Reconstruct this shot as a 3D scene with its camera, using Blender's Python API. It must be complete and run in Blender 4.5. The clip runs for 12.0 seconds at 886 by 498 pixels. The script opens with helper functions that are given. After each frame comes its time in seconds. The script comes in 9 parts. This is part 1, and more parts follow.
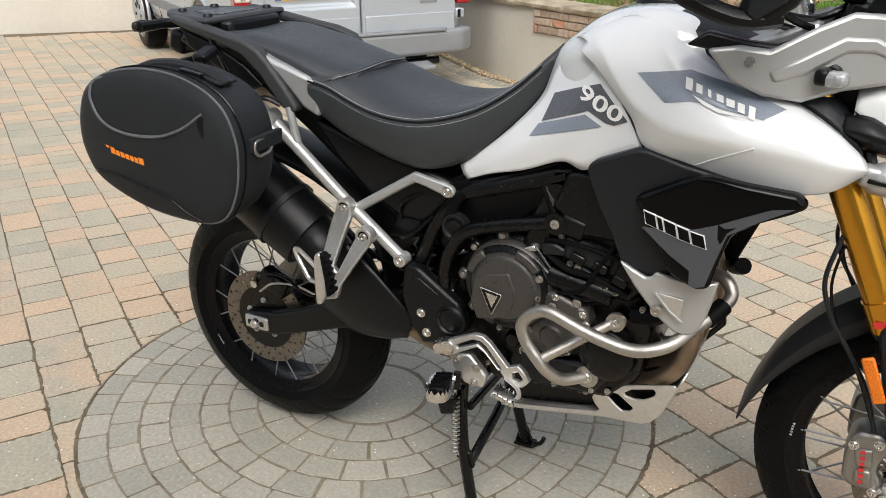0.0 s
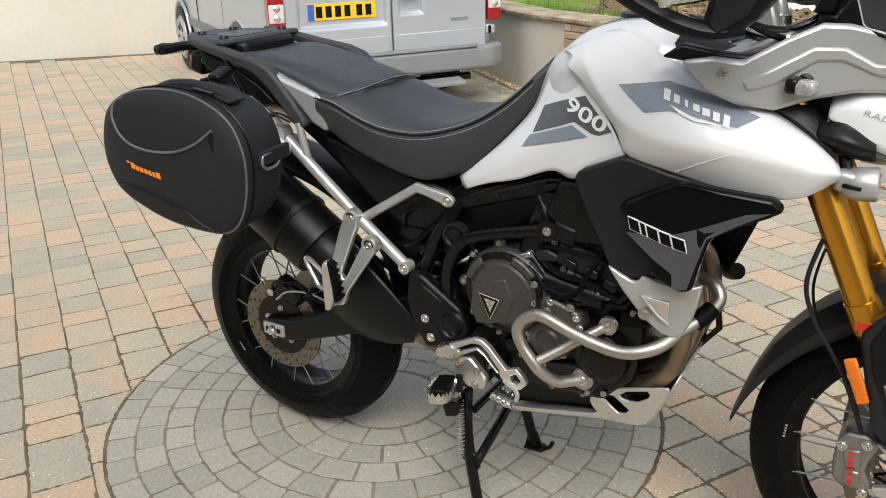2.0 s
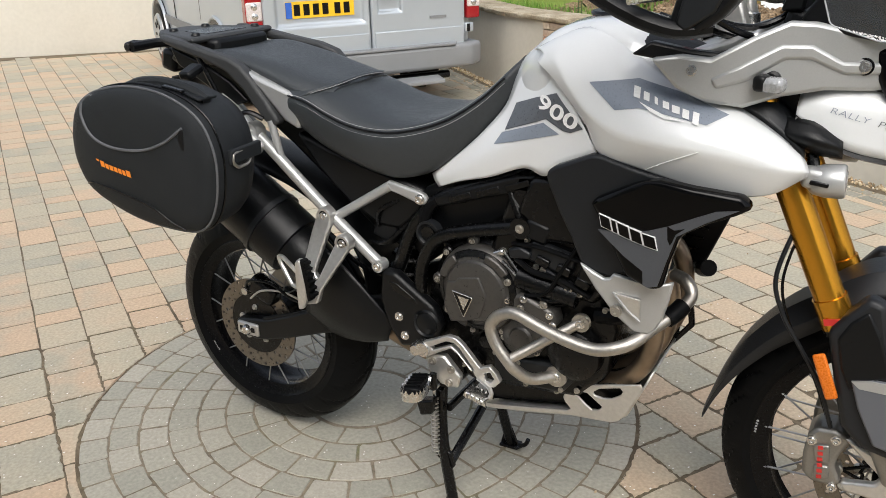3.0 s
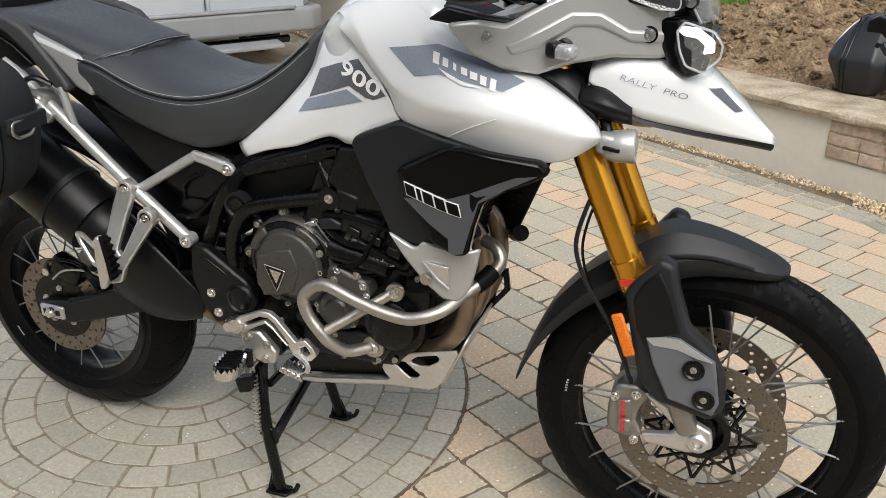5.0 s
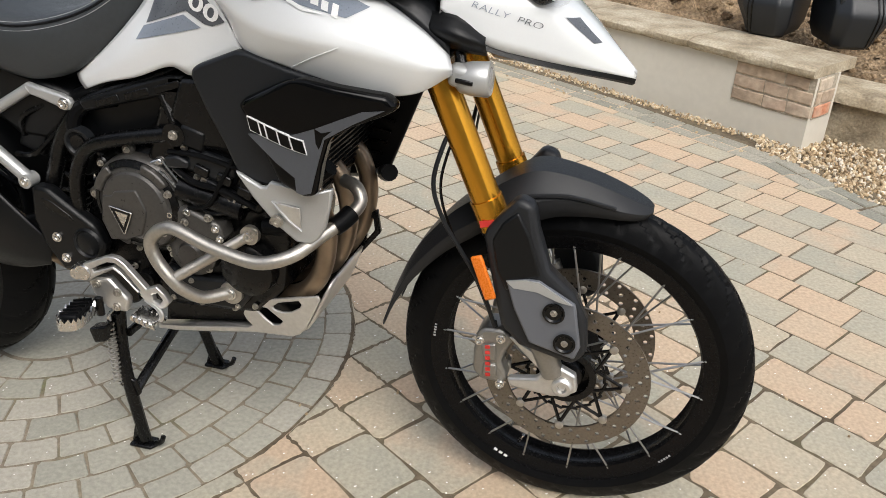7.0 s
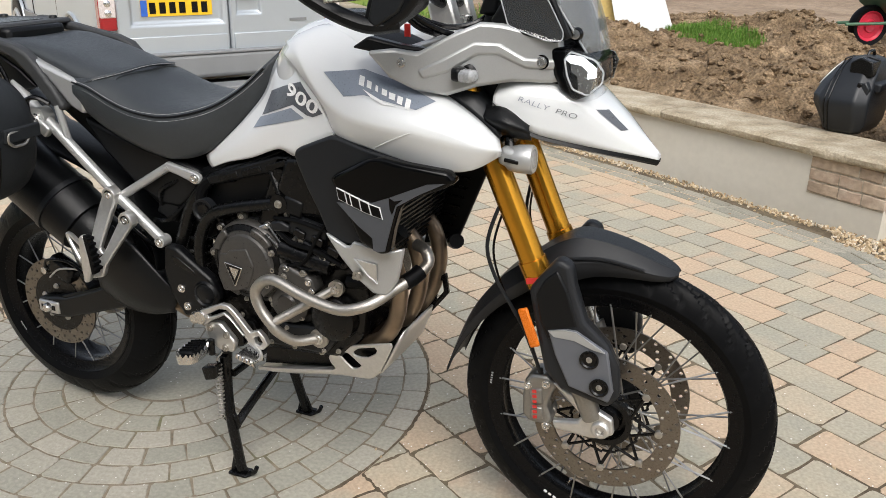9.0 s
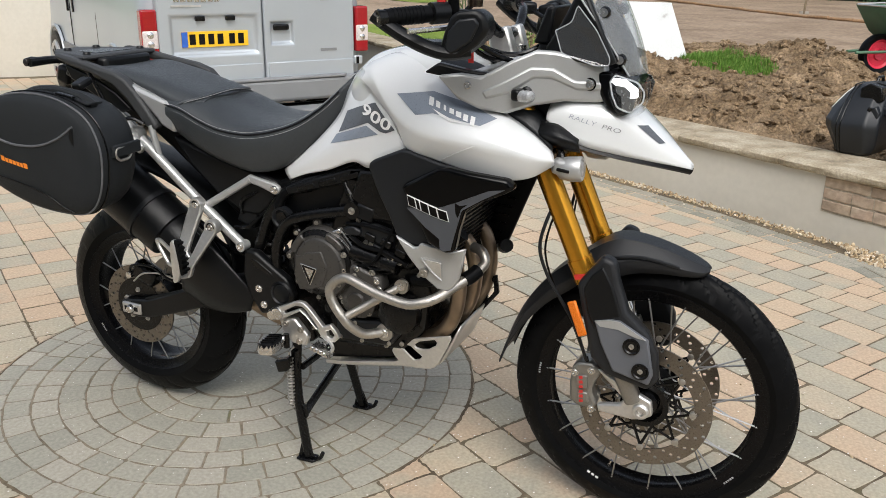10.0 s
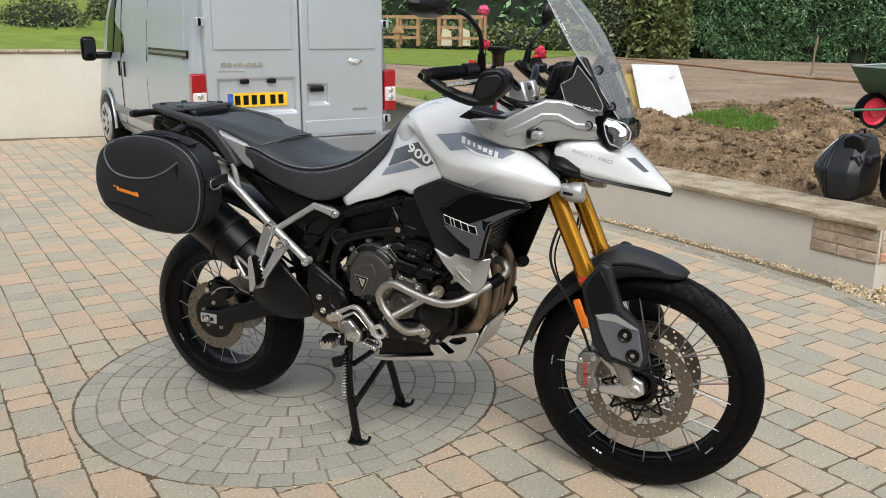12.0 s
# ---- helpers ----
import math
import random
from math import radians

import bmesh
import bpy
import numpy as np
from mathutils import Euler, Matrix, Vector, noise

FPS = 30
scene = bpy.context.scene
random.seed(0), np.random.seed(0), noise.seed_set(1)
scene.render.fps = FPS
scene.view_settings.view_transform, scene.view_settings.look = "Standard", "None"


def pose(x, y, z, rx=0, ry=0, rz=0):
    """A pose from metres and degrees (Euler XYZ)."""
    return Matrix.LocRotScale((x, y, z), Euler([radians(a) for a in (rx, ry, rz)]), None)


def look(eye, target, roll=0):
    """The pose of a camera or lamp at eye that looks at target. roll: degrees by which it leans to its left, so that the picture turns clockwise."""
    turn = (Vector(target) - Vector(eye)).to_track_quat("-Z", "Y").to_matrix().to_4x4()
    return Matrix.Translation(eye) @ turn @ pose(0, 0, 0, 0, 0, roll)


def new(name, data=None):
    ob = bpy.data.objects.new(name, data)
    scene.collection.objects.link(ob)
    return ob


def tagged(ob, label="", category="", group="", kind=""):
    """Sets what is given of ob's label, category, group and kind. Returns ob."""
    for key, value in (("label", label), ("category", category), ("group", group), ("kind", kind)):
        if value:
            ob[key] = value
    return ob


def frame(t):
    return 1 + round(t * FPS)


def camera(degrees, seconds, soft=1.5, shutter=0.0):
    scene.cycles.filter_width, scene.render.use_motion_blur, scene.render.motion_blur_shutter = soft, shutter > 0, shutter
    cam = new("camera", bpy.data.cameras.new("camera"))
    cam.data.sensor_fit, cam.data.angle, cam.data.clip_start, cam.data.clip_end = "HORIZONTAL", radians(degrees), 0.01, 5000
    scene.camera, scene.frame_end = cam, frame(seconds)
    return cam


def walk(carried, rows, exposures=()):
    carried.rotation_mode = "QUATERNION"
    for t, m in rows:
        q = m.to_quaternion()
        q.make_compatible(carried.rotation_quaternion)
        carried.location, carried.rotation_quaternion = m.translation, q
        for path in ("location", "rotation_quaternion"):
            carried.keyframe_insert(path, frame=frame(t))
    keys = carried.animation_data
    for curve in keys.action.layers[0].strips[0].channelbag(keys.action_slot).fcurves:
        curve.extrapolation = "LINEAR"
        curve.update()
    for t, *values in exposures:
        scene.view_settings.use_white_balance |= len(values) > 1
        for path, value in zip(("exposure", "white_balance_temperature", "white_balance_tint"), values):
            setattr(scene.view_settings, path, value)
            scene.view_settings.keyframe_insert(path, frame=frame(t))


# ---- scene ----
cam = camera(56.0, 12.0, soft=0.6)
PATH = [
    (0, (1.319, -1.588, 1.329), (0.454, 0.047, 0.569), 0.1),
    (0.5, (1.383, -1.598, 1.333), (0.465, 0.014, 0.584), -0.4),
    (1, (1.413, -1.609, 1.335), (0.461, -0.013, 0.596), -1.0),
    (1.5, (1.424, -1.612, 1.339), (0.457, -0.021, 0.607), -1.4),
    (2, (1.437, -1.606, 1.34), (0.472, -0.012, 0.615), -1.5),
    (2.5, (1.45, -1.601, 1.338), (0.498, 0.002, 0.615), -1.5),
    (2.7, (1.451, -1.6, 1.337), (0.507, 0.008, 0.613), -1.4),
    (4.3, (1.48, -1.548, 1.339), (0.722, 0.133, 0.565), 0.1),
    (4.5, (1.497, -1.543, 1.34), (0.782, 0.154, 0.56), 0.4),
    (5, (1.527, -1.525, 1.33), (0.915, 0.202, 0.528), 1.1),
    (5.5, (1.544, -1.482, 1.308), (1.061, 0.271, 0.474), 1.7),
    (6, (1.569, -1.418, 1.293), (1.15, 0.319, 0.395), 2.4),
    (6.5, (1.6, -1.38, 1.287), (1.188, 0.34, 0.353), 3.1),
    (6.7, (1.615, -1.389, 1.292), (1.194, 0.328, 0.358), 3.1),
    (8.3, (1.802, -1.56, 1.306), (1.156, 0.167, 0.533), 1.8),
    (8.5, (1.812, -1.578, 1.328), (1.136, 0.139, 0.558), 1.5),
    (9, (1.818, -1.651, 1.341), (1.105, 0.075, 0.626), 1.2),
    (9.5, (1.802, -1.784, 1.353), (1.074, -0.049, 0.676), 1.1),
    (10, (1.809, -1.911, 1.358), (1.062, -0.175, 0.707), 0.9),
    (10.5, (1.849, -2.012, 1.358), (1.083, -0.273, 0.733), 0.7),
    (11, (1.928, -2.148, 1.348), (1.146, -0.407, 0.75), 0.5),
    (11.5, (1.965, -2.269, 1.367), (1.169, -0.523, 0.805), 0.4),
    (12, (1.978, -2.381, 1.369), (1.172, -0.624, 0.857), 0.5),
]
walk(cam, [(t, look(eye, target, roll)) for t, eye, target, roll in PATH], [(0, 0.53, 6500, 10), (3, 0.50, 6500, 9.5), (4.5, 0.51, 6500, 10), (6, 0.56, 6500, 10), (8.5, 0.54, 6480, 10), (10, 0.43, 6420, 9.5), (12, 0.37, 6350, 9)])

world = bpy.data.worlds.new("overcast_sky")
scene.world = world
world.use_nodes = True
wn = world.node_tree.nodes
sky = wn.new("ShaderNodeTexSky")
sky.sky_type = "NISHITA"
sky.sun_disc = False
sky.sun_elevation, sky.sun_rotation = radians(48), radians(150)
sky.air_density, sky.dust_density, sky.ozone_density = 1.0, 4.0, 1.0
hsv = wn.new("ShaderNodeHueSaturation")
hsv.inputs["Saturation"].default_value = 0.45
world.node_tree.links.new(sky.outputs[0], hsv.inputs["Color"])
world.node_tree.links.new(hsv.outputs[0], wn["Background"].inputs[0])
wn["Background"].inputs[1].default_value = 0.15
sun_data = bpy.data.lights.new("sun", "SUN")
sun_data.energy, sun_data.angle, sun_data.color = 1.2, radians(42), (1.0, 0.985, 0.95)
sun = new("sun", sun_data)
sun.matrix_world = look((1.9, -3.4, 4.4), (0, 0, 0))


# ---- materials ----
def mat(name, color, rough=0.5, metal=0.0, vary=0.12, scale=40.0, bump=0.0, bump_scale=200.0, big=4.0, big_vary=0.1, coat=0.0, spec=0.5, rvary=0.08, random=0.0):
    """A surface with fine grain and broad variation in colour and gloss, and a fine relief."""
    m = bpy.data.materials.new(name)
    m.use_nodes = True
    n, l = m.node_tree.nodes, m.node_tree.links
    b = n["Principled BSDF"]
    tc = n.new("ShaderNodeTexCoord")
    f, g = n.new("ShaderNodeTexNoise"), n.new("ShaderNodeTexNoise")
    f.inputs["Scale"].default_value, f.inputs["Detail"].default_value = scale, 5
    g.inputs["Scale"].default_value, g.inputs["Detail"].default_value = big, 3
    l.new(tc.outputs["Object"], f.inputs["Vector"])
    l.new(tc.outputs["Object"], g.inputs["Vector"])
    def scaled(src, lo, hi):
        r = n.new("ShaderNodeMapRange")
        r.inputs["From Min"].default_value, r.inputs["From Max"].default_value = 0.25, 0.75
        r.inputs["To Min"].default_value, r.inputs["To Max"].default_value = lo, hi
        l.new(src, r.inputs["Value"])
        return r.outputs[0]
    def times(a, c):
        q = n.new("ShaderNodeMath")
        q.operation = "MULTIPLY"
        l.new(a, q.inputs[0])
        l.new(c, q.inputs[1])
        return q.outputs[0]
    k = times(scaled(f.outputs[0], 1 - vary, 1 + vary), scaled(g.outputs[0], 1 - big_vary, 1 + big_vary))
    if random:
        info = n.new("ShaderNodeObjectInfo")
        r = n.new("ShaderNodeMapRange")
        r.inputs["To Min"].default_value, r.inputs["To Max"].default_value = 1 - random, 1 + random
        l.new(info.outputs["Random"], r.inputs["Value"])
        k = times(k, r.outputs[0])
    h = n.new("ShaderNodeVectorMath")
    h.operation = "SCALE"
    h.inputs[0].default_value = color
    l.new(k, h.inputs["Scale"])
    l.new(h.outputs[0], b.inputs["Base Color"])
    l.new(scaled(f.outputs[0], max(0.02, rough - rvary), min(1, rough + rvary)), b.inputs["Roughness"])
    b.inputs["Metallic"].default_value = metal
    b.inputs["Specular IOR Level"].default_value = spec
    if coat:
        b.inputs["Coat Weight"].default_value, b.inputs["Coat Roughness"].default_value = coat, 0.035
    if bump:
        t = n.new("ShaderNodeTexNoise")
        t.inputs["Scale"].default_value, t.inputs["Detail"].default_value = bump_scale, 4
        l.new(tc.outputs["Object"], t.inputs["Vector"])
        u = n.new("ShaderNodeBump")
        u.inputs["Strength"].default_value, u.inputs["Distance"].default_value = bump, 0.004
        l.new(t.outputs[0], u.inputs["Height"])
        l.new(u.outputs[0], b.inputs["Normal"])
    return m


def ramped(name, stops, rough=0.8, scale=6.0, detail=6, bump=0.4, bump_scale=60.0, dist=0.01, source="noise", mixin=0.35, fine=60.0, grain=(0.78, 1.2), spec=0.3):
    """A surface whose colour runs over several tints: by noise, by object or by island."""
    m = bpy.data.materials.new(name)
    m.use_nodes = True
    n, l = m.node_tree.nodes, m.node_tree.links
    b = n["Principled BSDF"]
    b.inputs["Roughness"].default_value = rough
    b.inputs["Specular IOR Level"].default_value = spec
    tc = n.new("ShaderNodeTexCoord")
    t = n.new("ShaderNodeTexNoise")
    t.inputs["Scale"].default_value, t.inputs["Detail"].default_value = scale, detail
    l.new(tc.outputs["Object"], t.inputs["Vector"])
    val = t.outputs[0]
    if source == "object":
        val = n.new("ShaderNodeObjectInfo").outputs["Random"]
    if source == "island":
        val = n.new("ShaderNodeNewGeometry").outputs["Random Per Island"]
    if source != "noise":
        a = n.new("ShaderNodeMath")
        a.operation = "MULTIPLY_ADD"
        a.inputs[1].default_value = mixin
        s = n.new("ShaderNodeMath")
        s.operation = "SUBTRACT"
        s.inputs[1].default_value = 0.5
        l.new(t.outputs[0], s.inputs[0])
        l.new(s.outputs[0], a.inputs[0])
        l.new(val, a.inputs[2])
        val = a.outputs[0]
    r = n.new("ShaderNodeValToRGB")
    r.color_ramp.elements.remove(r.color_ramp.elements[1])
    for i, (p, c) in enumerate(stops):
        e = r.color_ramp.elements[0] if i == 0 else r.color_ramp.elements.new(p)
        e.position, e.color = p, (*c, 1)
    l.new(val, r.inputs[0])
    ft = n.new("ShaderNodeTexNoise")
    ft.inputs["Scale"].default_value, ft.inputs["Detail"].default_value = fine, 5
    l.new(tc.outputs["Object"], ft.inputs["Vector"])
    mr = n.new("ShaderNodeMapRange")
    mr.inputs["From Min"].default_value, mr.inputs["From Max"].default_value = 0.3, 0.7
    mr.inputs["To Min"].default_value, mr.inputs["To Max"].default_value = grain
    l.new(ft.outputs[0], mr.inputs["Value"])
    h = n.new("ShaderNodeVectorMath")
    h.operation = "SCALE"
    l.new(r.outputs[0], h.inputs[0])
    l.new(mr.outputs[0], h.inputs["Scale"])
    l.new(h.outputs[0], b.inputs["Base Color"])
    bt = n.new("ShaderNodeTexNoise")
    bt.inputs["Scale"].default_value, bt.inputs["Detail"].default_value = bump_scale, 6
    l.new(tc.outputs["Object"], bt.inputs["Vector"])
    u = n.new("ShaderNodeBump")
    u.inputs["Strength"].default_value, u.inputs["Distance"].default_value = bump, dist
    l.new(bt.outputs[0], u.inputs["Height"])
    l.new(u.outputs[0], b.inputs["Normal"])
    return m


def glass(name, color=(1, 1, 1), rough=0.02, haze=0.05):
    """A clear sheet: see-through, with the sky in its skin and a little haze that paints whitish glare."""
    m = bpy.data.materials.new(name)
    m.use_nodes = True
    n, l = m.node_tree.nodes, m.node_tree.links
    n.remove(n["Principled BSDF"])
    clear, gloss, milk = n.new("ShaderNodeBsdfTransparent"), n.new("ShaderNodeBsdfGlossy"), n.new("ShaderNodeBsdfDiffuse")
    clear.inputs["Color"].default_value = (*color, 1)
    gloss.inputs["Roughness"].default_value = rough
    milk.inputs["Color"].default_value = (0.75, 0.77, 0.78, 1)
    edge = n.new("ShaderNodeLayerWeight")
    edge.inputs["Blend"].default_value = 0.5
    power = n.new("ShaderNodeMath")
    power.operation = "POWER"
    power.inputs[1].default_value = 4.0
    l.new(edge.outputs["Facing"], power.inputs[0])
    fr = n.new("ShaderNodeMath")
    fr.operation = "MULTIPLY_ADD"
    fr.inputs[1].default_value, fr.inputs[2].default_value = 0.6, 0.045
    l.new(power.outputs[0], fr.inputs[0])
    a, b = n.new("ShaderNodeMixShader"), n.new("ShaderNodeMixShader")
    a.inputs[0].default_value = haze
    l.new(clear.outputs[0], a.inputs[1])
    l.new(milk.outputs[0], a.inputs[2])
    l.new(fr.outputs[0], b.inputs[0])
    l.new(a.outputs[0], b.inputs[1])
    l.new(gloss.outputs[0], b.inputs[2])
    l.new(b.outputs[0], n["Material Output"].inputs["Surface"])
    return m


def glow(name, color, power):
    m = mat(name, color, 0.2)
    b = m.node_tree.nodes["Principled BSDF"]
    b.inputs["Emission Color"].default_value = (*color, 1)
    b.inputs["Emission Strength"].default_value = power
    return m


WHITE = mat("pearl_white_paint", (0.70, 0.715, 0.72), 0.20, 0, 0.01, 300, 0, big=3, big_vary=0.02, coat=1.0, rvary=0.03)
SILVER = mat("satin_silver_paint", (0.45, 0.455, 0.45), 0.36, 0.5, 0.04, 400, 0.03, 900, big_vary=0.04)
ALU = mat("cast_aluminium", (0.66, 0.65, 0.63), 0.36, 0.85, 0.08, 120, 0.12, 500)
STEEL = mat("brushed_steel_tube", (0.46, 0.435, 0.395), 0.40, 0.9, 0.12, 150, 0.1, 600)
BRIGHT = mat("polished_steel", (0.70, 0.69, 0.67), 0.24, 1.0, 0.05, 150)
HEADER = mat("heat_tinted_steel", (0.27, 0.205, 0.145), 0.38, 0.8, 0.25, 25, 0.08, 300, big=9, big_vary=0.3)
FRAME = mat("black_powder_coat", (0.0024, 0.0025, 0.0027), 0.24, 0, 0.15, 200, 0.1, 900, spec=0.32)
BLACK = mat("black_moulded_plastic", (0.0040, 0.0044, 0.0050), 0.34, 0, 0.2, 300, 0.12, 1400, big_vary=0.15, spec=0.26)
GLOSS = mat("gloss_black_paint", (0.0018, 0.0018, 0.002), 0.12, 0, 0.08, 200, coat=0.0, spec=0.17)
DGREY = mat("dark_grey_satin_panel", (0.075, 0.079, 0.088), 0.40, 0.1, 0.06, 500, 0.04, 1500, spec=0.3)
SLATE = mat("slate_grey_panel", (0.125, 0.133, 0.150), 0.40, 0.2, 0.05, 500, 0.03, 1500)
GREYP = mat("charcoal_plastic", (0.0100, 0.0112, 0.013), 0.36, 0, 0.15, 300, 0.1, 1200, spec=0.32)
SEATM = mat("seat_vinyl", (0.033, 0.0375, 0.041), 0.40, 0, 0.10, 120, 0.25, 1100, big=6, spec=0.46)
RACKGREY = mat("grey_moulded_rack", (0.040, 0.0415, 0.043), 0.5, 0, 0.15, 300, 0.15, 900, spec=0.35)
CASEM = mat("charcoal_case_shell", (0.013, 0.0150, 0.018), 0.38, 0, 0.15, 300, 0.12, 900, spec=0.4)
SEATS = mat("seat_side_vinyl", (0.005, 0.0055, 0.007), 0.46, 0, 0.12, 120, 0.3, 1100, big=6, spec=0.3)
STITCH = mat("pale_stitching", (0.34, 0.34, 0.345), 0.8)
CLEARLAMP = mat("clear_ribbed_lens", (0.40, 0.41, 0.42), 0.14, 0.3, 0.25, 160, 0.4, 300, spec=0.7)
RUBBER = mat("tyre_rubber", (0.0036, 0.0038, 0.0043), 0.40, 0, 0.2, 90, 0.15, 500, big=8, big_vary=0.2, spec=0.09)
RIM = mat("black_anodised_rim", (0.0038, 0.0038, 0.0042), 0.24, 0.0, 0.1, 200, spec=0.16)
ENGINE = mat("graphite_engine_paint", (0.078, 0.074, 0.069), 0.33, 0.5, 0.12, 150, 0.14, 900)
MUDG = mat("satin_charcoal_mudguard", (0.0135, 0.0145, 0.0165), 0.44, 0, 0.12, 300, 0.12, 1200, spec=0.32)
ENGDARK = mat("black_engine_casting", (0.0026, 0.0026, 0.0028), 0.24, 0.0, 0.25, 80, 0.15, 400, spec=0.32)
GOLD = mat("gold_anodised_fork", (0.66, 0.31, 0.03), 0.24, 0.9, 0.02, 60, 0, big_vary=0.03, rvary=0.03)
DISC = mat("brake_disc_steel", (0.215, 0.19, 0.16), 0.32, 0.9, 0.18, 200, 0.1, 500)
SPOKE = mat("spoke_steel", (0.40, 0.40, 0.40), 0.42, 1.0, 0.05)
CALIPER = mat("grey_anodised_caliper", (0.30, 0.29, 0.27), 0.36, 0.8, 0.08, 200, 0.08, 600)
RED = mat("red_marking", (0.55, 0.03, 0.025), 0.45)
AMBER = mat("amber_reflector", (0.72, 0.17, 0.01), 0.28, 0, 0.15, 300, 0.3, 400)
ORANGE = mat("orange_embroidery", (0.85, 0.25, 0.02), 0.7)
NYLON = mat("black_ballistic_nylon", (0.0205, 0.0225, 0.0245), 0.48, 0, 0.25, 500, 0.35, 1300, big=10, big_vary=0.15, spec=0.12)
PIPING = mat("grey_piping", (0.105, 0.108, 0.115), 0.5, 0, 0.15, 300)
BLUEGREY = mat("blue_grey_decal", (0.205, 0.235, 0.285), 0.32, 0, 0.05, 300, coat=0.4)
DECALDK = mat("dark_grey_decal", (0.085, 0.092, 0.105), 0.32, 0, 0.05, 300, coat=0.4)
DECALW = mat("white_decal", (0.80, 0.80, 0.79), 0.3, 0, 0.03, 300)
SCREEN = glass("clear_windscreen", (0.96, 0.97, 0.97), 0.03, 0.09)
# strong milky haze: bright edges of clear plastic put into the colour
CLEAREDGE = glass("clear_edge_highlight", (0.85, 0.88, 0.90), 0.1, 0.45)
SMOKE = mat("smoked_lamp_lens", (0.02, 0.018, 0.016), 0.12, 0, 0.1, 80, spec=0.6)
DEFLECT = glass("clear_side_deflector", (0.94, 0.95, 0.96), 0.03, 0.02)
LENS = glass("clear_lens", (0.95, 0.96, 0.97), 0.03, 0.02)
MIRROR = mat("mirror_glass", (0.75, 0.77, 0.8), 0.03, 1.0, 0, rvary=0.0)
DRL = glow("daylight_running_lamp", (0.95, 0.97, 1.0), 2.2)
VANPAINT = mat("silver_van_paint", (0.50, 0.54, 0.575), 0.36, 0.55, 0.03, 600, 0, big=1.5, big_vary=0.04, coat=0.15, rvary=0.03)
VANTRIM = mat("grey_bumper_plastic", (0.20, 0.207, 0.212), 0.55, 0, 0.08, 200, 0.15, 500)
PLATEY = mat("yellow_number_plate", (0.83, 0.50, 0.02), 0.35, 0, 0.05)
PLATEB = mat("blue_plate_band", (0.03, 0.12, 0.50), 0.4)
LAMPRED = mat("red_lamp_lens", (0.30, 0.007, 0.012), 0.14, 0, 0.1, 80, coat=0.5)
LAMPWHITE = mat("clear_lamp_lens", (0.62, 0.56, 0.54), 0.16, 0, 0.2, 120, coat=0.5)
VANGLASS = mat("dark_tinted_glass", (0.012, 0.015, 0.017), 0.06, 0, 0.02, spec=0.35)
RENDERW = ramped("cream_wall_render", [(0.3, (0.534, 0.500, 0.423)), (0.5, (0.583, 0.549, 0.473)), (0.7, (0.614, 0.585, 0.510))], 0.9, 1.1, 6, 0.15, 220, 0.003, fine=25, grain=(0.97, 1.03))
# cool grey of the added unseen wall, set for what it reflects
BLOCKERGREY = ramped("blocker_wall_grey", [(0.3, (0.36, 0.375, 0.38)), (0.5, (0.40, 0.415, 0.42)), (0.7, (0.43, 0.445, 0.45))], 0.9, 1.1, 6, 0.15, 220, 0.003, fine=25, grain=(0.97, 1.03))
STONE = ramped("weathered_sandstone", [(0.25, (0.20, 0.165, 0.115)), (0.45, (0.36, 0.30, 0.21)), (0.6, (0.44, 0.38, 0.28)), (0.8, (0.52, 0.46, 0.36))], 0.92, 7, 8, 0.8, 45, 0.012, fine=90)
BRICK = ramped("reclaimed_brick", [(0.0, (0.34, 0.26, 0.19)), (0.2, (0.47, 0.37, 0.27)), (0.4, (0.40, 0.30, 0.22)), (0.58, (0.50, 0.41, 0.31)), (0.72, (0.50, 0.20, 0.11)), (0.82, (0.43, 0.32, 0.24)), (1.0, (0.53, 0.45, 0.35))], 0.92, 9, 6, 0.5, 60, 0.008, "object", 0.45, 30, (0.78, 1.16))
MORTAR = ramped("lime_mortar", [(0.3, (0.30, 0.26, 0.20)), (0.7, (0.42, 0.37, 0.29))], 0.95, 12, 6, 0.5, 80)
PAVE_STOPS = [(0.0, (0.362, 0.342, 0.274)), (0.14, (0.402, 0.368, 0.286)), (0.28, (0.440, 0.390, 0.294)), (0.42, (0.470, 0.398, 0.293)), (0.54, (0.502, 0.398, 0.284)), (0.68, (0.522, 0.394, 0.275)), (0.80, (0.498, 0.378, 0.267)), (0.90, (0.430, 0.372, 0.282)), (1.0, (0.366, 0.346, 0.274))]


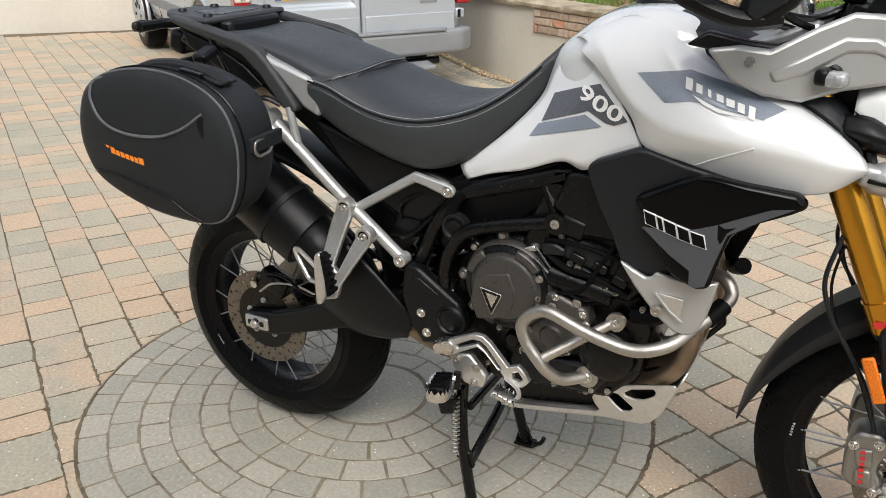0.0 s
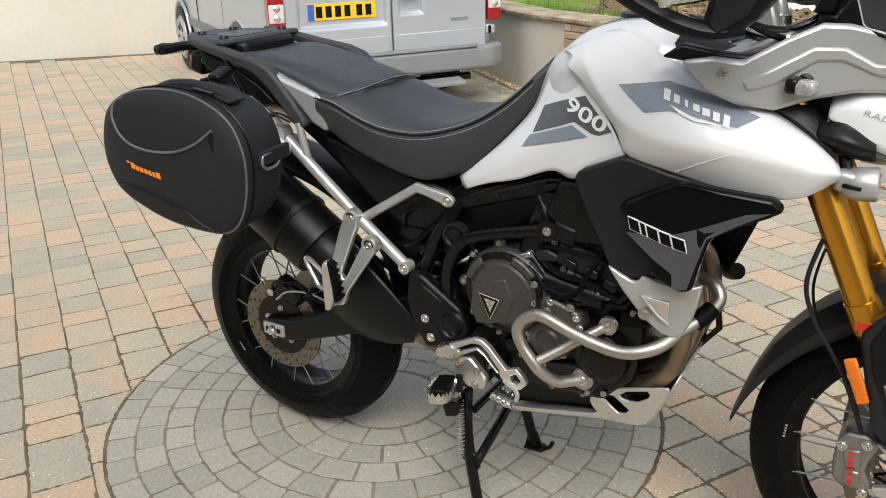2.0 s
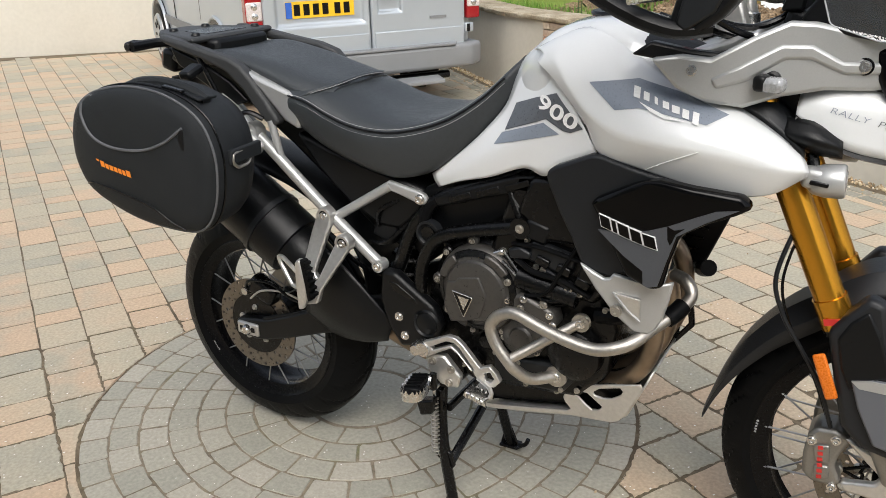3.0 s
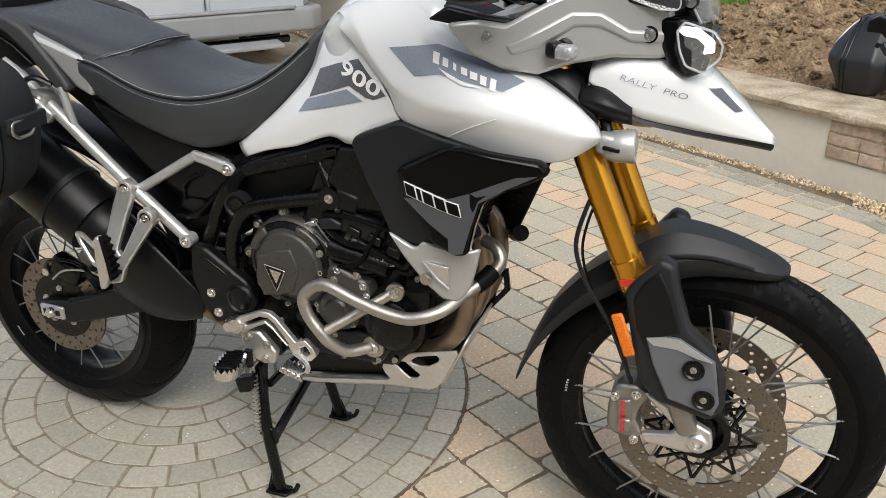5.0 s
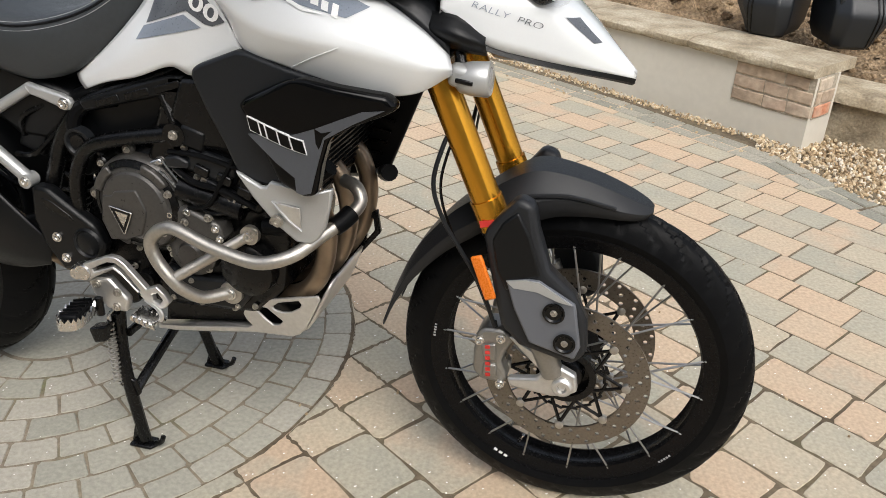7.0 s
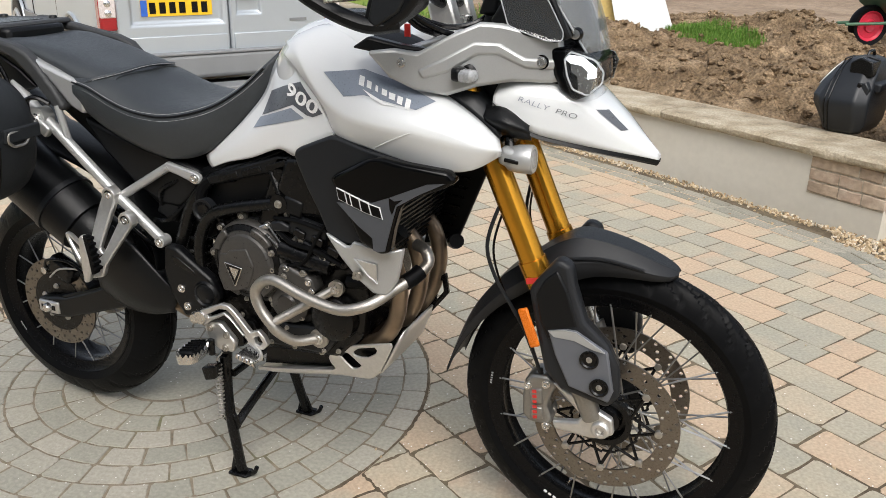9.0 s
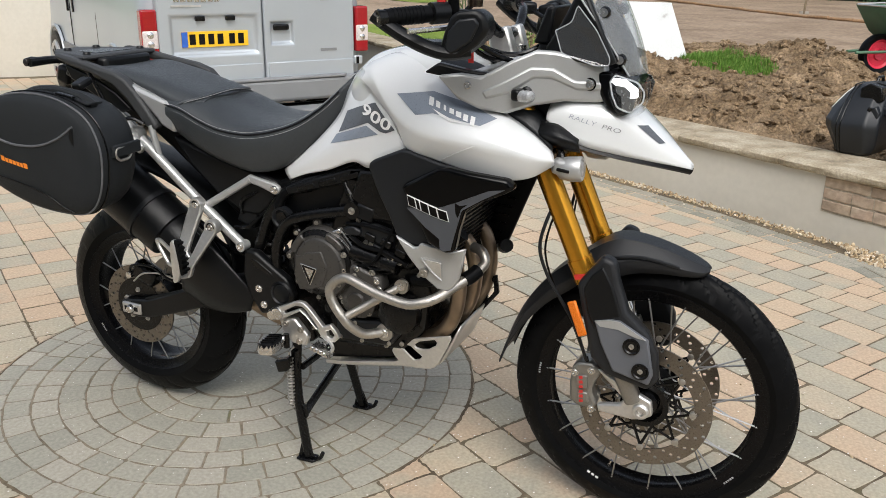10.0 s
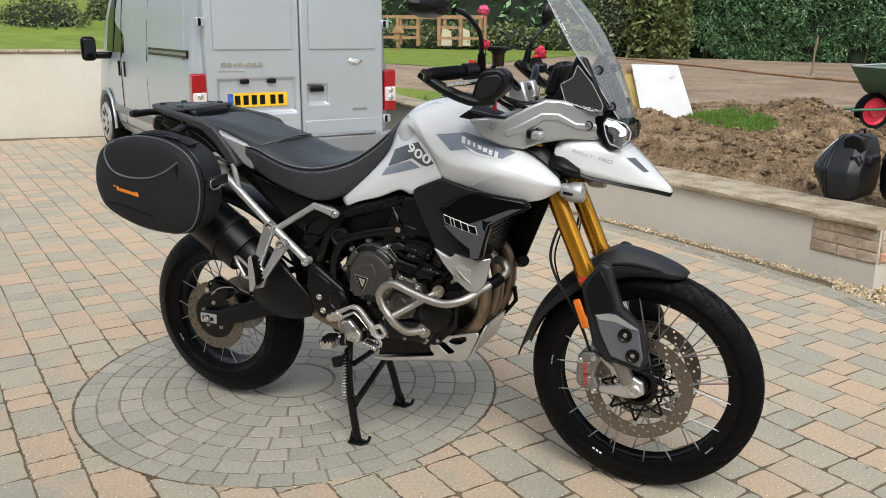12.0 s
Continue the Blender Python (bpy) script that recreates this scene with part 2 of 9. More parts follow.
def speckled(m, scale=85.0, share=0.90, size=0.19, color=(0.80, 0.79, 0.74)):
    """Scatters small pale chips of aggregate over a stone."""
    n, l = m.node_tree.nodes, m.node_tree.links
    b = n["Principled BSDF"]
    src = b.inputs["Base Color"].links[0].from_socket
    tc = n.new("ShaderNodeTexCoord")
    v = n.new("ShaderNodeTexVoronoi")
    v.inputs["Scale"].default_value = scale
    l.new(tc.outputs["Object"], v.inputs["Vector"])
    near = n.new("ShaderNodeMath")
    near.operation = "LESS_THAN"
    near.inputs[1].default_value = size
    l.new(v.outputs["Distance"], near.inputs[0])
    few = n.new("ShaderNodeMath")
    few.operation = "GREATER_THAN"
    few.inputs[1].default_value = share
    sep = n.new("ShaderNodeSeparateColor")
    l.new(v.outputs["Color"], sep.inputs[0])
    l.new(sep.outputs[0], few.inputs[0])
    both_ = n.new("ShaderNodeMath")
    both_.operation = "MULTIPLY"
    l.new(near.outputs[0], both_.inputs[0])
    l.new(few.outputs[0], both_.inputs[1])
    mix = n.new("ShaderNodeMix")
    mix.data_type = "RGBA"
    mix.inputs[7].default_value = (*color, 1)
    l.new(both_.outputs[0], mix.inputs[0])
    l.new(src, mix.inputs[6])
    l.new(mix.outputs[2], b.inputs["Base Color"])
    return m


PAVER = speckled(ramped("tumbled_concrete_paver", PAVE_STOPS, 0.86, 7, 5, 0.35, 70, 0.005, "object", 0.50, 90, (0.84, 1.15)))
PAVERFAR = ramped("tumbled_concrete_paver_far", PAVE_STOPS, 0.86, 7, 5, 0.35, 70, 0.005, "island", 0.42, 90, (0.84, 1.15))
SETT = speckled(ramped("grey_concrete_sett", [(0.0, (0.321, 0.310, 0.257)), (0.5, (0.364, 0.346, 0.286)), (1.0, (0.407, 0.378, 0.315))], 0.86, 9, 6, 0.35, 80, 0.005, "object", 0.45, 90, (0.86, 1.13)))
JOINT = ramped("jointing_sand_and_moss", [(0.35, (0.17, 0.140, 0.100)), (0.52, (0.25, 0.210, 0.155)), (0.64, (0.20, 0.172, 0.115)), (0.78, (0.16, 0.175, 0.08))], 0.97, 5, 7, 0.6, 200, 0.004)
JOINTDARK = ramped("earthy_paving_joint", [(0.35, (0.098, 0.075, 0.049)), (0.52, (0.169, 0.133, 0.088)), (0.64, (0.130, 0.107, 0.065)), (0.78, (0.111, 0.127, 0.052))], 0.97, 5, 7, 0.6, 200, 0.004)
SOIL = ramped("dug_brown_soil", [(0.25, (0.105, 0.068, 0.038)), (0.45, (0.215, 0.148, 0.085)), (0.62, (0.32, 0.228, 0.138)), (0.8, (0.45, 0.34, 0.22))], 0.97, 5, 10, 1.0, 34, 0.05, fine=55, grain=(0.55, 1.35))
SOILDRY = ramped("raked_dry_soil", [(0.25, (0.20, 0.143, 0.098)), (0.45, (0.275, 0.204, 0.142)), (0.62, (0.335, 0.253, 0.18)), (0.8, (0.40, 0.32, 0.24))], 0.97, 1.2, 10, 1.0, 9, 0.05, fine=14, grain=(0.75, 1.2))
GRASS = ramped("lawn_grass", [(0.3, (0.13, 0.19, 0.025)), (0.55, (0.19, 0.26, 0.040)), (0.75, (0.27, 0.31, 0.075))], 0.9, 2.0, 8, 0.8, 60, 0.02, fine=60)
BLADE = ramped("grass_blades", [(0.0, (0.070, 0.17, 0.018)), (0.5, (0.115, 0.24, 0.03)), (1.0, (0.19, 0.28, 0.06))], 0.6, 20, 2, 0.1, source="island")
LEAF = ramped("laurel_leaves", [(0.0, (0.045, 0.105, 0.045)), (0.35, (0.085, 0.185, 0.080)), (0.75, (0.15, 0.275, 0.125)), (1.0, (0.23, 0.36, 0.18))], 0.5, 20, 2, 0.1, source="island", spec=0.25)
LEAF2 = ramped("olive_shrub_leaves", [(0.0, (0.060, 0.088, 0.028)), (0.5, (0.13, 0.17, 0.058)), (1.0, (0.23, 0.24, 0.11))], 0.6, 20, 2, 0.1, source="island")
LEAF3 = ramped("pale_variegated_leaves", [(0.0, (0.06, 0.09, 0.035)), (0.6, (0.15, 0.19, 0.085)), (1.0, (0.36, 0.38, 0.24))], 0.6, 20, 2, 0.1, source="island")
# near-black green: the shade between leaves put into a colour
HEARTSHADE = mat("dark_heart_shade", (0.018, 0.028, 0.016), 0.95, 0, 0.4, 3)
TIMBER = mat("weathered_softwood", (0.33, 0.20, 0.105), 0.75, 0, 0.3, 30, 0.3, 120, big=3, big_vary=0.25)
PLY = mat("yellowed_plywood", (0.55, 0.40, 0.13), 0.75, 0, 0.15, 30, 0.2, 120)
BOARD = ramped("scuffed_white_board", [(0.28, (0.36, 0.35, 0.33)), (0.34, (0.64, 0.66, 0.65)), (0.6, (0.70, 0.72, 0.72))], 0.6, 4, 5, 0.1, 60, grain=(0.96, 1.03))
GRAVEL = ramped("pea_gravel", [(0.0, (0.27, 0.19, 0.11)), (0.35, (0.43, 0.32, 0.19)), (0.7, (0.56, 0.45, 0.30)), (1.0, (0.66, 0.60, 0.50))], 0.85, 30, 4, 0.3, 120, source="island")
GRAVBED = ramped("gravel_bed", [(0.3, (0.24, 0.17, 0.10)), (0.7, (0.42, 0.32, 0.20))], 0.95, 60, 4, 1.0, 90, 0.02)
BARROW = mat("green_barrow_steel", (0.075, 0.16, 0.095), 0.45, 0.1, 0.2, 30, 0.1, big_vary=0.2)
BARROWRED = mat("red_wheel_rim", (0.55, 0.02, 0.05), 0.4)
ROSE = mat("rose_petals", (0.62, 0.03, 0.075), 0.6, 0, 0.3, 60)
PINK = mat("pink_rose_petals", (0.72, 0.10, 0.22), 0.6, 0, 0.3, 60)
STEM = mat("rose_stem", (0.05, 0.09, 0.025), 0.6)


# ---- mesh helpers ----
WORLD_OF = {}


def part(name, bm, material, parent=None, label="", smooth=35, bevel=0.0, place=None, thick=0.0, segs=2):
    """One mesh object out of a bmesh, under a thing or a part."""
    me = bpy.data.meshes.new(name)
    bmesh.ops.recalc_face_normals(bm, faces=bm.faces)
    if thick and bm.verts:
        c = sum((v.co for v in bm.verts), Vector()) / len(bm.verts)
        ref = Vector((c.x, c.y * 0.3, c.z - 0.15))
        if sum(f.normal.dot(f.calc_center_median() - ref) * f.calc_area() for f in bm.faces) < 0:
            bmesh.ops.reverse_faces(bm, faces=bm.faces[:])
    bm.to_mesh(me)
    bm.free()
    me.materials.append(material)
    if smooth:
        me.polygons.foreach_set("use_smooth", [True] * len(me.polygons))
        me.set_sharp_from_angle(angle=radians(smooth))
    return hang(name, me, parent, label, place, bevel, thick, segs)


def hang(name, me, parent=None, label="", place=None, bevel=0.0, thick=0.0, segs=2):
    """An object on a mesh, at a place in the world, under its parent."""
    ob = new(name, me)
    m = place or Matrix()
    WORLD_OF[ob] = m
    if parent:
        ob.parent = parent
        ob.matrix_parent_inverse = WORLD_OF[parent].inverted()
    ob.matrix_basis = m
    if thick:
        s = ob.modifiers.new("thickness", "SOLIDIFY")
        s.thickness, s.offset = thick, -1
    if bevel:
        b = ob.modifiers.new("rounded_edges", "BEVEL")
        b.width, b.segments, b.limit_method, b.angle_limit = bevel, segs, "ANGLE", radians(32)
    if label:
        tagged(ob, label)
    return ob


def root(name, x, y, z, label, category, group="", rz=0.0):
    """The Empty at a thing's base, that its parts hang from."""
    ob = new(name)
    ob.empty_display_size = 0.1
    m = pose(x, y, z, 0, 0, rz)
    ob.matrix_basis = m
    WORLD_OF[ob] = m
    return tagged(ob, label, category, group)


def V(*a):
    return Vector(a)


def box(bm, sx, sy, sz, m=None):
    bmesh.ops.create_cube(bm, size=1.0, matrix=(m or Matrix()) @ Matrix.Diagonal((sx, sy, sz, 1)))
    return bm


def nb():
    return bmesh.new()


def prism(bm, prof, y0, y1):
    """A plate: an outline in x and z, from y0 to y1; each y may be a function of x and z."""
    f0 = y0 if callable(y0) else (lambda x, z: y0)
    f1 = y1 if callable(y1) else (lambda x, z: y1)
    a = [bm.verts.new((x, f0(x, z), z)) for x, z in prof]
    b = [bm.verts.new((x, f1(x, z), z)) for x, z in prof]
    n = len(prof)
    bm.faces.new(a)
    bm.faces.new(b[::-1])
    for i in range(n):
        bm.faces.new((a[i], b[i], b[(i + 1) % n], a[(i + 1) % n]))
    return bm


def plate(bm, prof, holes, y0, y1):
    """A plate like a prism's, with openings cut right through it."""
    f0 = y0 if callable(y0) else (lambda x, z: y0)
    f1 = y1 if callable(y1) else (lambda x, z: y1)
    loops = [[bm.verts.new((x, 0, z)) for x, z in loop] for loop in [prof] + list(holes)]
    edges = [bm.edges.new((l[i - 1], l[i])) for l in loops for i in range(len(l))]
    got = bmesh.ops.triangle_fill(bm, edges=edges, use_beauty=True, use_dissolve=False)
    faces = [f for f in got["geom"] if isinstance(f, bmesh.types.BMFace)]
    twin = {v: bm.verts.new((v.co.x, f1(v.co.x, v.co.z), v.co.z)) for l in loops for v in l}
    for f in faces:
        bm.faces.new([twin[v] for v in f.verts][::-1])
    for l in loops:
        for i in range(len(l)):
            bm.faces.new((l[i - 1], l[i], twin[l[i]], twin[l[i - 1]]))
        for v in l:
            v.co.y = f0(v.co.x, v.co.z)
    return bm


def slab(bm, prof, z0, z1):
    """A slab: an outline in x and y, from z0 to z1."""
    a = [bm.verts.new((x, y, z0)) for x, y in prof]
    b = [bm.verts.new((x, y, z1)) for x, y in prof]
    n = len(prof)
    bm.faces.new(a[::-1])
    bm.faces.new(b)
    for i in range(n):
        bm.faces.new((a[i], a[(i + 1) % n], b[(i + 1) % n], b[i]))
    return bm


def bent(pts, r, n=6):
    """A line with its corners rounded by r."""
    p = [Vector(q) for q in pts]
    out = [p[0]]
    for a, b, c in zip(p, p[1:], p[2:]):
        d = min(r, (a - b).length * 0.48, (c - b).length * 0.48)
        s, e = b + (a - b).normalized() * d, b + (c - b).normalized() * d
        out += [s * (1 - k) ** 2 + b * 2 * k * (1 - k) + e * k * k for k in [i / n for i in range(n + 1)]]
    return out + [p[-1]]


def spline(pts, n=6, closed=False):
    """A smooth line through points."""
    p = [Vector(q) for q in pts]
    m = len(p)
    out = []
    for i in range(m if closed else m - 1):
        if closed:
            a, b, c, d = p[i - 1], p[i], p[(i + 1) % m], p[(i + 2) % m]
        else:
            b, c = p[i], p[i + 1]
            a = p[i - 1] if i else b * 2 - c
            d = p[i + 2] if i + 2 < m else c * 2 - b
        for k in range(n):
            t = k / n
            out.append(0.5 * (2 * b + (c - a) * t + (2 * a - 5 * b + 4 * c - d) * t * t + (3 * b - a - 3 * c + d) * t ** 3))
    return out if closed else out + [p[-1]]


def tube(bm, pts, r, seg=10, r2=None, caps=True, flat=1.0):
    """A tube along points; r2: its radius at the end; flat squeezes it."""
    p = [Vector(q) for q in pts]
    n = len(p)
    side = None
    rings = []
    for i in range(n):
        t = (p[min(i + 1, n - 1)] - p[max(i - 1, 0)]).normalized()
        if side is None:
            side = t.orthogonal().normalized() if abs(t.y) > 0.9 else t.cross(Vector((0, 1, 0))).normalized()
        side = (side - t * side.dot(t)).normalized()
        up = t.cross(side)
        rr = r if r2 is None else r + (r2 - r) * i / (n - 1)
        rings.append([bm.verts.new(p[i] + (side * math.cos(a) + up * math.sin(a) * flat) * rr) for a in [2 * math.pi * k / seg for k in range(seg)]])
    for a, b in zip(rings, rings[1:]):
        for k in range(seg):
            bm.faces.new((a[k], a[(k + 1) % seg], b[(k + 1) % seg], b[k]))
    if caps:
        bm.faces.new(rings[0][::-1])
        bm.faces.new(rings[-1])
    return bm


def lathe(bm, prof, x=0.0, y=0.0, z=0.0, seg=32, axis="y", closed=False, m=None):
    """A turned shape: radius and distance along the axis. closed: the outline is a loop."""
    rings = []
    for r, h in prof:
        ring = []
        for k in range(seg):
            a = 2 * math.pi * k / seg
            c, s = r * math.cos(a), r * math.sin(a)
            q = Vector((c, h, s)) if axis == "y" else Vector((c, s, h)) if axis == "z" else Vector((h, c, s))
            ring.append(bm.verts.new((m @ q if m else q) + Vector((x, y, z))))
        rings.append(ring)
    pairs = list(zip(rings, rings[1:])) + ([(rings[-1], rings[0])] if closed else [])
    for a, b in pairs:
        for k in range(seg):
            bm.faces.new((a[k], a[(k + 1) % seg], b[(k + 1) % seg], b[k]))
    if not closed:
        if prof[0][0] > 1e-5:
            bm.faces.new(rings[0])
        if prof[-1][0] > 1e-5:
            bm.faces.new(rings[-1][::-1])
    bmesh.ops.remove_doubles(bm, verts=bm.verts, dist=1e-6)
    return bm


def rod(bm, a, b, r, seg=10):
    return tube(bm, [a, b], r, seg)


def grid(bm, rows, closed=False, caps=False):
    """Quads over rows of points."""
    vs = [[bm.verts.new(p) for p in row] for row in rows]
    for a, b in zip(vs, vs[1:]):
        n = len(a)
        for k in range(n if closed else n - 1):
            bm.faces.new((a[k], a[(k + 1) % n], b[(k + 1) % n], b[k]))
    if caps:
        bm.faces.new(vs[0][::-1])
        bm.faces.new(vs[-1])
    return bm


def surface(rows, nu=5, nv=5, closed=False):
    """A smooth surface through a net of points: its rows, resampled both ways."""
    fine = [spline(r, nv, closed) for r in rows]
    cols = [spline([f[j] for f in fine], nu) for j in range(len(fine[0]))]
    return [[cols[j][i] for j in range(len(cols))] for i in range(len(cols[0]))]


def flip(rows):
    return [[Vector((p[0], -p[1], p[2])) for p in r] for r in rows]


def body(stations, nu=4, nv=4):
    """A body mirrored across y: stations of (x, half section from top to bottom as y, z)."""
    rows = []
    for x, half in stations:
        ring = [(x, -y, z) for y, z in half] + [(x, y, z) for y, z in half[-2:0:-1]]
        rows.append(ring)
    return surface(rows, nu, nv, True)


from mathutils.bvhtree import BVHTree


def tree_of(bm):
    bm.normal_update()
    return BVHTree.FromBMesh(bm)


def dropped(bm, tree, lift, way=(0, 1, 0), back=1.0):
    """Lays a flat outline onto a surface, along a direction."""
    w = Vector(way)
    for v in bm.verts:
        hit = None
        for dx, dz in ((0, 0), (2e-4, 1e-4), (-2e-4, 1e-4), (1e-4, -3e-4), (5e-4, 5e-4), (-5e-4, -6e-4)):
            hit = tree.ray_cast(v.co - w * back + Vector((dx, 0, dz)), w)[0]
            if hit:
                break
        if hit is None:
            hit = tree.find_nearest(v.co)[0]
        v.co = hit - w * lift
    return bm


def decal(name, outline, tree, material, parent, lift=0.0015, cuts=3, label="", y=-0.3):
    bm = nb()
    f = bm.faces.new([bm.verts.new((x, y, z)) for x, z in outline])
    bmesh.ops.triangulate(bm, faces=[f])
    for _ in range(cuts):
        bmesh.ops.subdivide_edges(bm, edges=bm.edges[:], cuts=1, use_grid_fill=True)
    return part(name, dropped(bm, tree, lift), material, parent, label)


def letters(text, size, extrude=0.0, bold=0.0):
    """A flat mesh of writing in the x, y plane."""
    cu = bpy.data.curves.new("writing", "FONT")
    cu.body, cu.size, cu.extrude, cu.resolution_u, cu.offset = text, size, extrude, 3, bold
    cu.align_x, cu.align_y = "CENTER", "CENTER"
    ob = bpy.data.objects.new("writing", cu)
    scene.collection.objects.link(ob)
    dg = bpy.context.evaluated_depsgraph_get()
    me = bpy.data.meshes.new_from_object(ob.evaluated_get(dg))
    bpy.data.objects.remove(ob)
    bm = nb()
    bm.from_mesh(me)
    bpy.data.meshes.remove(me)
    return bm


def hexbolt(bm, x, y, z, r=0.008, h=0.006, way=-1):
    """A socket-head bolt facing along y."""
    lathe(bm, [(r * 1.35, 0), (r * 1.35, way * 0.0015), (r, way * 0.002), (r, way * h), (r * 0.55, way * h), (r * 0.5, way * h * 0.4), (0, way * h * 0.4)], x, y, z, 12)
    return bm


# ---- ground, walls and garden ----
def structure(ob, label="", category=""):
    return tagged(ob, label, category, kind="structure")


def stuff(ob, label, category):
    return tagged(ob, label, category, kind="stuff")


U, N = Vector((0.838, -0.546, 0)), Vector((0.546, 0.838, 0))
WALL = [V(2.30, 2.575, 0), V(1.16, 3.32, 0), V(-0.55, 4.33, 0), V(-1.65, 4.93, 0), V(-2.95, 6.12, 0), V(-4.6, 7.35, 0)]
LAWN_WALL = [V(-4.6, 7.35, 0), V(-6.49, 5.50, 0), V(-8.4, 3.66, 0), V(-12.5, -0.3, 0)]

bm = nb()
bmesh.ops.create_grid(bm, x_segments=8, y_segments=8, size=900)
structure(part("ground", bm, GRASS, place=pose(0, 0, -0.06)), "flat grassy ground reaching the horizon", "ground")


def along(line, s):
    """Point and side direction at a length along a line."""
    for a, b in zip(line, line[1:]):
        d = (b - a).length
        if s <= d or b == line[-1]:
            t = (b - a) / d
            return a + t * s, Vector((t.y, -t.x, 0))
        s -= d


def wall_strip(line, thick, z0, z1, jag=0.0, out=0.0):
    """A run of wall along a line, its face on the line and its body behind it."""
    bm = nb()
    rows = []
    for i, p in enumerate(line):
        a, b = line[max(i - 1, 0)], line[min(i + 1, len(line) - 1)]
        t = (b - a).normalized()
        n = Vector((t.y, -t.x, 0))
        f, k = p - n * out, p + n * thick
        rows.append([(f.x, f.y, z0), (f.x, f.y, z1), (k.x, k.y, z1), (k.x, k.y, z0)])
    return grid(bm, rows, True, True)


def between(line, s0, s1, step=0.15):
    n = max(2, int((s1 - s0) / step))
    return [along(line, s0 + (s1 - s0) * i / n)[0] for i in range(n + 1)]


def cap_stones(parent, line, s0, s1, z, thick, depth, over, rnd, lengths=(0.45, 0.8)):
    """Rough coping stones laid end to end along a wall."""
    s = s0
    while s < s1 - 0.05:
        e = min(s1, s + rnd.uniform(*lengths))
        if s1 - e < 0.2:
            e = s1
        n = max(3, int((e - s) / 0.05))
        rows = []
        for i in range(n + 1):
            p, d = along(line, s + 0.004 + (e - s - 0.008) * i / n)
            end = 0.006 if i in (0, n) else 0
            w = [noise.noise(Vector((p.x * 9, p.y * 9, k * 3.1 + z))) * 0.009 for k in range(6)]
            f, k = p - d * (over + w[0] - end), p + d * depth
            g = p - d * (over + w[1] - 0.012 - end)
            h = p - d * (over - 0.05)
            rows.append([(g.x, g.y, z + 0.002 + w[2] * 0.4), (f.x, f.y, z + thick * 0.35), (f.x + d.x * w[3], f.y + d.y * w[3], z + thick * 0.75), (g.x + d.x * .008, g.y + d.y * .008, z + thick + w[4] * 0.5 - end), (h.x, h.y, z + thick + w[5] * 0.4), (k.x, k.y, z + thick), (k.x, k.y, z)])
        part("coping_stone", grid(nb(), rows, True, True), STONE, parent, smooth=50)
        s = e


rnd = random.Random(5)
TOP1, TOP2 = 0.335, 0.60
garden_wall = structure(part("wall_garden", wall_strip(between(WALL, 0, 2.30), 0.22, -0.05, TOP1), RENDERW), "low cream rendered retaining wall under sandstone coping", "wall")
cap_stones(garden_wall, WALL, -0.0, 2.25, TOP1, 0.05, 0.36, 0.045, rnd)
wall_high = structure(part("wall_drive", wall_strip(between(WALL, 2.30, 8.4), 0.22, -0.05, TOP2), RENDERW), "cream rendered retaining wall beside the van", "wall")
cap_stones(wall_high, WALL, 2.30, 8.3, TOP2, 0.05, 0.26, 0.04, rnd)
lawn_wall = structure(part("wall_lawn", wall_strip([WALL[-1] + V(-0.02, 0.02, 0)] + LAWN_WALL[1:], 0.22, -0.05, 1.03), RENDERW), "cream rendered boundary wall below the lawn", "wall")
cap_stones(lawn_wall, LAWN_WALL, 0.05, 7.8, 1.03, 0.045, 0.25, 0.03, rnd)


# unseen wall added behind the camera to cut low sky light and reflections
house = wall_strip([V(-9, -6.6, 0), V(9, -6.6, 0)], -0.3, -0.05, 5.2)
structure(part("wall_house", house, BLOCKERGREY), "plain pale grey wall added out of view to darken reflections", "wall")


def brick_panel(parent, s0, s1, z0, z1, rnd, line=WALL, proud=0.011, course=0.066):
    """Bare bricks showing through the render, in courses."""
    z, row = z0, 0
    rows = max(1, round((z1 - z0) / course))
    h = (z1 - z0) / rows
    for r in range(rows):
        s = s0 + (0.0 if r % 2 else rnd.uniform(0.02, 0.05)) - 0.03 * (r == 0)
        while s < s1 - 0.03:
            e = min(s1, s + rnd.choice((0.12, 0.21, 0.23)))
            if s1 - e < 0.05:
                e = s1
            rowsq = []
            for i in range(6):
                p, d = along(line, s + 0.003 + (e - s - 0.006) * i / 5)
                end = 0.004 if i in (0, 5) else 0
                w = [noise.noise(Vector((p.x * 15, p.y * 15, z * 20 + q))) * 0.004 for q in range(3)]
                f, g = p - d * (proud + w[0] - end), p + d * 0.05
                za, zb = z + 0.004 + w[1], z + h - 0.004 + w[2]
                rowsq.append([(g.x, g.y, za), (f.x + d.x * .004, f.y + d.y * .004, za), (f.x, f.y, za + 0.004), (f.x, f.y, zb - 0.004), (f.x + d.x * .004, f.y + d.y * .004, zb), (g.x, g.y, zb)])
            part("brick", grid(nb(), rowsq, True, True), BRICK, parent, smooth=40)
            s = e
        z += h
    bm = nb()
    a = between(line, s0, s1, 0.1)
    rows = []
    for i, p in enumerate(a):
        d = along(line, s0 + (s1 - s0) * i / (len(a) - 1))[1]
        f = p + d * 0.002
        rows.append([(f.x, f.y, z0 - 0.004), (f.x, f.y, z1)])
    part("mortar_bed", grid(bm, rows), MORTAR, parent, smooth=0, thick=0.006)


brick_panel(garden_wall, 0.0, 0.40, 0.145, TOP1, rnd)
brick_panel(wall_high, 3.3, 4.07, 0.42, TOP2, rnd, proud=0.02)
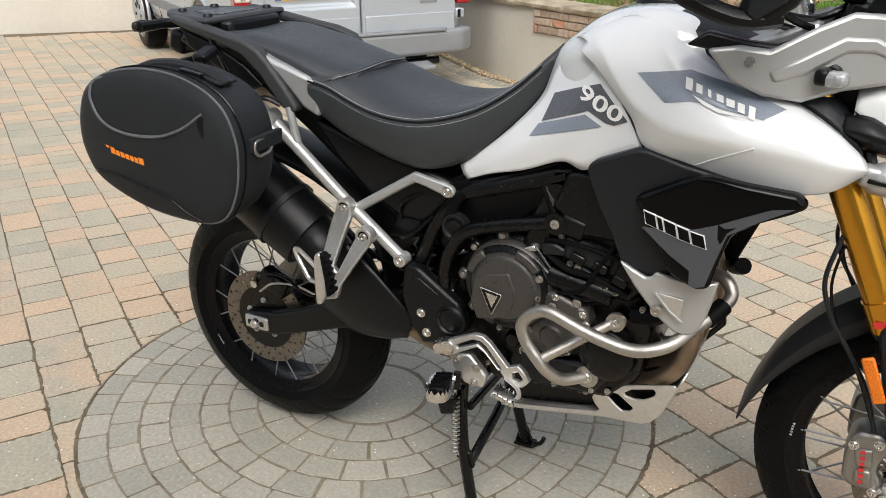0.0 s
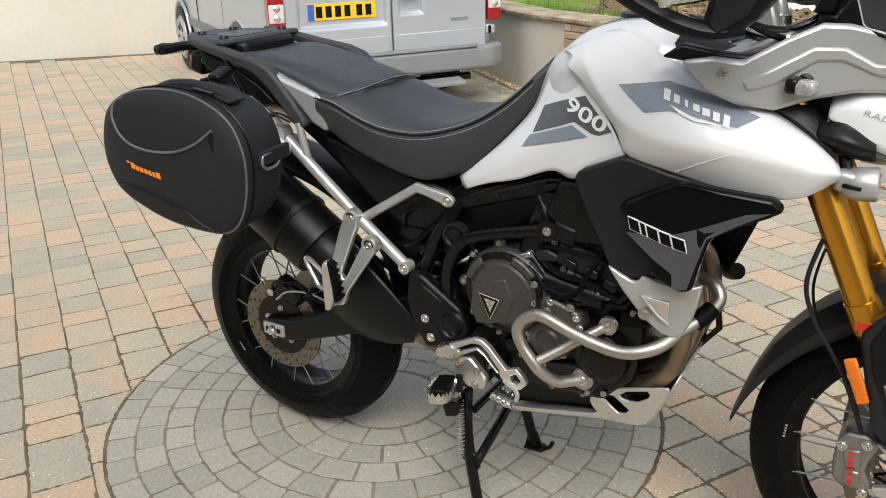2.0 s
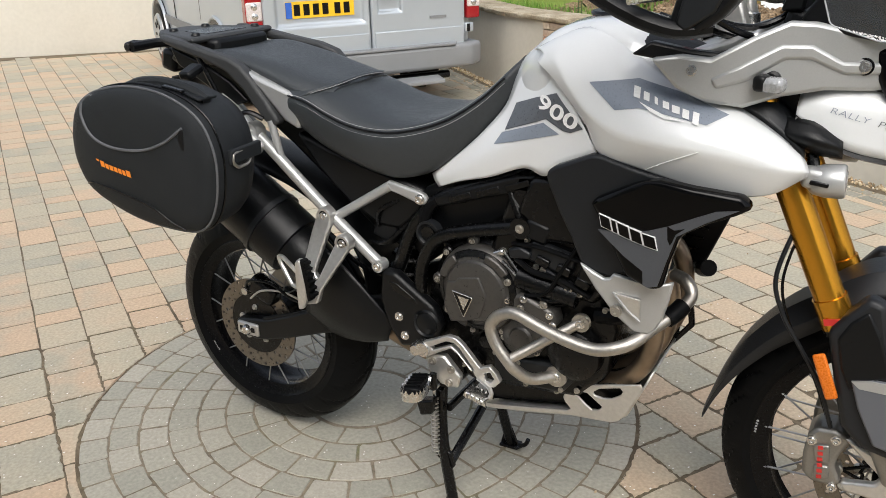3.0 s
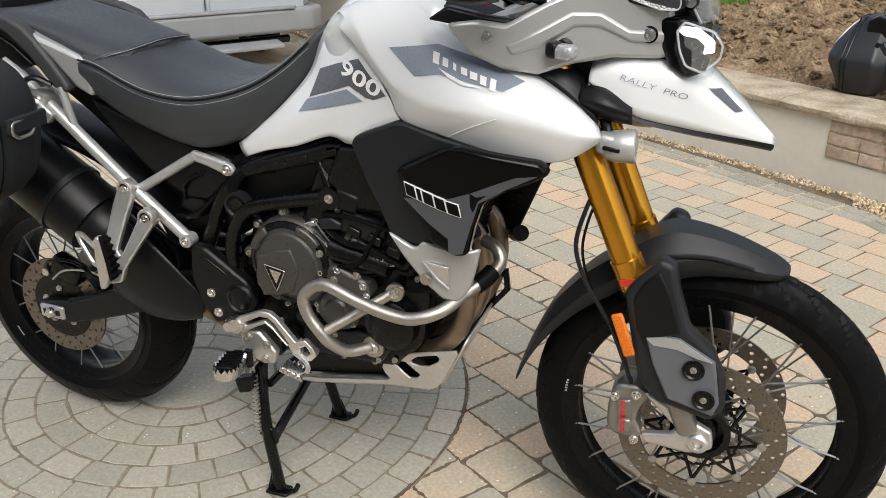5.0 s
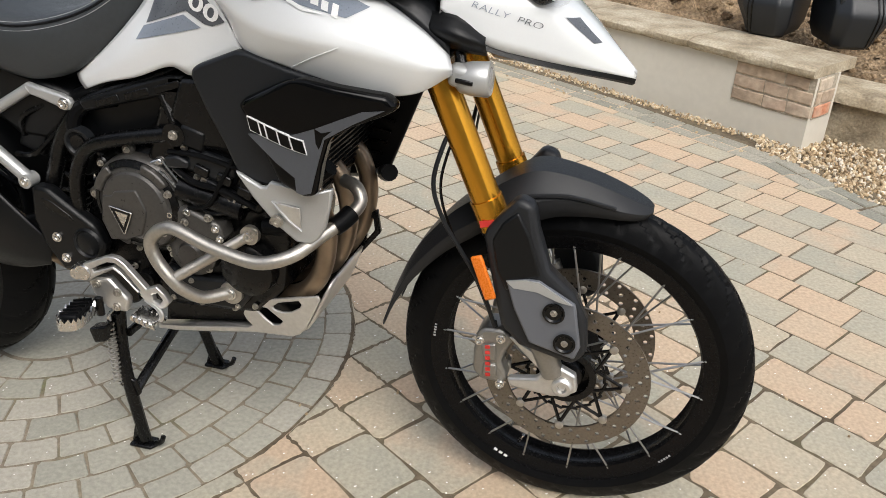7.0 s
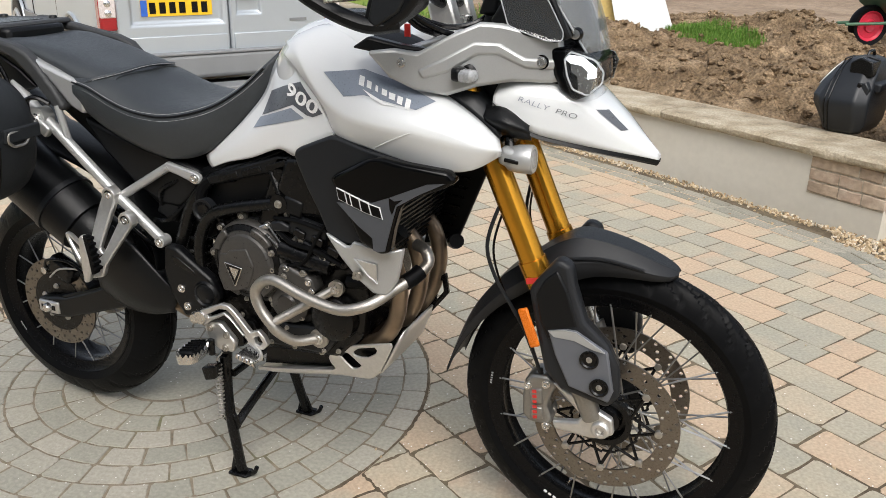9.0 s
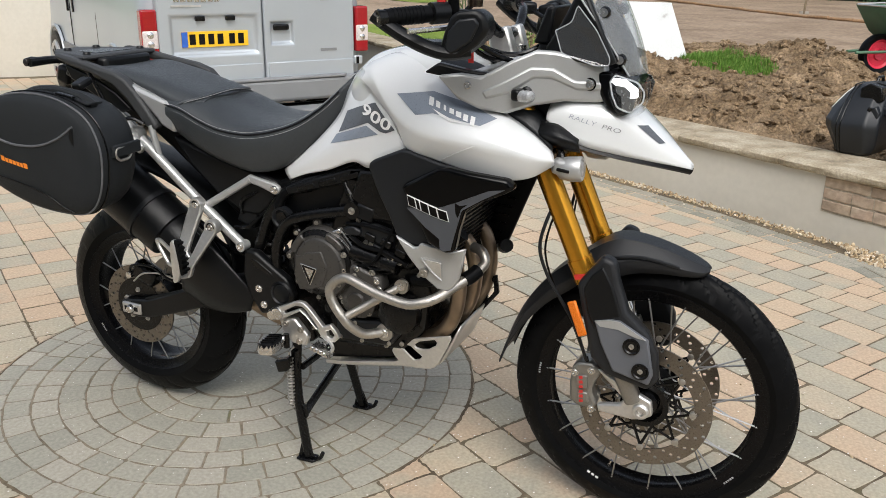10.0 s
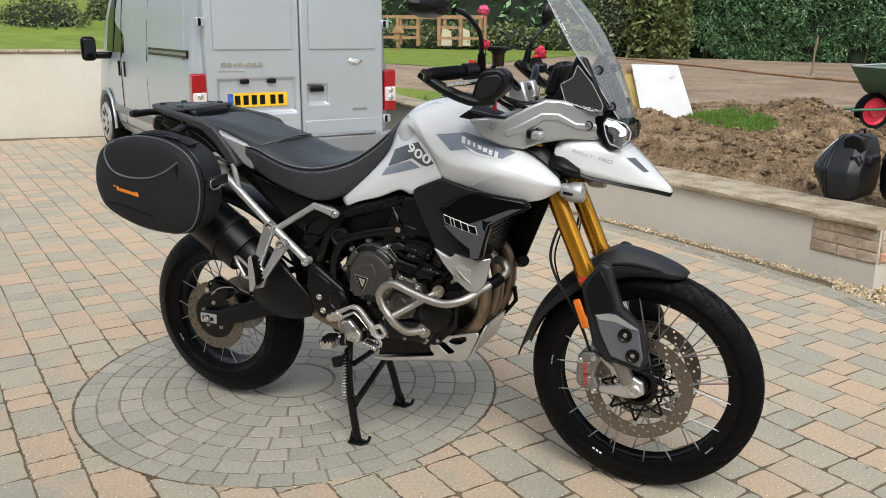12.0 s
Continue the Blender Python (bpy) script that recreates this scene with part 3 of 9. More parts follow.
# the return of the wall's end
END = [WALL[0] + N * 0.22, WALL[0]]
brick_panel(garden_wall, 0.03, 0.2, 0.145, TOP1, rnd, [END[0] , END[1]])

# large stones of the lower wall beyond the gravel
stone_wall = structure(root("wall_stone", 2.75, 2.75, 0, "low wall of rough sandstone blocks beyond the gravel", "wall"))
SW = [V(4.6, 1.75, 0), V(2.42, 2.86, 0)]
for k in range(6):
    a, e = 2.44 - 0.4 * k - 0.4, 2.44 - 0.4 * k
    rows = []
    for i in range(6):
        p, d = along(SW, max(0, a) + (e - max(0, a)) * i / 5)
        w = [noise.noise(Vector((p.x * 7, p.y * 7, q * 2.0 + k))) * 0.02 for q in range(3)]
        end = 0.012 if i in (0, 5) else 0
        f, b = p - d * (0.03 + w[0] - end), p + d * 0.2
        rows.append([(b.x, b.y, -0.04), (f.x, f.y, -0.04), (f.x - d.x * w[1], f.y - d.y * w[1], 0.09), (f.x, f.y, 0.175 - end), (b.x, b.y, 0.18)])
    part("stone_block", grid(nb(), rows, True, True), STONE, stone_wall, smooth=50)
    rows = []
    for i in range(6):
        p, d = along(SW, max(0, a + .13) + (e - max(0, a)) * i / 5)
        w = noise.noise(Vector((p.x * 8, p.y * 8, 4.0))) * 0.012
        f, b = p - d * (0.06 + w), p + d * 0.22
        rows.append([(b.x, b.y, 0.185), (f.x, f.y, 0.185), (f.x, f.y, 0.225 + w), (f.x + d.x * .02, f.y + d.y * .02, 0.245), (b.x, b.y, 0.25)])
    part("coping_stone", grid(nb(), rows, True, True), STONE, stone_wall, smooth=50)


# ---- raised garden ----
def wall_side(x, y):
    """How far a place lies behind the walls."""
    p = Vector((x, y, 0))
    best = 1e9
    for line in (WALL, LAWN_WALL, [V(14, -2.6, 0), V(4.6, 1.80, 0), V(2.46, 2.88, 0), V(2.34, 2.6, 0)]):
        for a, b in zip(line, line[1:]):
            t = max(0, min(1, (p - a).dot(b - a) / (b - a).length_squared))
            q = a + (b - a) * t
            d = (p - q)
            n = Vector(((b - a).y, -(b - a).x, 0)).normalized()
            if d.length < abs(best):
                best = d.length * (1 if d.dot(n) > 0 else -1)
    return best


MOUNDS = [(0.48, 5.5, 0.75, 0.17), (0.05, 5.1, 0.9, 0.16), (-0.6, 5.9, 1.0, 0.30), (1.25, 4.6, 0.9, 0.14), (1.9, 4.3, 0.8, 0.10), (1.62, 7.2, 0.55, 0.26), (2.0, 6.7, 0.5, 0.18), (0.6, 4.4, 0.7, 0.12), (1.0, 7.4, 0.6, 0.12), (2.6, 3.9, 0.6, 0.05), (1.2, 8.3, 0.8, 0.10), (0.6, 8.6, 0.7, 0.07), (1.9, 8.2, 0.6, 0.09)]


def garden_z(x, y):
    d = wall_side(x, y)
    far = max(0.0, min(1.0, (d - 0.2) / 3.0))
    if x < -2.2:
        lawn = max(0.0, min(1.0, (-2.2 - x) / 2.0))
    else:
        lawn = 0.0
    z = 0.335 + 0.05 * far + 0.004 * max(0, d - 3)
    if x > 2.38 and y < 4:
        z = min(z, 0.20 + 0.15 * max(0, min(1, (d - 0.1) / 0.8)))
    if x > 1.4 and d < 0.9:
        z = min(z, 0.345 + 0.05 * max(0.0, d - 0.5))
    rough = 0.0
    for mx, my, r, h in MOUNDS:
        q = math.hypot(x - mx, y - my) / r
        if q < 1.6:
            rough += h * math.exp(-q * q * 2.2)
    edge = max(0.0, min(1.0, (d - 0.27) / 0.30))
    near = max(0.0, min(1.0, (14 - d) / 10))
    v = Vector((x, y, 0))
    lump = noise.noise(v * 1.3) * 0.06 + noise.noise(v * 4.1) * 0.05 + noise.noise(v * 11) * 0.05 + noise.noise(v * 27) * 0.035
    z += edge * (rough + lump * near * (0.25 + min(1, rough * 5 + (0.8 if d < 3.2 else 0.0))))
    if lawn:
        bank = 0.45 + (0.50 + 0.02 * max(0, d) + 0.13 * max(0, min(14, d - 5))) * max(0.0, min(1.0, (-4.2 - x) / 3.5)) * max(0.0, min(1.0, (16 + 0.6 * max(0, -x - 8) - y) / 8))
        z = z * (1 - lawn) + bank * lawn
    return z


def terrain(name, xs, ys, material, keep, label, category, lift=0.0):
    bm = nb()
    vs = {}
    for i, x in enumerate(xs):
        for j, y in enumerate(ys):
            vs[i, j] = (x, y, garden_z(x, y) + lift) if keep(x, y) else None
    made = {}
    for i in range(len(xs) - 1):
        for j in range(len(ys) - 1):
            q = [(i, j), (i + 1, j), (i + 1, j + 1), (i, j + 1)]
            if all(vs[k] for k in q):
                for k in q:
                    if k not in made:
                        made[k] = bm.verts.new(vs[k])
                bm.faces.new([made[k] for k in q])
    return structure(part(name, bm, material, smooth=180), label, category)


def span(a, b, n):
    return [a + (b - a) * i / n for i in range(n + 1)]


terrain("garden_soil", span(-2.6, 4.6, 200), span(2.4, 9.2, 190), SOIL, lambda x, y: wall_side(x, y) > 0.10, "freshly dug lumpy brown garden soil", "soil")
terrain("garden_soil_far", span(-7, 22, 60), span(9.2, 34, 60), SOILDRY, lambda x, y: True, "raked bare brown soil bed", "soil")
terrain("garden_soil_side", span(4.6, 22, 40), span(-4, 9.2, 40), SOILDRY, lambda x, y: wall_side(x, y) > 0.02, "bare brown soil beside the gravel", "soil")
terrain("lawn_bank", span(-44, -2.4, 110), span(-8, 9.4, 60), GRASS, lambda x, y: wall_side(x, y) > 0.1, "green lawn bank above the wall", "lawn", 0.01)
terrain("lawn_far", span(-60, -6.6, 90), span(9.0, 70, 90), GRASS, lambda x, y: True, "mown lawn beyond the drive", "lawn", 0.012)


def soil_clods():
    """Loose clods strewn over the dug soil."""
    bm = nb()
    r = random.Random(3)
    base = nb()
    bmesh.ops.create_icosphere(base, subdivisions=1, radius=1.0)
    co = [v.co.copy() for v in base.verts]
    fs = [[v.index for v in f.verts] for f in base.faces]
    base.free()
    verts, faces = [], []
    for _ in range(15000):
        x, y = r.uniform(-1.4, 4.0), r.uniform(2.6, 9.0)
        if wall_side(x, y) < 0.16:
            continue
        s = 0.004 + 0.034 * r.random() ** 4.5
        o = len(verts)
        z = garden_z(x, y) + s * 0.2
        q = Euler((r.random() * 6, r.random() * 6, r.random() * 6)).to_matrix()
        for c in co:
            w = q @ (c * (0.6 + 0.8 * r.random()))
            verts.append((x + w.x * s * 1.2, y + w.y * s, z + w.z * s * 0.8))
        faces += [[o + i for i in f] for f in fs]
    me = bpy.data.meshes.new("soil_clods")
    me.from_pydata(verts, [], faces)
    me.materials.append(SOIL)
    return stuff(hang("soil_clods", me), "crumbled clods of dark brown soil on the garden bed", "soil")


soil_clods()


def blades(name, spots, label, h0, h1, material=BLADE, seed=1, lean=0.5):
    """Many grass blades, as thin bent strips."""
    r = random.Random(seed)
    verts, faces = [], []
    for x, y, z in spots:
        h, a, w = r.uniform(h0, h1), r.uniform(0, 6.283), r.uniform(0.002, 0.0045)
        dx, dy = math.cos(a), math.sin(a)
        b = r.uniform(0.1, lean) * h
        o = len(verts)
        verts += [(x - dy * w, y + dx * w, z - 0.01), (x + dy * w, y - dx * w, z - 0.01), (x + dx * b * .4 + dy * w * .7, y + dy * b * .4 - dx * w * .7, z + h * .6), (x + dx * b * .4 - dy * w * .7, y + dy * b * .4 + dx * w * .7, z + h * .6), (x + dx * b, y + dy * b, z + h)]
        faces += [(o, o + 1, o + 2, o + 3), (o + 3, o + 2, o + 4)]
    me = bpy.data.meshes.new(name)
    me.from_pydata(verts, [], faces)
    me.materials.append(material)
    return stuff(hang(name, me), label, "grass")


rg = random.Random(8)
spots = []
while len(spots) < 10000:
    a, q = rg.uniform(0, 6.283), rg.random() ** 0.6
    x, y = 1.02 + math.cos(a) * q * 0.52, 6.95 + math.sin(a) * q * 0.34 - math.cos(a) * q * 0.45
    if rg.random() < 1.15 - q:
        spots.append((x, y, garden_z(x, y)))
blades("grass_tuft", spots, "patch of bright green grass left in the soil", 0.02, 0.07)
spots = []
while len(spots) < 8000:
    s = rg.uniform(3.9, 7.6)
    p, d = along(WALL, s)
    k = 0.27 + rg.random() ** 2 * 1.4
    x, y = p.x + d.x * k, p.y + d.y * k
    spots.append((x, y, garden_z(x, y)))
blades("grass_verge", spots, "rough green grass along the top of the wall", 0.04, 0.13, seed=4)


def foliage(name, boxes, count, size, material, label, category, seed, heart=True, kind=""):
    """A bush or hedge: a dark heart for its inner shade and a skin of many small leaves, uneven outside."""
    r = random.Random(seed)
    ob = root(name, *boxes[0][0][:2], boxes[0][0][2], label, category)
    verts, faces = [], []
    for _ in range(count):
        c, h = r.choice(boxes)
        d = Vector((r.gauss(0, 1), r.gauss(0, 1), r.gauss(0, 1))).normalized()
        k = r.uniform(0.82, 1.06) * (1 + 0.22 * noise.noise(Vector((d.x * 2.5 + c[0], d.y * 2.5 + c[1], d.z * 2.5))))
        if h[3]:
            m = max(abs(d.x), abs(d.y), abs(d.z))
            d = d / m
            k = r.uniform(0.90, 1.05) + 0.10 * noise.noise(Vector((c[0] + d.x * h[0] * 0.9, c[1] + d.y * h[1] * 0.9, d.z * h[2] * 1.4)))
        p = Vector((c[0] + d.x * h[0] * k, c[1] + d.y * h[1] * k, max(c[2] - h[2], c[2] + d.z * h[2] * k)))
        s = size * r.uniform(0.6, 1.3)
        q = Euler((r.uniform(-1.0, 1.0), r.uniform(-1.0, 1.0), r.uniform(0, 6.28))).to_matrix()
        o = len(verts)
        for vx, vy, vz in ((-0.5, 0, 0), (0, -0.22, 0.06), (0.5, 0, -0.06), (0, 0.22, 0.06)):
            verts.append(p + q @ Vector((vx * s, vy * s, vz * s)))
        faces.append((o, o + 1, o + 2, o + 3))
    me = bpy.data.meshes.new("crown")
    me.from_pydata(verts, [], faces)
    me.materials.append(material)
    hang("crown", me, ob)
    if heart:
        # dark core that paints the shade inside the leaves
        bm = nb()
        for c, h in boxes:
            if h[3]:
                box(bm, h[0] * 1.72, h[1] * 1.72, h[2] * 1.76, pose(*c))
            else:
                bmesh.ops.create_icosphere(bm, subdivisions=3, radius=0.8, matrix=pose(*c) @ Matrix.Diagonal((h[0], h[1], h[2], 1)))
        part("heart", bm, HEARTSHADE, ob)
    return ob


def laurel_hedge():
    """A clipped hedge: leafy sprays hanging from an uneven face before a dark sheet for the inner shade."""
    r = random.Random(1)
    ob = root("laurel_hedge", 5.0, 26.0, .4, "tall dense mid-green laurel hedge behind the soil bed", "hedge")
    x0, x1 = -4.2, 17.0
    def face(x, z):
        n = noise.noise(Vector((x * .8, z * 1.1, 3))) * .34 + noise.noise(Vector((x * 2.1, z * 2.4, 9))) * .24
        return 28.0 - .33 * (x + 4) - n + .16 * max(0, 1.2 - z)
    verts, faces = [], []
    for _ in range(33000):
        x, z = r.uniform(x0, x1), .55 + 5.2 * r.random() ** 1.55
        if z < 1.0 and noise.noise(Vector((x * 1.3, z * 2, 5))) < -.05:
            continue
        y = face(x, z) + r.uniform(-.05, .30)
        a = r.uniform(-.7, .7) + (0.5 if noise.noise(Vector((x, z, 0))) > 0 else -.5)
        stem = Vector((math.sin(a), r.uniform(-.35, .05), -.25 + .75 * math.cos(a) * r.choice((-1, .6)))).normalized()
        for k in range(4):
            s = r.uniform(.075, .145)
            q = (stem.to_track_quat("X", "Z").to_matrix() @ Euler((r.uniform(-.9, .9), r.uniform(-.5, .5), (-1) ** k * r.uniform(.3, .9))).to_matrix())
            p = Vector((x, y, z)) + stem * .045 * k
            o = len(verts)
            for vx, vy, vz in ((0, 0, 0), (.5, -.20, -.04), (1, 0, -.10), (.5, .20, -.04)):
                verts.append(p + q @ Vector((vx * s, vy * s, vz * s)))
            faces.append((o, o + 1, o + 2, o + 3))
    me = bpy.data.meshes.new("crown")
    me.from_pydata(verts, [], faces)
    me.materials.append(LEAF)
    hang("crown", me, ob)
    # dark sheet behind the leaves, painting the hedge's inner shade
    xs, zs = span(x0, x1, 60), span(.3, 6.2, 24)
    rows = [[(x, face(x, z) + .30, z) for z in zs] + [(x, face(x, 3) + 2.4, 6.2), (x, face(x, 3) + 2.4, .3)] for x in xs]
    part("heart", grid(nb(), rows, True, True), HEARTSHADE, ob, "dark sheet standing in for the shaded inside")
    for k in range(40):
        x = x0 + (x1 - x0) * (k + r.random()) / 40
        y = face(x, .8) + .22
        part("stem", tube(nb(), [(x, y, .25), (x + r.uniform(-.1, .1), y - .05, .9), (x + r.uniform(-.3, .3), y + .05, 1.7)], .028, 6, .014), STEM, ob)


laurel_hedge()
foliage("bamboo_shrub", [((-3.7, 27.0, 1.9), (0.95, 0.9, 2.2, False)), ((-3.1, 26.6, 1.3), (0.6, 0.7, 1.4, False))], 5500, 0.34, LEAF2, "drooping olive green shrub beside the hedge", "shrub", 2)
foliage("variegated_bush", [((-5.2, 27.6, 2.1), (0.95, 0.9, 2.5, False))], 7000, 0.15, LEAF3, "pale speckled evergreen bush beside the lawn", "bush", 3)
foliage("border_plants", [((x, 33.0 + 0.3 * abs(x + 15), 0.7), (1.9, 1.0, 0.9, False)) for x in (-22, -19, -16.5, -14, -11.5, -9.0, -7.0)], 8000, 0.26, LEAF2, "leafy green border plants at the lawn edge", "plants", 4)
foliage("dark_tree_belt", [((x, 44.0, 4.5), (4.5, 2.0, 5.0, True)) for x in (-38, -30, -22, -14, -6)], 16000, 0.5, LEAF, "belt of dark conifers far beyond the lawn", "trees", 5)
foliage("round_shrub", [((-12.6, 10.0, 1.30), (1.0, 0.9, 0.62, False)), ((-13.1, 10.2, 1.2), (0.7, 0.8, 0.5, False))], 7000, 0.10, LEAF2, "rounded olive green shrub behind the boundary wall", "shrub", 6)
foliage("small_shrub", [((-12.5, 11.7, 1.5), (0.5, 0.5, 0.5, False))], 3000, 0.10, LEAF2, "small olive shrub behind the boundary wall", "shrub", 7)


# ---- things in the garden ----
def white_board():
    ob = root("leaning_board", 0.3, 7.3, 0.4, "scuffed white rectangular board leaning on a yellow plywood sheet", "board")
    def sheet(y0, y1, x0, w, x1, z0, z1, t):
        bm = nb()
        lo, hi = [(x0, y0, z0), (x0 + w, y0, z0 - .012)], [(x1 + w * .88, y1, z1), (x1, y1, z1)]
        a = [bm.verts.new(q) for q in lo + hi]
        b = [bm.verts.new((q[0], q[1] + t, q[2])) for q in lo + hi]
        bm.faces.new(a)
        bm.faces.new(b[::-1])
        for i in range(4):
            bm.faces.new((a[i], b[i], b[(i + 1) % 4], a[(i + 1) % 4]))
        return bm
    part("sheet", sheet(7.28, 7.52, .05, .60, -.18, .34, .985, .02), BOARD, ob, bevel=0.003)
    part("plywood_sheet", sheet(7.42, 7.58, -.20, .34, -.26, .36, .90, .018), PLY, ob, "yellowed plywood sheet", bevel=0.003)
    part("batten", box(nb(), .09, .05, .05, pose(-.20, 7.58, .92)), TIMBER, ob, "sawn timber batten", bevel=.004)
    return ob


white_board()


def garden_spade():
    ob = root("garden_spade", 1.5, 18.2, 0.4, "wooden-handled garden spade standing upright in soil", "spade")
    z = garden_z(1.5, 18.2)
    part("shaft", tube(nb(), [(1.5, 18.2, z - 0.02), (1.52, 18.2, z + .5), (1.55, 18.2, z + 0.86)], 0.024, 8), mat("weathered_ash_handle", (.20, .155, .10), .75, 0, .3, 30), ob)
    part("blade", prism(nb(), [(1.41, z - 0.2), (1.59, z - 0.2), (1.60, z + 0.05), (1.40, z + 0.05)], 18.19, 18.205), STEEL, ob, "worn steel blade")
    bm = tube(nb(), bent([(1.55, 18.2, z + 0.84), (1.47, 18.2, z + 0.92), (1.47, 18.2, z + 1.04), (1.66, 18.2, z + 1.04), (1.66, 18.2, z + .92), (1.56, 18.2, z + 0.84)], 0.03), 0.022, 8)
    part("handle", bm, FRAME, ob, "black D-shaped handle")
    return ob


garden_spade()


def log_edging():
    ob = structure(root("log_edging", 0.5, 17.5, 0.4, "low timber edging along the soil bed", "edging"))
    pts = [(-5.6, 27.0), (-2.8, 23.2), (-0.6, 20.0), (0.9, 17.6), (2.4, 15.8), (4.6, 14.4), (8.0, 13.2)]
    line = spline([(x, y, garden_z(x, y) + 0.03) for x, y in pts], 4)
    for a, b in zip(line, line[1:]):
        part("timber_log", rod(nb(), a, b + Vector((0, 0, .02 * noise.noise(b * 3))), 0.030, 8), TIMBER, ob)


log_edging()


def wheelbarrow():
    x, y = 2.36, 7.05
    z = garden_z(x, y)
    ob = root("wheelbarrow", x + 0.4, y + 0.3, z, "green steel wheelbarrow with a red-rimmed pneumatic wheel", "wheelbarrow", rz=0)
    m = pose(x, y, z, 0, 0, 35)
    r = 0.185
    part("tyre", lathe(nb(), [(r - .055, -.035), (r - .012, -.045), (r, -.02), (r, .02), (r - .012, .045), (r - .055, .035)], 0, 0, r, 36, closed=True), RUBBER, ob, "black rubber tyre", place=m)
    part("rim", lathe(nb(), [(0.0, -.02), (.05, -.035), (.06, -.02), (.11, -.02), (.128, -.036), (.134, -.036), (.134, .036), (.0, .036)], 0, 0, r, 32), BARROWRED, ob, "red wheel rim", place=m)
    for s in (-0.1, 0.1):
        part("handle_tube", tube(nb(), bent([(-0.28, s * 0.6, r + .02), (0.1, s, r + 0.03), (0.9, s * 2.6, r + 0.22), (1.3, s * 3, r + 0.34)], 0.1), 0.014, 8), BARROW, ob, place=m)
    part("tub", grid(nb(), [[(-0.12, -.26, .62), (0.95, -.34, .66), (0.95, .34, .66), (-0.12, .26, .62)], [(0.02, -.2, .38), (0.8, -.24, .36), (0.8, .24, .36), (0.02, .2, .38)], [(0.12, -.16, .30), (0.7, -.2, .30), (0.7, .2, .30), (0.12, .16, .30)]], True), BARROW, ob, place=m, thick=0.004, bevel=0.01)
    part("rolled_rim", tube(nb(), bent([(-0.12, -.26, .62), (0.95, -.34, .66), (0.95, .34, .66), (-0.12, .26, .62), (-0.12, -.26, .62)], .06), 0.010, 8), ALU, ob, "bare steel rim", place=m)
    for s in (-1, 1):
        part("leg", rod(nb(), (0.75, s * 0.2, 0.32), (0.85, s * 0.22, 0.0), 0.013, 8), BARROW, ob, place=m)
    return ob


wheelbarrow()


def timber_frames():
    """Pergola-like timber play frames far on the lawn."""
    ob = root("timber_play_frame", -15.0, 31.5, 0.6, "unpainted timber play frame standing on the lawn", "play frame")
    z = 0.62
    def post(x, y, h):
        part("post", box(nb(), 0.14, 0.14, h, pose(x, y, z + h / 2)), TIMBER, ob, bevel=0.01)
    def rail(a, b, h, s=0.12):
        m = (Vector(a) + Vector(b)) / 2
        d = Vector(b) - Vector(a)
        part("rail", box(nb(), d.length, 0.08, s, pose(m.x, m.y, z + h, 0, 0, math.degrees(math.atan2(d.y, d.x)))), TIMBER, ob, bevel=0.008)
    A = [(-16.6, 31.0), (-15.6, 31.0), (-14.6, 31.0), (-13.6, 31.0), (-12.6, 31.0), (-11.5, 31.0)]
    for x, y in A:
        post(x, y, 1.25)
    for p, q in zip(A, A[1:]):
        for h in (0.35, 0.78, 1.22):
            if h == 1.22 or random.Random(p[0] * 7 + h).random() < 0.75:
                rail(p, q, h)
    for x, y in ((-16.2, 32.4), (-14.2, 32.9), (-12.6, 33.2)):
        post(x, y, 1.3)
    rail((-16.2, 32.4), (-12.6, 33.2), 1.2)
    for k, x in enumerate((-14.1, -13.3)):
        part("slide_panel", prism(nb(), [(x, z), (x + .55, z), (x + .5, z + .62), (x + .1, z + .8)], 32.2 + k * .2, 32.25 + k * .2), mat("pale_sail_cloth", (0.62, 0.56, 0.42), 0.8), ob, "pale cream panel")
    hz = garden_z(-14.8, 29.5)
    house = root("bird_house", -14.8, 29.5, hz, "small wooden bird house on a post", "bird house")
    part("body", box(nb(), 0.28, 0.28, 0.3, pose(-14.8, 29.5, z + 0.42)), TIMBER, house, bevel=0.01)
    part("roof", prism(nb(), [(-15.02, z + .55), (-14.58, z + .55), (-14.8, z + .85)], 29.3, 29.7), TIMBER, house)
    part("post", box(nb(), 0.1, 0.1, z + .3 - hz + .1, pose(-14.8, 29.5, (z + .3 + hz - .1) / 2)), TIMBER, house)


timber_frames()


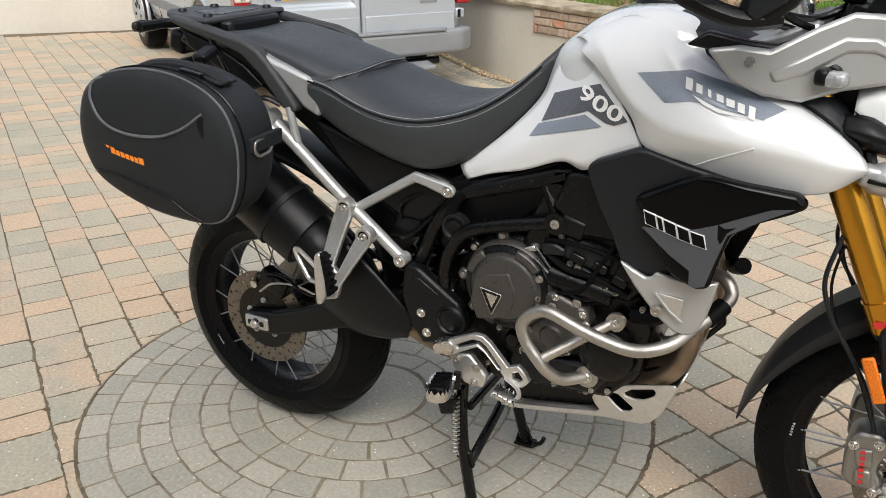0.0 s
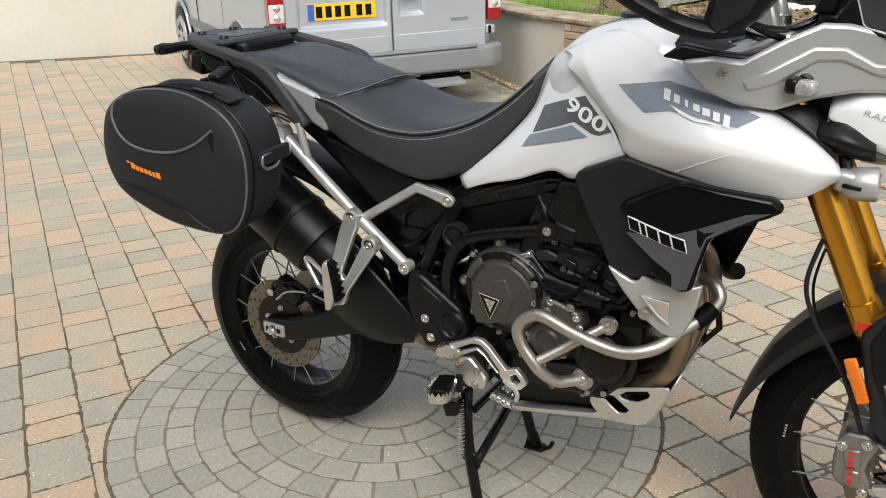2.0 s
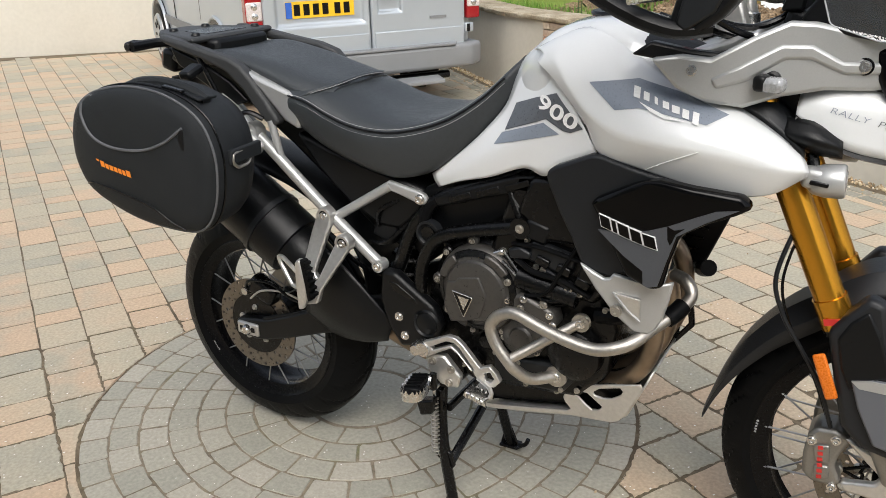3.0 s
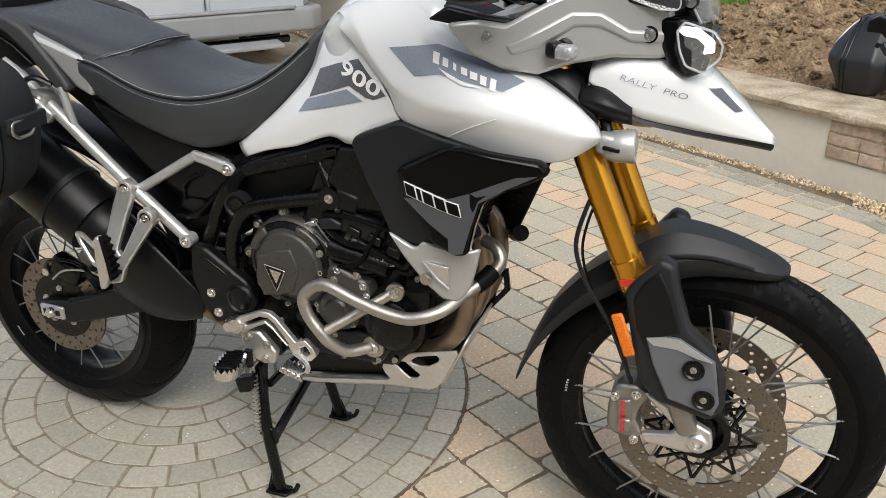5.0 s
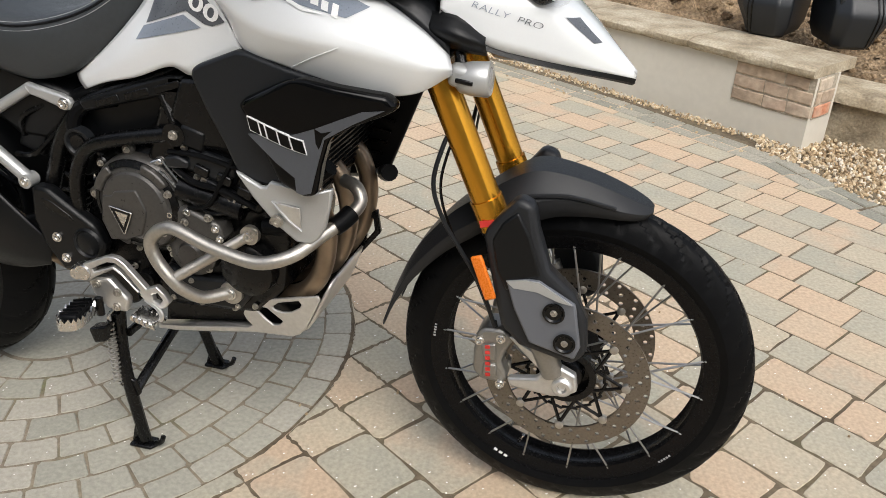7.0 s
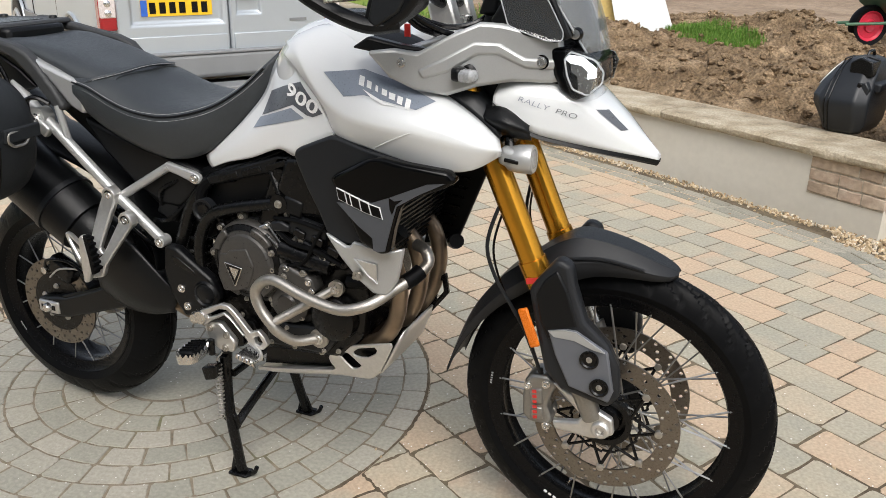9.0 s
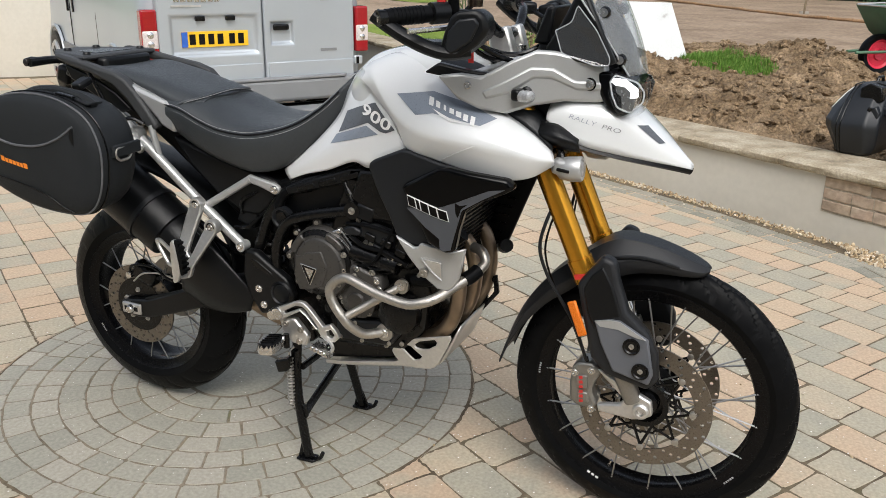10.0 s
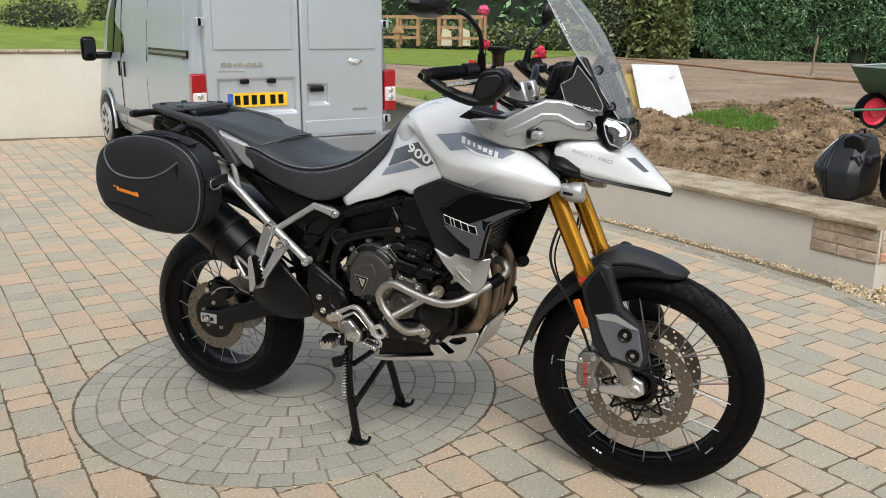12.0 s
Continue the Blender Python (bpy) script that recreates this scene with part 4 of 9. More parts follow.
def rose(x, y, z0, z1, r, material, label, dx=0.0):
    ob = root("garden_rose", x, y, z0, label, "rose", "roses behind the wall")
    part("stem", tube(nb(), spline([(x - dx, y, z0), (x - dx * .4, y, (z0 + z1) / 2), (x, y, z1)], 4), 0.004, 6), STEM, ob)
    rr = random.Random(int(x * 100))
    verts, faces = [], []
    for k in range(46):
        d = Vector((rr.gauss(0, 1), rr.gauss(0, 1), rr.gauss(0, 0.9))).normalized()
        p = Vector((x, y, z1)) + d * r * rr.uniform(0.55, 1.0)
        s = r * 0.55
        q = d.to_track_quat("Z", "Y").to_matrix()
        o = len(verts)
        for vx, vy, vz in ((-1, -.7, -.25), (1, -.7, -.25), (1, .7, -.1), (0, 1.1, .2), (-1, .7, -.1)):
            verts.append(p + q @ Vector((vx * s * .6, vy * s * .6, vz * s)))
        faces.append(tuple(range(o, o + 5)))
    me = bpy.data.meshes.new("bloom")
    me.from_pydata(verts, [], faces)
    me.materials.append(material)
    hang("bloom", me, ob)
    verts, faces = [], []
    for k in range(14):
        t = rr.uniform(0.25, 0.9)
        p = Vector((x - dx * (1 - t), y, z0 + (z1 - z0) * t))
        q = Euler((rr.uniform(-1, 1), rr.uniform(-1, 1), rr.uniform(0, 6.3))).to_matrix()
        o = len(verts)
        for vx, vy in ((0, 0), (.03, -.016), (.065, 0), (.03, .016)):
            verts.append(p + q @ Vector((vx, vy, 0)))
        faces.append((o, o + 1, o + 2, o + 3))
    me = bpy.data.meshes.new("leaves")
    me.from_pydata(verts, [], faces)
    me.materials.append(LEAF2)
    hang("leaves", me, ob)
    return ob


rose(-1.14, 5.30, 0.4, 1.53, 0.062, PINK, "tall pink rose bloom on a thin stem")
rose(-1.12, 5.32, 0.4, 1.22, 0.055, ROSE, "dark red rose bloom below a pink one")
rose(-0.62, 5.50, 0.4, 1.14, 0.070, ROSE, "bright red rose bloom on a leafy stem")


# ---- motorcycle ----
bike = root("adventure_motorcycle", 0.64, 0, 0, "white and black adventure motorcycle raised on its centre stand", "motorcycle")


def B(name, bm, material, label="", parent=None, **k):
    return part(name, bm, material, parent or bike, label, **k)


def both(make):
    """Builds a part for the right side and its mirror image for the left."""
    out = []
    for s in (1, -1):
        bm = make()
        if s < 0:
            for v in bm.verts:
                v.co.y = -v.co.y
            bmesh.ops.reverse_faces(bm, faces=bm.faces[:])
        out.append(bm)
    return out


# wheels
def wheel(name, x, z, r, w, rim_r, rim_w, spokes, label, disc_r, disc_y, grooves):
    hub_w = 0.05 if name.startswith("front") else 0.06
    rim = B(name, lathe(nb(), [(rim_r - .022, -rim_w * .30), (rim_r - .018, -rim_w * .40), (rim_r + .004, -rim_w * .46), (rim_r + .010, -rim_w * .5), (rim_r + .014, -rim_w * .48), (rim_r + .004, -rim_w * .38), (rim_r - .008, -rim_w * .2), (rim_r - .008, rim_w * .2), (rim_r + .004, rim_w * .38), (rim_r + .014, rim_w * .48), (rim_r + .010, rim_w * .5), (rim_r + .004, rim_w * .46), (rim_r - .018, rim_w * .40), (rim_r - .022, rim_w * .30), (rim_r - .014, rim_w * .12), (rim_r - .014, -rim_w * .12)], x, 0, z, 96, closed=True), RIM, label, smooth=40)
    # tyre with real grooves in its tread
    prof = []
    m = 26
    for i in range(m + 1):
        a = -1.0 + 2.0 * i / m
        y = a * w / 2
        crown = r - (r - rim_r - 0.012) * (abs(a) ** 2.9) * 0.98
        if abs(a) > 0.86:
            k = (abs(a) - 0.86) / 0.14
            y = math.copysign(w / 2 * (0.86 + 0.14 * math.sin(k * 1.57)) * (1 - 0.18 * k * k), a)
        prof.append((crown, y))
    prof += [(rim_r + .002, rim_w * .42), (rim_r - .002, 0), (rim_r + .002, -rim_w * .42)]
    seg = 540
    rows = []
    for k in range(seg + 1):
        t = 2 * math.pi * k / seg
        row = []
        for i, (q, y) in enumerate(prof):
            a = -1.0 + 2.0 * i / m
            if i <= m and abs(a) < 0.86:
                q -= grooves(t, a) * 0.0045
            row.append((x + q * math.cos(t), y, z + q * math.sin(t)))
        rows.append(row)
    bm = grid(nb(), rows, True)
    bmesh.ops.remove_doubles(bm, verts=bm.verts, dist=1e-5)
    part("tyre", bm, RUBBER, rim, "black road and trail tyre with angled tread grooves", smooth=24)
    # small white marks on the rim shoulder
    for a0, n in ((-42, 5), (172, 5)) if name.startswith("front") else ((-150, 6),):
        for k in range(n):
            a = radians(a0 + k * 1.35)
            q = rim_r + .004
            part("rim_mark", box(nb(), .0036, 0.0010, .0045), STITCH, rim, "small white mark", place=pose(x + q * math.cos(a), -rim_w * .5 - .0008, z + q * math.sin(a), 0, -math.degrees(a) + 90, 0))
    # hub and spokes
    part("hub", lathe(nb(), [(.018, -.075), (.03, -.07), (.034, -hub_w), (.052, -hub_w), (.054, -hub_w + .01), (.036, -hub_w + .018), (.032, 0), (.036, hub_w - .018), (.054, hub_w - .01), (.052, hub_w), (.034, hub_w), (.03, .07), (.018, .075)], x, 0, z, 32), ENGDARK, rim, "black cast hub")
    L = None
    for k in range(spokes):
        side = -1 if k % 2 else 1
        lead = 1 if (k // 2) % 2 else -1
        a = 2 * math.pi * (k + 0.5) / spokes
        h = a + lead * radians(48 if name.startswith("front") else 44)
        p0 = Vector((x + .048 * math.cos(h), side * (hub_w - 0.004), z + .048 * math.sin(h)))
        p1 = Vector((x + (rim_r + .0) * math.cos(a), side * rim_w * 0.36, z + (rim_r + .0) * math.sin(a)))
        d = p1 - p0
        if L is None:
            L = d.length
            bm = rod(nb(), (0, 0, 0), (0, 0, L), 0.0021, 6)
            rod(bm, (0, 0, L - 0.016), (0, 0, L + 0.002), 0.0036, 6)
            sp = bpy.data.meshes.new("spoke")
            bm.to_mesh(sp)
            bm.free()
            sp.materials.append(SPOKE)
        hang("spoke", sp, rim, place=Matrix.Translation(p0) @ d.to_track_quat("Z", "Y").to_matrix().to_4x4())
    # brake discs: a drilled ring on a black carrier with buttons
    for dy in disc_y:
        inner = disc_r * (0.74 if name.startswith("front") else 0.66)
        bm = nb()
        N = 66 if name.startswith("front") else 54
        bands = [inner + (disc_r - inner) * k for k in (0, .36, .68, 1.0)]
        for k in range(N):
            a0, a1 = 2 * math.pi * k / N, 2 * math.pi * (k + 1) / N
            for b in range(3):
                r0, r1 = bands[b], bands[b + 1]
                pol = lambda r, a: (x + r * math.cos(a), z + r * math.sin(a))
                am, rm = (a0 + a1) / 2, (r0 + r1) / 2
                out = [pol(r0, a0), pol(r0, am), pol(r0, a1), pol(rm, a1), pol(r1, a1), pol(r1, am), pol(r1, a0), pol(rm, a0)]
                if k % 3 != b:
                    for s in (-1, 1):
                        bm.faces.new([bm.verts.new((q[0], dy + s * .0024, q[1])) for q in (out[0], out[2], out[4], out[6])])
                    continue
                c = pol(rm, am)
                hole = []
                for q in out:
                    d = Vector((q[0] - c[0], q[1] - c[1])).normalized() * .0044
                    hole.append((c[0] + d.x, c[1] + d.y))
                vo = {s: [bm.verts.new((q[0], dy + s * .0024, q[1])) for q in out] for s in (-1, 1)}
                vi = {s: [bm.verts.new((q[0], dy + s * .0024, q[1])) for q in hole] for s in (-1, 1)}
                for q in range(8):
                    w = (q + 1) % 8
                    for s in (-1, 1):
                        bm.faces.new((vo[s][q], vo[s][w], vi[s][w], vi[s][q]))
                    bm.faces.new((vi[-1][q], vi[-1][w], vi[1][w], vi[1][q]))
        lathe(bm, [(disc_r, -.0024), (disc_r, .0024)], x, dy, z, N)
        bmesh.ops.delete(bm, geom=[f for f in bm.faces if len(f.verts) > 8], context="FACES_ONLY")
        bmesh.ops.remove_doubles(bm, verts=bm.verts, dist=1e-5)
        d = part("brake_disc", bm, DISC, rim, "drilled steel brake disc", smooth=30)
        if name.startswith("front"):
            part("disc_carrier", lathe(nb(), [(.045, -.006), (.058, -.006), (.058, .006), (.045, .006)], x, dy * 0.93, z, 32, closed=True), FRAME, rim, "black disc carrier")
            for k in range(8):
                a = 2 * math.pi * k / 8
                for b in (-1, 1):
                    h = a + b * 0.62
                    p0 = Vector((x + .05 * math.cos(h), dy * 0.93, z + .05 * math.sin(h)))
                    p1 = Vector((x + (inner - .008) * math.cos(a), dy, z + (inner - .008) * math.sin(a)))
                    part("carrier_arm", tube(nb(), [p0, p1], 0.0036, 6), FRAME, rim)
            for k in range(16):
                a = 2 * math.pi * (k + .5) / 16
                part("carrier_web", tube(nb(), [(x + .074 * math.cos(a - .2), dy * .96, z + .074 * math.sin(a - .2)), (x + .078 * math.cos(a + .2), dy * .96, z + .078 * math.sin(a + .2))], .0030, 6), FRAME, rim)
            for k in range(8):
                a = 2 * math.pi * k / 8
                part("disc_button", lathe(nb(), [(0, -.0065), (.006, -.0065), (.0085, -.005), (.0085, .005), (0, .0065)], x + (inner - .003) * math.cos(a), dy, z + (inner - .003) * math.sin(a), 12), STEEL, rim, "steel disc button")
        else:
            part("disc_carrier", lathe(nb(), [(.03, -.004), (inner + .002, -.004), (inner + .002, .004), (.03, .004)], x, dy, z, 40, closed=True), FRAME, rim, "black disc carrier")
            for k in range(5):
                a = 2 * math.pi * k / 5 + .3
                part("disc_bolt", hexbolt(nb(), x + .05 * math.cos(a), dy - .005, z + .05 * math.sin(a), 0.006), ALU, rim)
    return rim


def tread_front(t, a):
    k = (t * 30 / (2 * math.pi) + abs(a) * 2.0) % 1.0
    g = 1.0 if k < 0.26 and 0.14 < abs(a) < 0.80 else 0.0
    k2 = (t * 17 / (2 * math.pi) + 0.4 - abs(a) * 1.2) % 1.0
    return max(g, 1.0 if k2 < 0.07 and abs(a) < 0.4 else 0.0)


def tread_rear(t, a):
    k = (t * 24 / (2 * math.pi) + abs(a) * 1.6) % 1.0
    g = 1.0 if k < 0.15 and 0.15 < abs(a) < 0.78 else 0.0
    return max(g, 0.7 if abs(a) < 0.035 else 0.0)


front_wheel = wheel("front_wheel", 1.555, 0.350, 0.346, 0.092, 0.272, 0.074, 36, "black-rimmed spoked front wheel", 0.160, (-0.073, 0.073), tread_front)
rear_wheel = wheel("rear_wheel", 0.0, 0.337, 0.322, 0.150, 0.220, 0.124, 32, "black-rimmed spoked rear wheel", 0.128, (-0.082,), tread_rear)
for k in range(3):
    part("rim_sticker", box(nb(), .008, .0012, .006), DECALW, front_wheel, "small white rim sticker", place=pose(1.555 - .128 + k * .011, -.0378, .350 - .245 - k * .0055, 0, 27, 0))
part("valve", rod(nb(), (1.555 - .085, -.01, .35 - .235), (1.555 - .075, -.015, .35 - .21), .004), BRIGHT, front_wheel, "chrome valve stem")

# fuel tank and its painted panels
def tank_half(top, w, bot):
    return [(0, top), (w * .40, top - .002), (w * .74, top - .011), (w * .95, top - .045), (w, top - .12), (w * .9, bot), (0, bot)]


T = [(.742, tank_half(1.055, .085, .95)), (.768, tank_half(1.092, .10, .94)), (.805, tank_half(1.122, .132, .93)), (.85, tank_half(1.153, .155, .92)), (.90, tank_half(1.168, .148, .90)), (.96, tank_half(1.172, .152, .90)), (1.02, tank_half(1.158, .150, .90)), (1.075, tank_half(1.128, .135, .90))]
tank = B("fuel_tank", grid(nb(), body(T, 4, 4), True, True), WHITE, "pearl white steel fuel tank", smooth=60)
part("filler_ring", lathe(nb(), [(.036, 0), (.052, 0), (.054, .004), (.05, .008), (.036, .008)], .935, 0, 1.168, 40, "z", closed=True), BLACK, tank, "black filler surround")
part("filler_cap", lathe(nb(), [(.036, .002), (.035, .009), (.025, .011), (0, .011)], .935, 0, 1.167, 32, "z"), FRAME, tank, "black fuel filler cap")

# feature lines of the wing: upper edge, crest, and rear and lower edge
WING_TOP = [(.805, -.100, 1.106), (.860, -.103, 1.143), (.920, -.108, 1.160), (.975, -.122, 1.150), (1.025, -.133, 1.116), (1.075, -.141, 1.086), (1.127, -.146, 1.062), (1.200, -.150, 1.040), (1.265, -.148, 1.001), (1.309, -.140, .963)]
WING_CREST = [(.846, -.158, 1.112), (.880, -.180, 1.100), (.915, -.196, 1.058), (.957, -.208, 1.018), (1.017, -.222, .994), (1.075, -.230, .986), (1.140, -.231, .981), (1.210, -.222, .972), (1.280, -.199, .955), (1.322, -.166, .947)]
WING_LOW = [(.838, -.165, 1.096), (.872, -.176, 1.072), (.908, -.182, 1.034), (.945, -.187, .992), (.973, -.190, .945), (1.040, -.196, .930), (1.120, -.196, .912), (1.200, -.192, .898), (1.268, -.180, .905), (1.318, -.154, .934)]
WING = []
for a, c, d in zip(WING_TOP, WING_CREST, WING_LOW):
    a, c, d = Vector(a), Vector(c), Vector(d)
    k = min(1.0, (c - a).length / .14)
    up = [a + (c - a) * t + Vector((0, -.6, .8)) * (.019 * k * t * (1 - t) * 4) for t in (0, .15, .3, .45, .6, .75, .88, .97)]
    low = [c + (d - c) * t + Vector((0, -.9, -.2)) * (.002 * t * (1 - t) * 4) for t in (.06, .2, .4, .6, .8, .94)]
    WING.append(up + low + [d, d + Vector((0, .012, -.001))])
ws = surface(WING, 5, 1)
for q, s in ((ws, "right"), (flip(ws), "left")):
    w = B("tank_panel", grid(nb(), q), WHITE, "pearl white tank side panel", smooth=75, thick=0.004)
    if s == "right":
        wing_r = w
wing_tree = tree_of(grid(nb(), ws))

SIDE = [
    [(.578, -.112, .838), (.588, -.120, .826), (.598, -.120, .812)],
    [(.640, -.118, .886), (.655, -.136, .864), (.660, -.138, .838)],
    [(.700, -.120, .940), (.722, -.150, .902), (.735, -.152, .860)],
    [(.750, -.112, 1.000), (.787, -.160, .946), (.815, -.166, .892)],
    [(.768, -.096, 1.060), (.832, -.166, .990), (.862, -.174, .884)],
    [(.802, -.100, 1.104), (.866, -.168, 1.030), (.915, -.180, .910)],
    [(.842, -.154, 1.096), (.908, -.177, 1.034), (.970, -.184, .938)]]
ss = surface(SIDE, 6, 6)
for q, s in ((ss, "right"), (flip(ss), "left")):
    w = B("side_panel", grid(nb(), q), WHITE, "pearl white side panel below the tank", smooth=60, thick=0.004)
    if s == "right":
        side_r = w
side_tree = tree_of(grid(nb(), ss))
decal("stripe", [(.764, .958), (.781, 1.010), (.830, 1.028), (.880, 1.043), (.938, .984), (.913, .974), (.898, .976), (.862, .994)], side_tree, DECALDK, side_r, label="dark grey stripe", cuts=4)
decal("stripe", [(.742, .928), (.758, .953), (.857, .987), (.891, .969)], side_tree, BLUEGREY, side_r, label="blue-grey stripe", cuts=4)
nine = letters("900", 0.062, bold=0.0012)
for v in nine.verts:
    x, z = v.co.x * 1.02, v.co.y * .60
    v.co = Vector((.884 + x * .90 + z * .42, -0.3, 1.008 - x * .40 + z * .95))
bmesh.ops.triangulate(nine, faces=nine.faces[:])
part("number", dropped(nine, side_tree, 0.0034), DECALW, side_r, "white number 900")
decal("badge_patch", [(.949, 1.072), (1.034, 1.082), (1.100, 1.064), (1.190, 1.033), (1.160, 1.018), (1.086, 1.031), (1.047, 1.037), (1.004, 1.030)], wing_tree, BLUEGREY, wing_r, label="blue-grey badge patch", cuts=4)
for k in range(7):
    u = 1.036 + k * .0174
    c = 1.0625 - k * .0058
    h = (.0085, .0062, .0052, .0050, .0052, .0062, .0085)[k]
    w = (.0058, .0052, .0030, .0056, .0066, .0056, .0052)[k]
    decal("badge_bar", [(u - w, c + h + .001), (u + w, c + h - .002), (u + w + .003, c - h - .002), (u - w + .003, c - h + .001)], wing_tree, DECALW, wing_r, 0.0042, 2, "white lettering bar")
decal("badge_swoosh", [(1.044, 1.048), (1.066, 1.034), (1.092, 1.024), (1.126, 1.022), (1.094, 1.0285), (1.072, 1.037)], wing_tree, DECALW, wing_r, 0.0042, 2, "white underline")

line = []
for p in spline([(1.062, -.4, .928), (1.105, -.4, .952), (1.155, -.4, .976)], 6):
    h = wing_tree.ray_cast(p, Vector((0, 1, 0)))[0]
    if h:
        line.append(h + Vector((0, -.0004, 0)))
part("panel_seam", tube(nb(), line, .0011, 5), WHITE, wing_r, "panel seam")
# dark infill ahead of the tank
inf = [[(1.025, -.131, 1.117), (.978, -.118, 1.150), (.995, -.07, 1.168)], [(1.075, -.139, 1.087), (1.050, -.125, 1.130), (1.06, -.07, 1.150)], [(1.127, -.144, 1.063), (1.115, -.125, 1.105), (1.12, -.07, 1.130)], [(1.200, -.148, 1.041), (1.190, -.125, 1.075), (1.18, -.07, 1.10)], [(1.265, -.146, 1.002), (1.25, -.12, 1.045), (1.22, -.07, 1.08)], [(1.309, -.138, .964), (1.30, -.11, 1.0), (1.28, -.06, 1.02)]]
fs_ = surface(inf, 4, 4)
for q in (fs_, flip(fs_)):
    B("tank_infill", grid(nb(), q), GREYP, "dark grey plastic tank infill", smooth=60, thick=0.004)

# seat
def seat_half(top, edge_y, edge_z, bot_y, bot_z, dip=0.0):
    return [(0, top), (edge_y * .45, top + .001), (edge_y * .80, top * .55 + edge_z * .45 + .006), (edge_y, edge_z), (edge_y * 1.0 + .002, edge_z * .55 + bot_z * .45), (bot_y, bot_z), (bot_y * .6, bot_z + .01), (0, bot_z + .015)]


RS = [(.232, seat_half(1.012, .150, .985, .125, .915)), (.29, seat_half(1.006, .160, .976, .140, .890)), (.345, seat_half(.992, .164, .955, .146, .868)), (.40, seat_half(.970, .166, .938, .148, .850)), (.455, seat_half(.956, .164, .930, .146, .834)), (.51, seat_half(.952, .158, .930, .138, .826)), (.575, seat_half(.956, .146, .943, .128, .842)), (.635, seat_half(.978, .130, .966, .118, .882)), (.695, seat_half(1.018, .114, 1.006, .108, .932)), (.742, seat_half(1.062, .098, 1.050, .096, .990)), (.768, seat_half(1.088, .080, 1.078, .080, 1.045))]
seat = B("rider_seat", grid(nb(), body(RS, 5, 4), True, True), SEATM, "black stitched vinyl rider seat", smooth=60)
PS = [(-.085, seat_half(1.050, .085, 1.048, .08, 1.030)), (-.04, seat_half(1.060, .115, 1.055, .105, 1.030)), (.03, seat_half(1.065, .128, 1.058, .120, 1.028)), (.10, seat_half(1.056, .129, 1.046, .122, 1.012)), (.17, seat_half(1.044, .132, 1.028, .125, .988)), (.235, seat_half(1.028, .138, 1.006, .130, .955)), (.30, seat_half(1.012, .138, .987, .128, .955)), (.33, seat_half(1.001, .126, .980, .118, .962))]
pillion = B("passenger_seat", grid(nb(), body(PS, 5, 4), True, True), SEATM, "black vinyl passenger seat", smooth=60)
for s in (-1, 1):
    for dz in (0.0, -.010):
        e = spline([(x, s * -(h[3][0] + .0022), h[3][1] + dz) for x, h in RS[:-1]], 5)
        if dz == 0:
            part("seat_piping", tube(nb(), e, .0022, 6), SEATS, seat, "black seam piping")
        st = nb()
        e = [p + Vector((0, -s * .0 , .006 if dz == 0 else 0)) for p in e]
        tube(st, [a + Vector((0, s * -.0008, 0)) for a in e], .0006, 4)
        part("stitching", st, STITCH, seat, "pale stitching")
e = spline([(.268, -.150, .983), (.290, -.140, .994), (.318, -.10, 1.003), (.330, 0, 1.012), (.318, .10, 1.003), (.290, .140, .994), (.268, .150, .983)], 5)
part("step_seam", tube(nb(), e, .0045, 8), SEATM, seat, "raised seam behind the rider")
part("stitching", tube(nb(), [p + Vector((.007, 0, .001)) for p in e], .0007, 4), STITCH, seat, "pale stitching")

# tail: silver cover, grab rails, rack, lamp
for bm in both(lambda: prism(nb(), [(.060, 1.046), (.103, 1.037), (.140, 1.022), (.200, 1.003), (.262, .983), (.256, .908), (.215, .926), (.188, .954), (.150, .992), (.100, 1.018)], -.153, -.115)):
    B("tail_panel", bm, SILVER, "satin silver tail side panel", bevel=0.008)
rack = B("luggage_rack", slab(nb(), [(-.262, -.045), (-.262, .045), (-.225, .082), (-.12, .122), (-.06, .142), (-.05, .146), (-.04, .07), (-.04, -.07), (-.05, -.146), (-.06, -.142), (-.12, -.122), (-.225, -.082)], 1.082, 1.096), RACKGREY, "grey moulded luggage rack", bevel=0.007, segs=3)
part("rack_slot", slab(nb(), [(-.165, -.050), (-.165, .050), (-.075, .072), (-.075, -.072)], 1.0955, 1.0972), FRAME, rack, "slot in the rack")
part("rack_base", slab(nb(), [(-.215, -.06), (-.215, .06), (-.05, .10), (-.02, .09), (-.02, -.09), (-.05, -.10)], 1.02, 1.088), BLACK, rack, "black base under the rack", bevel=.01)
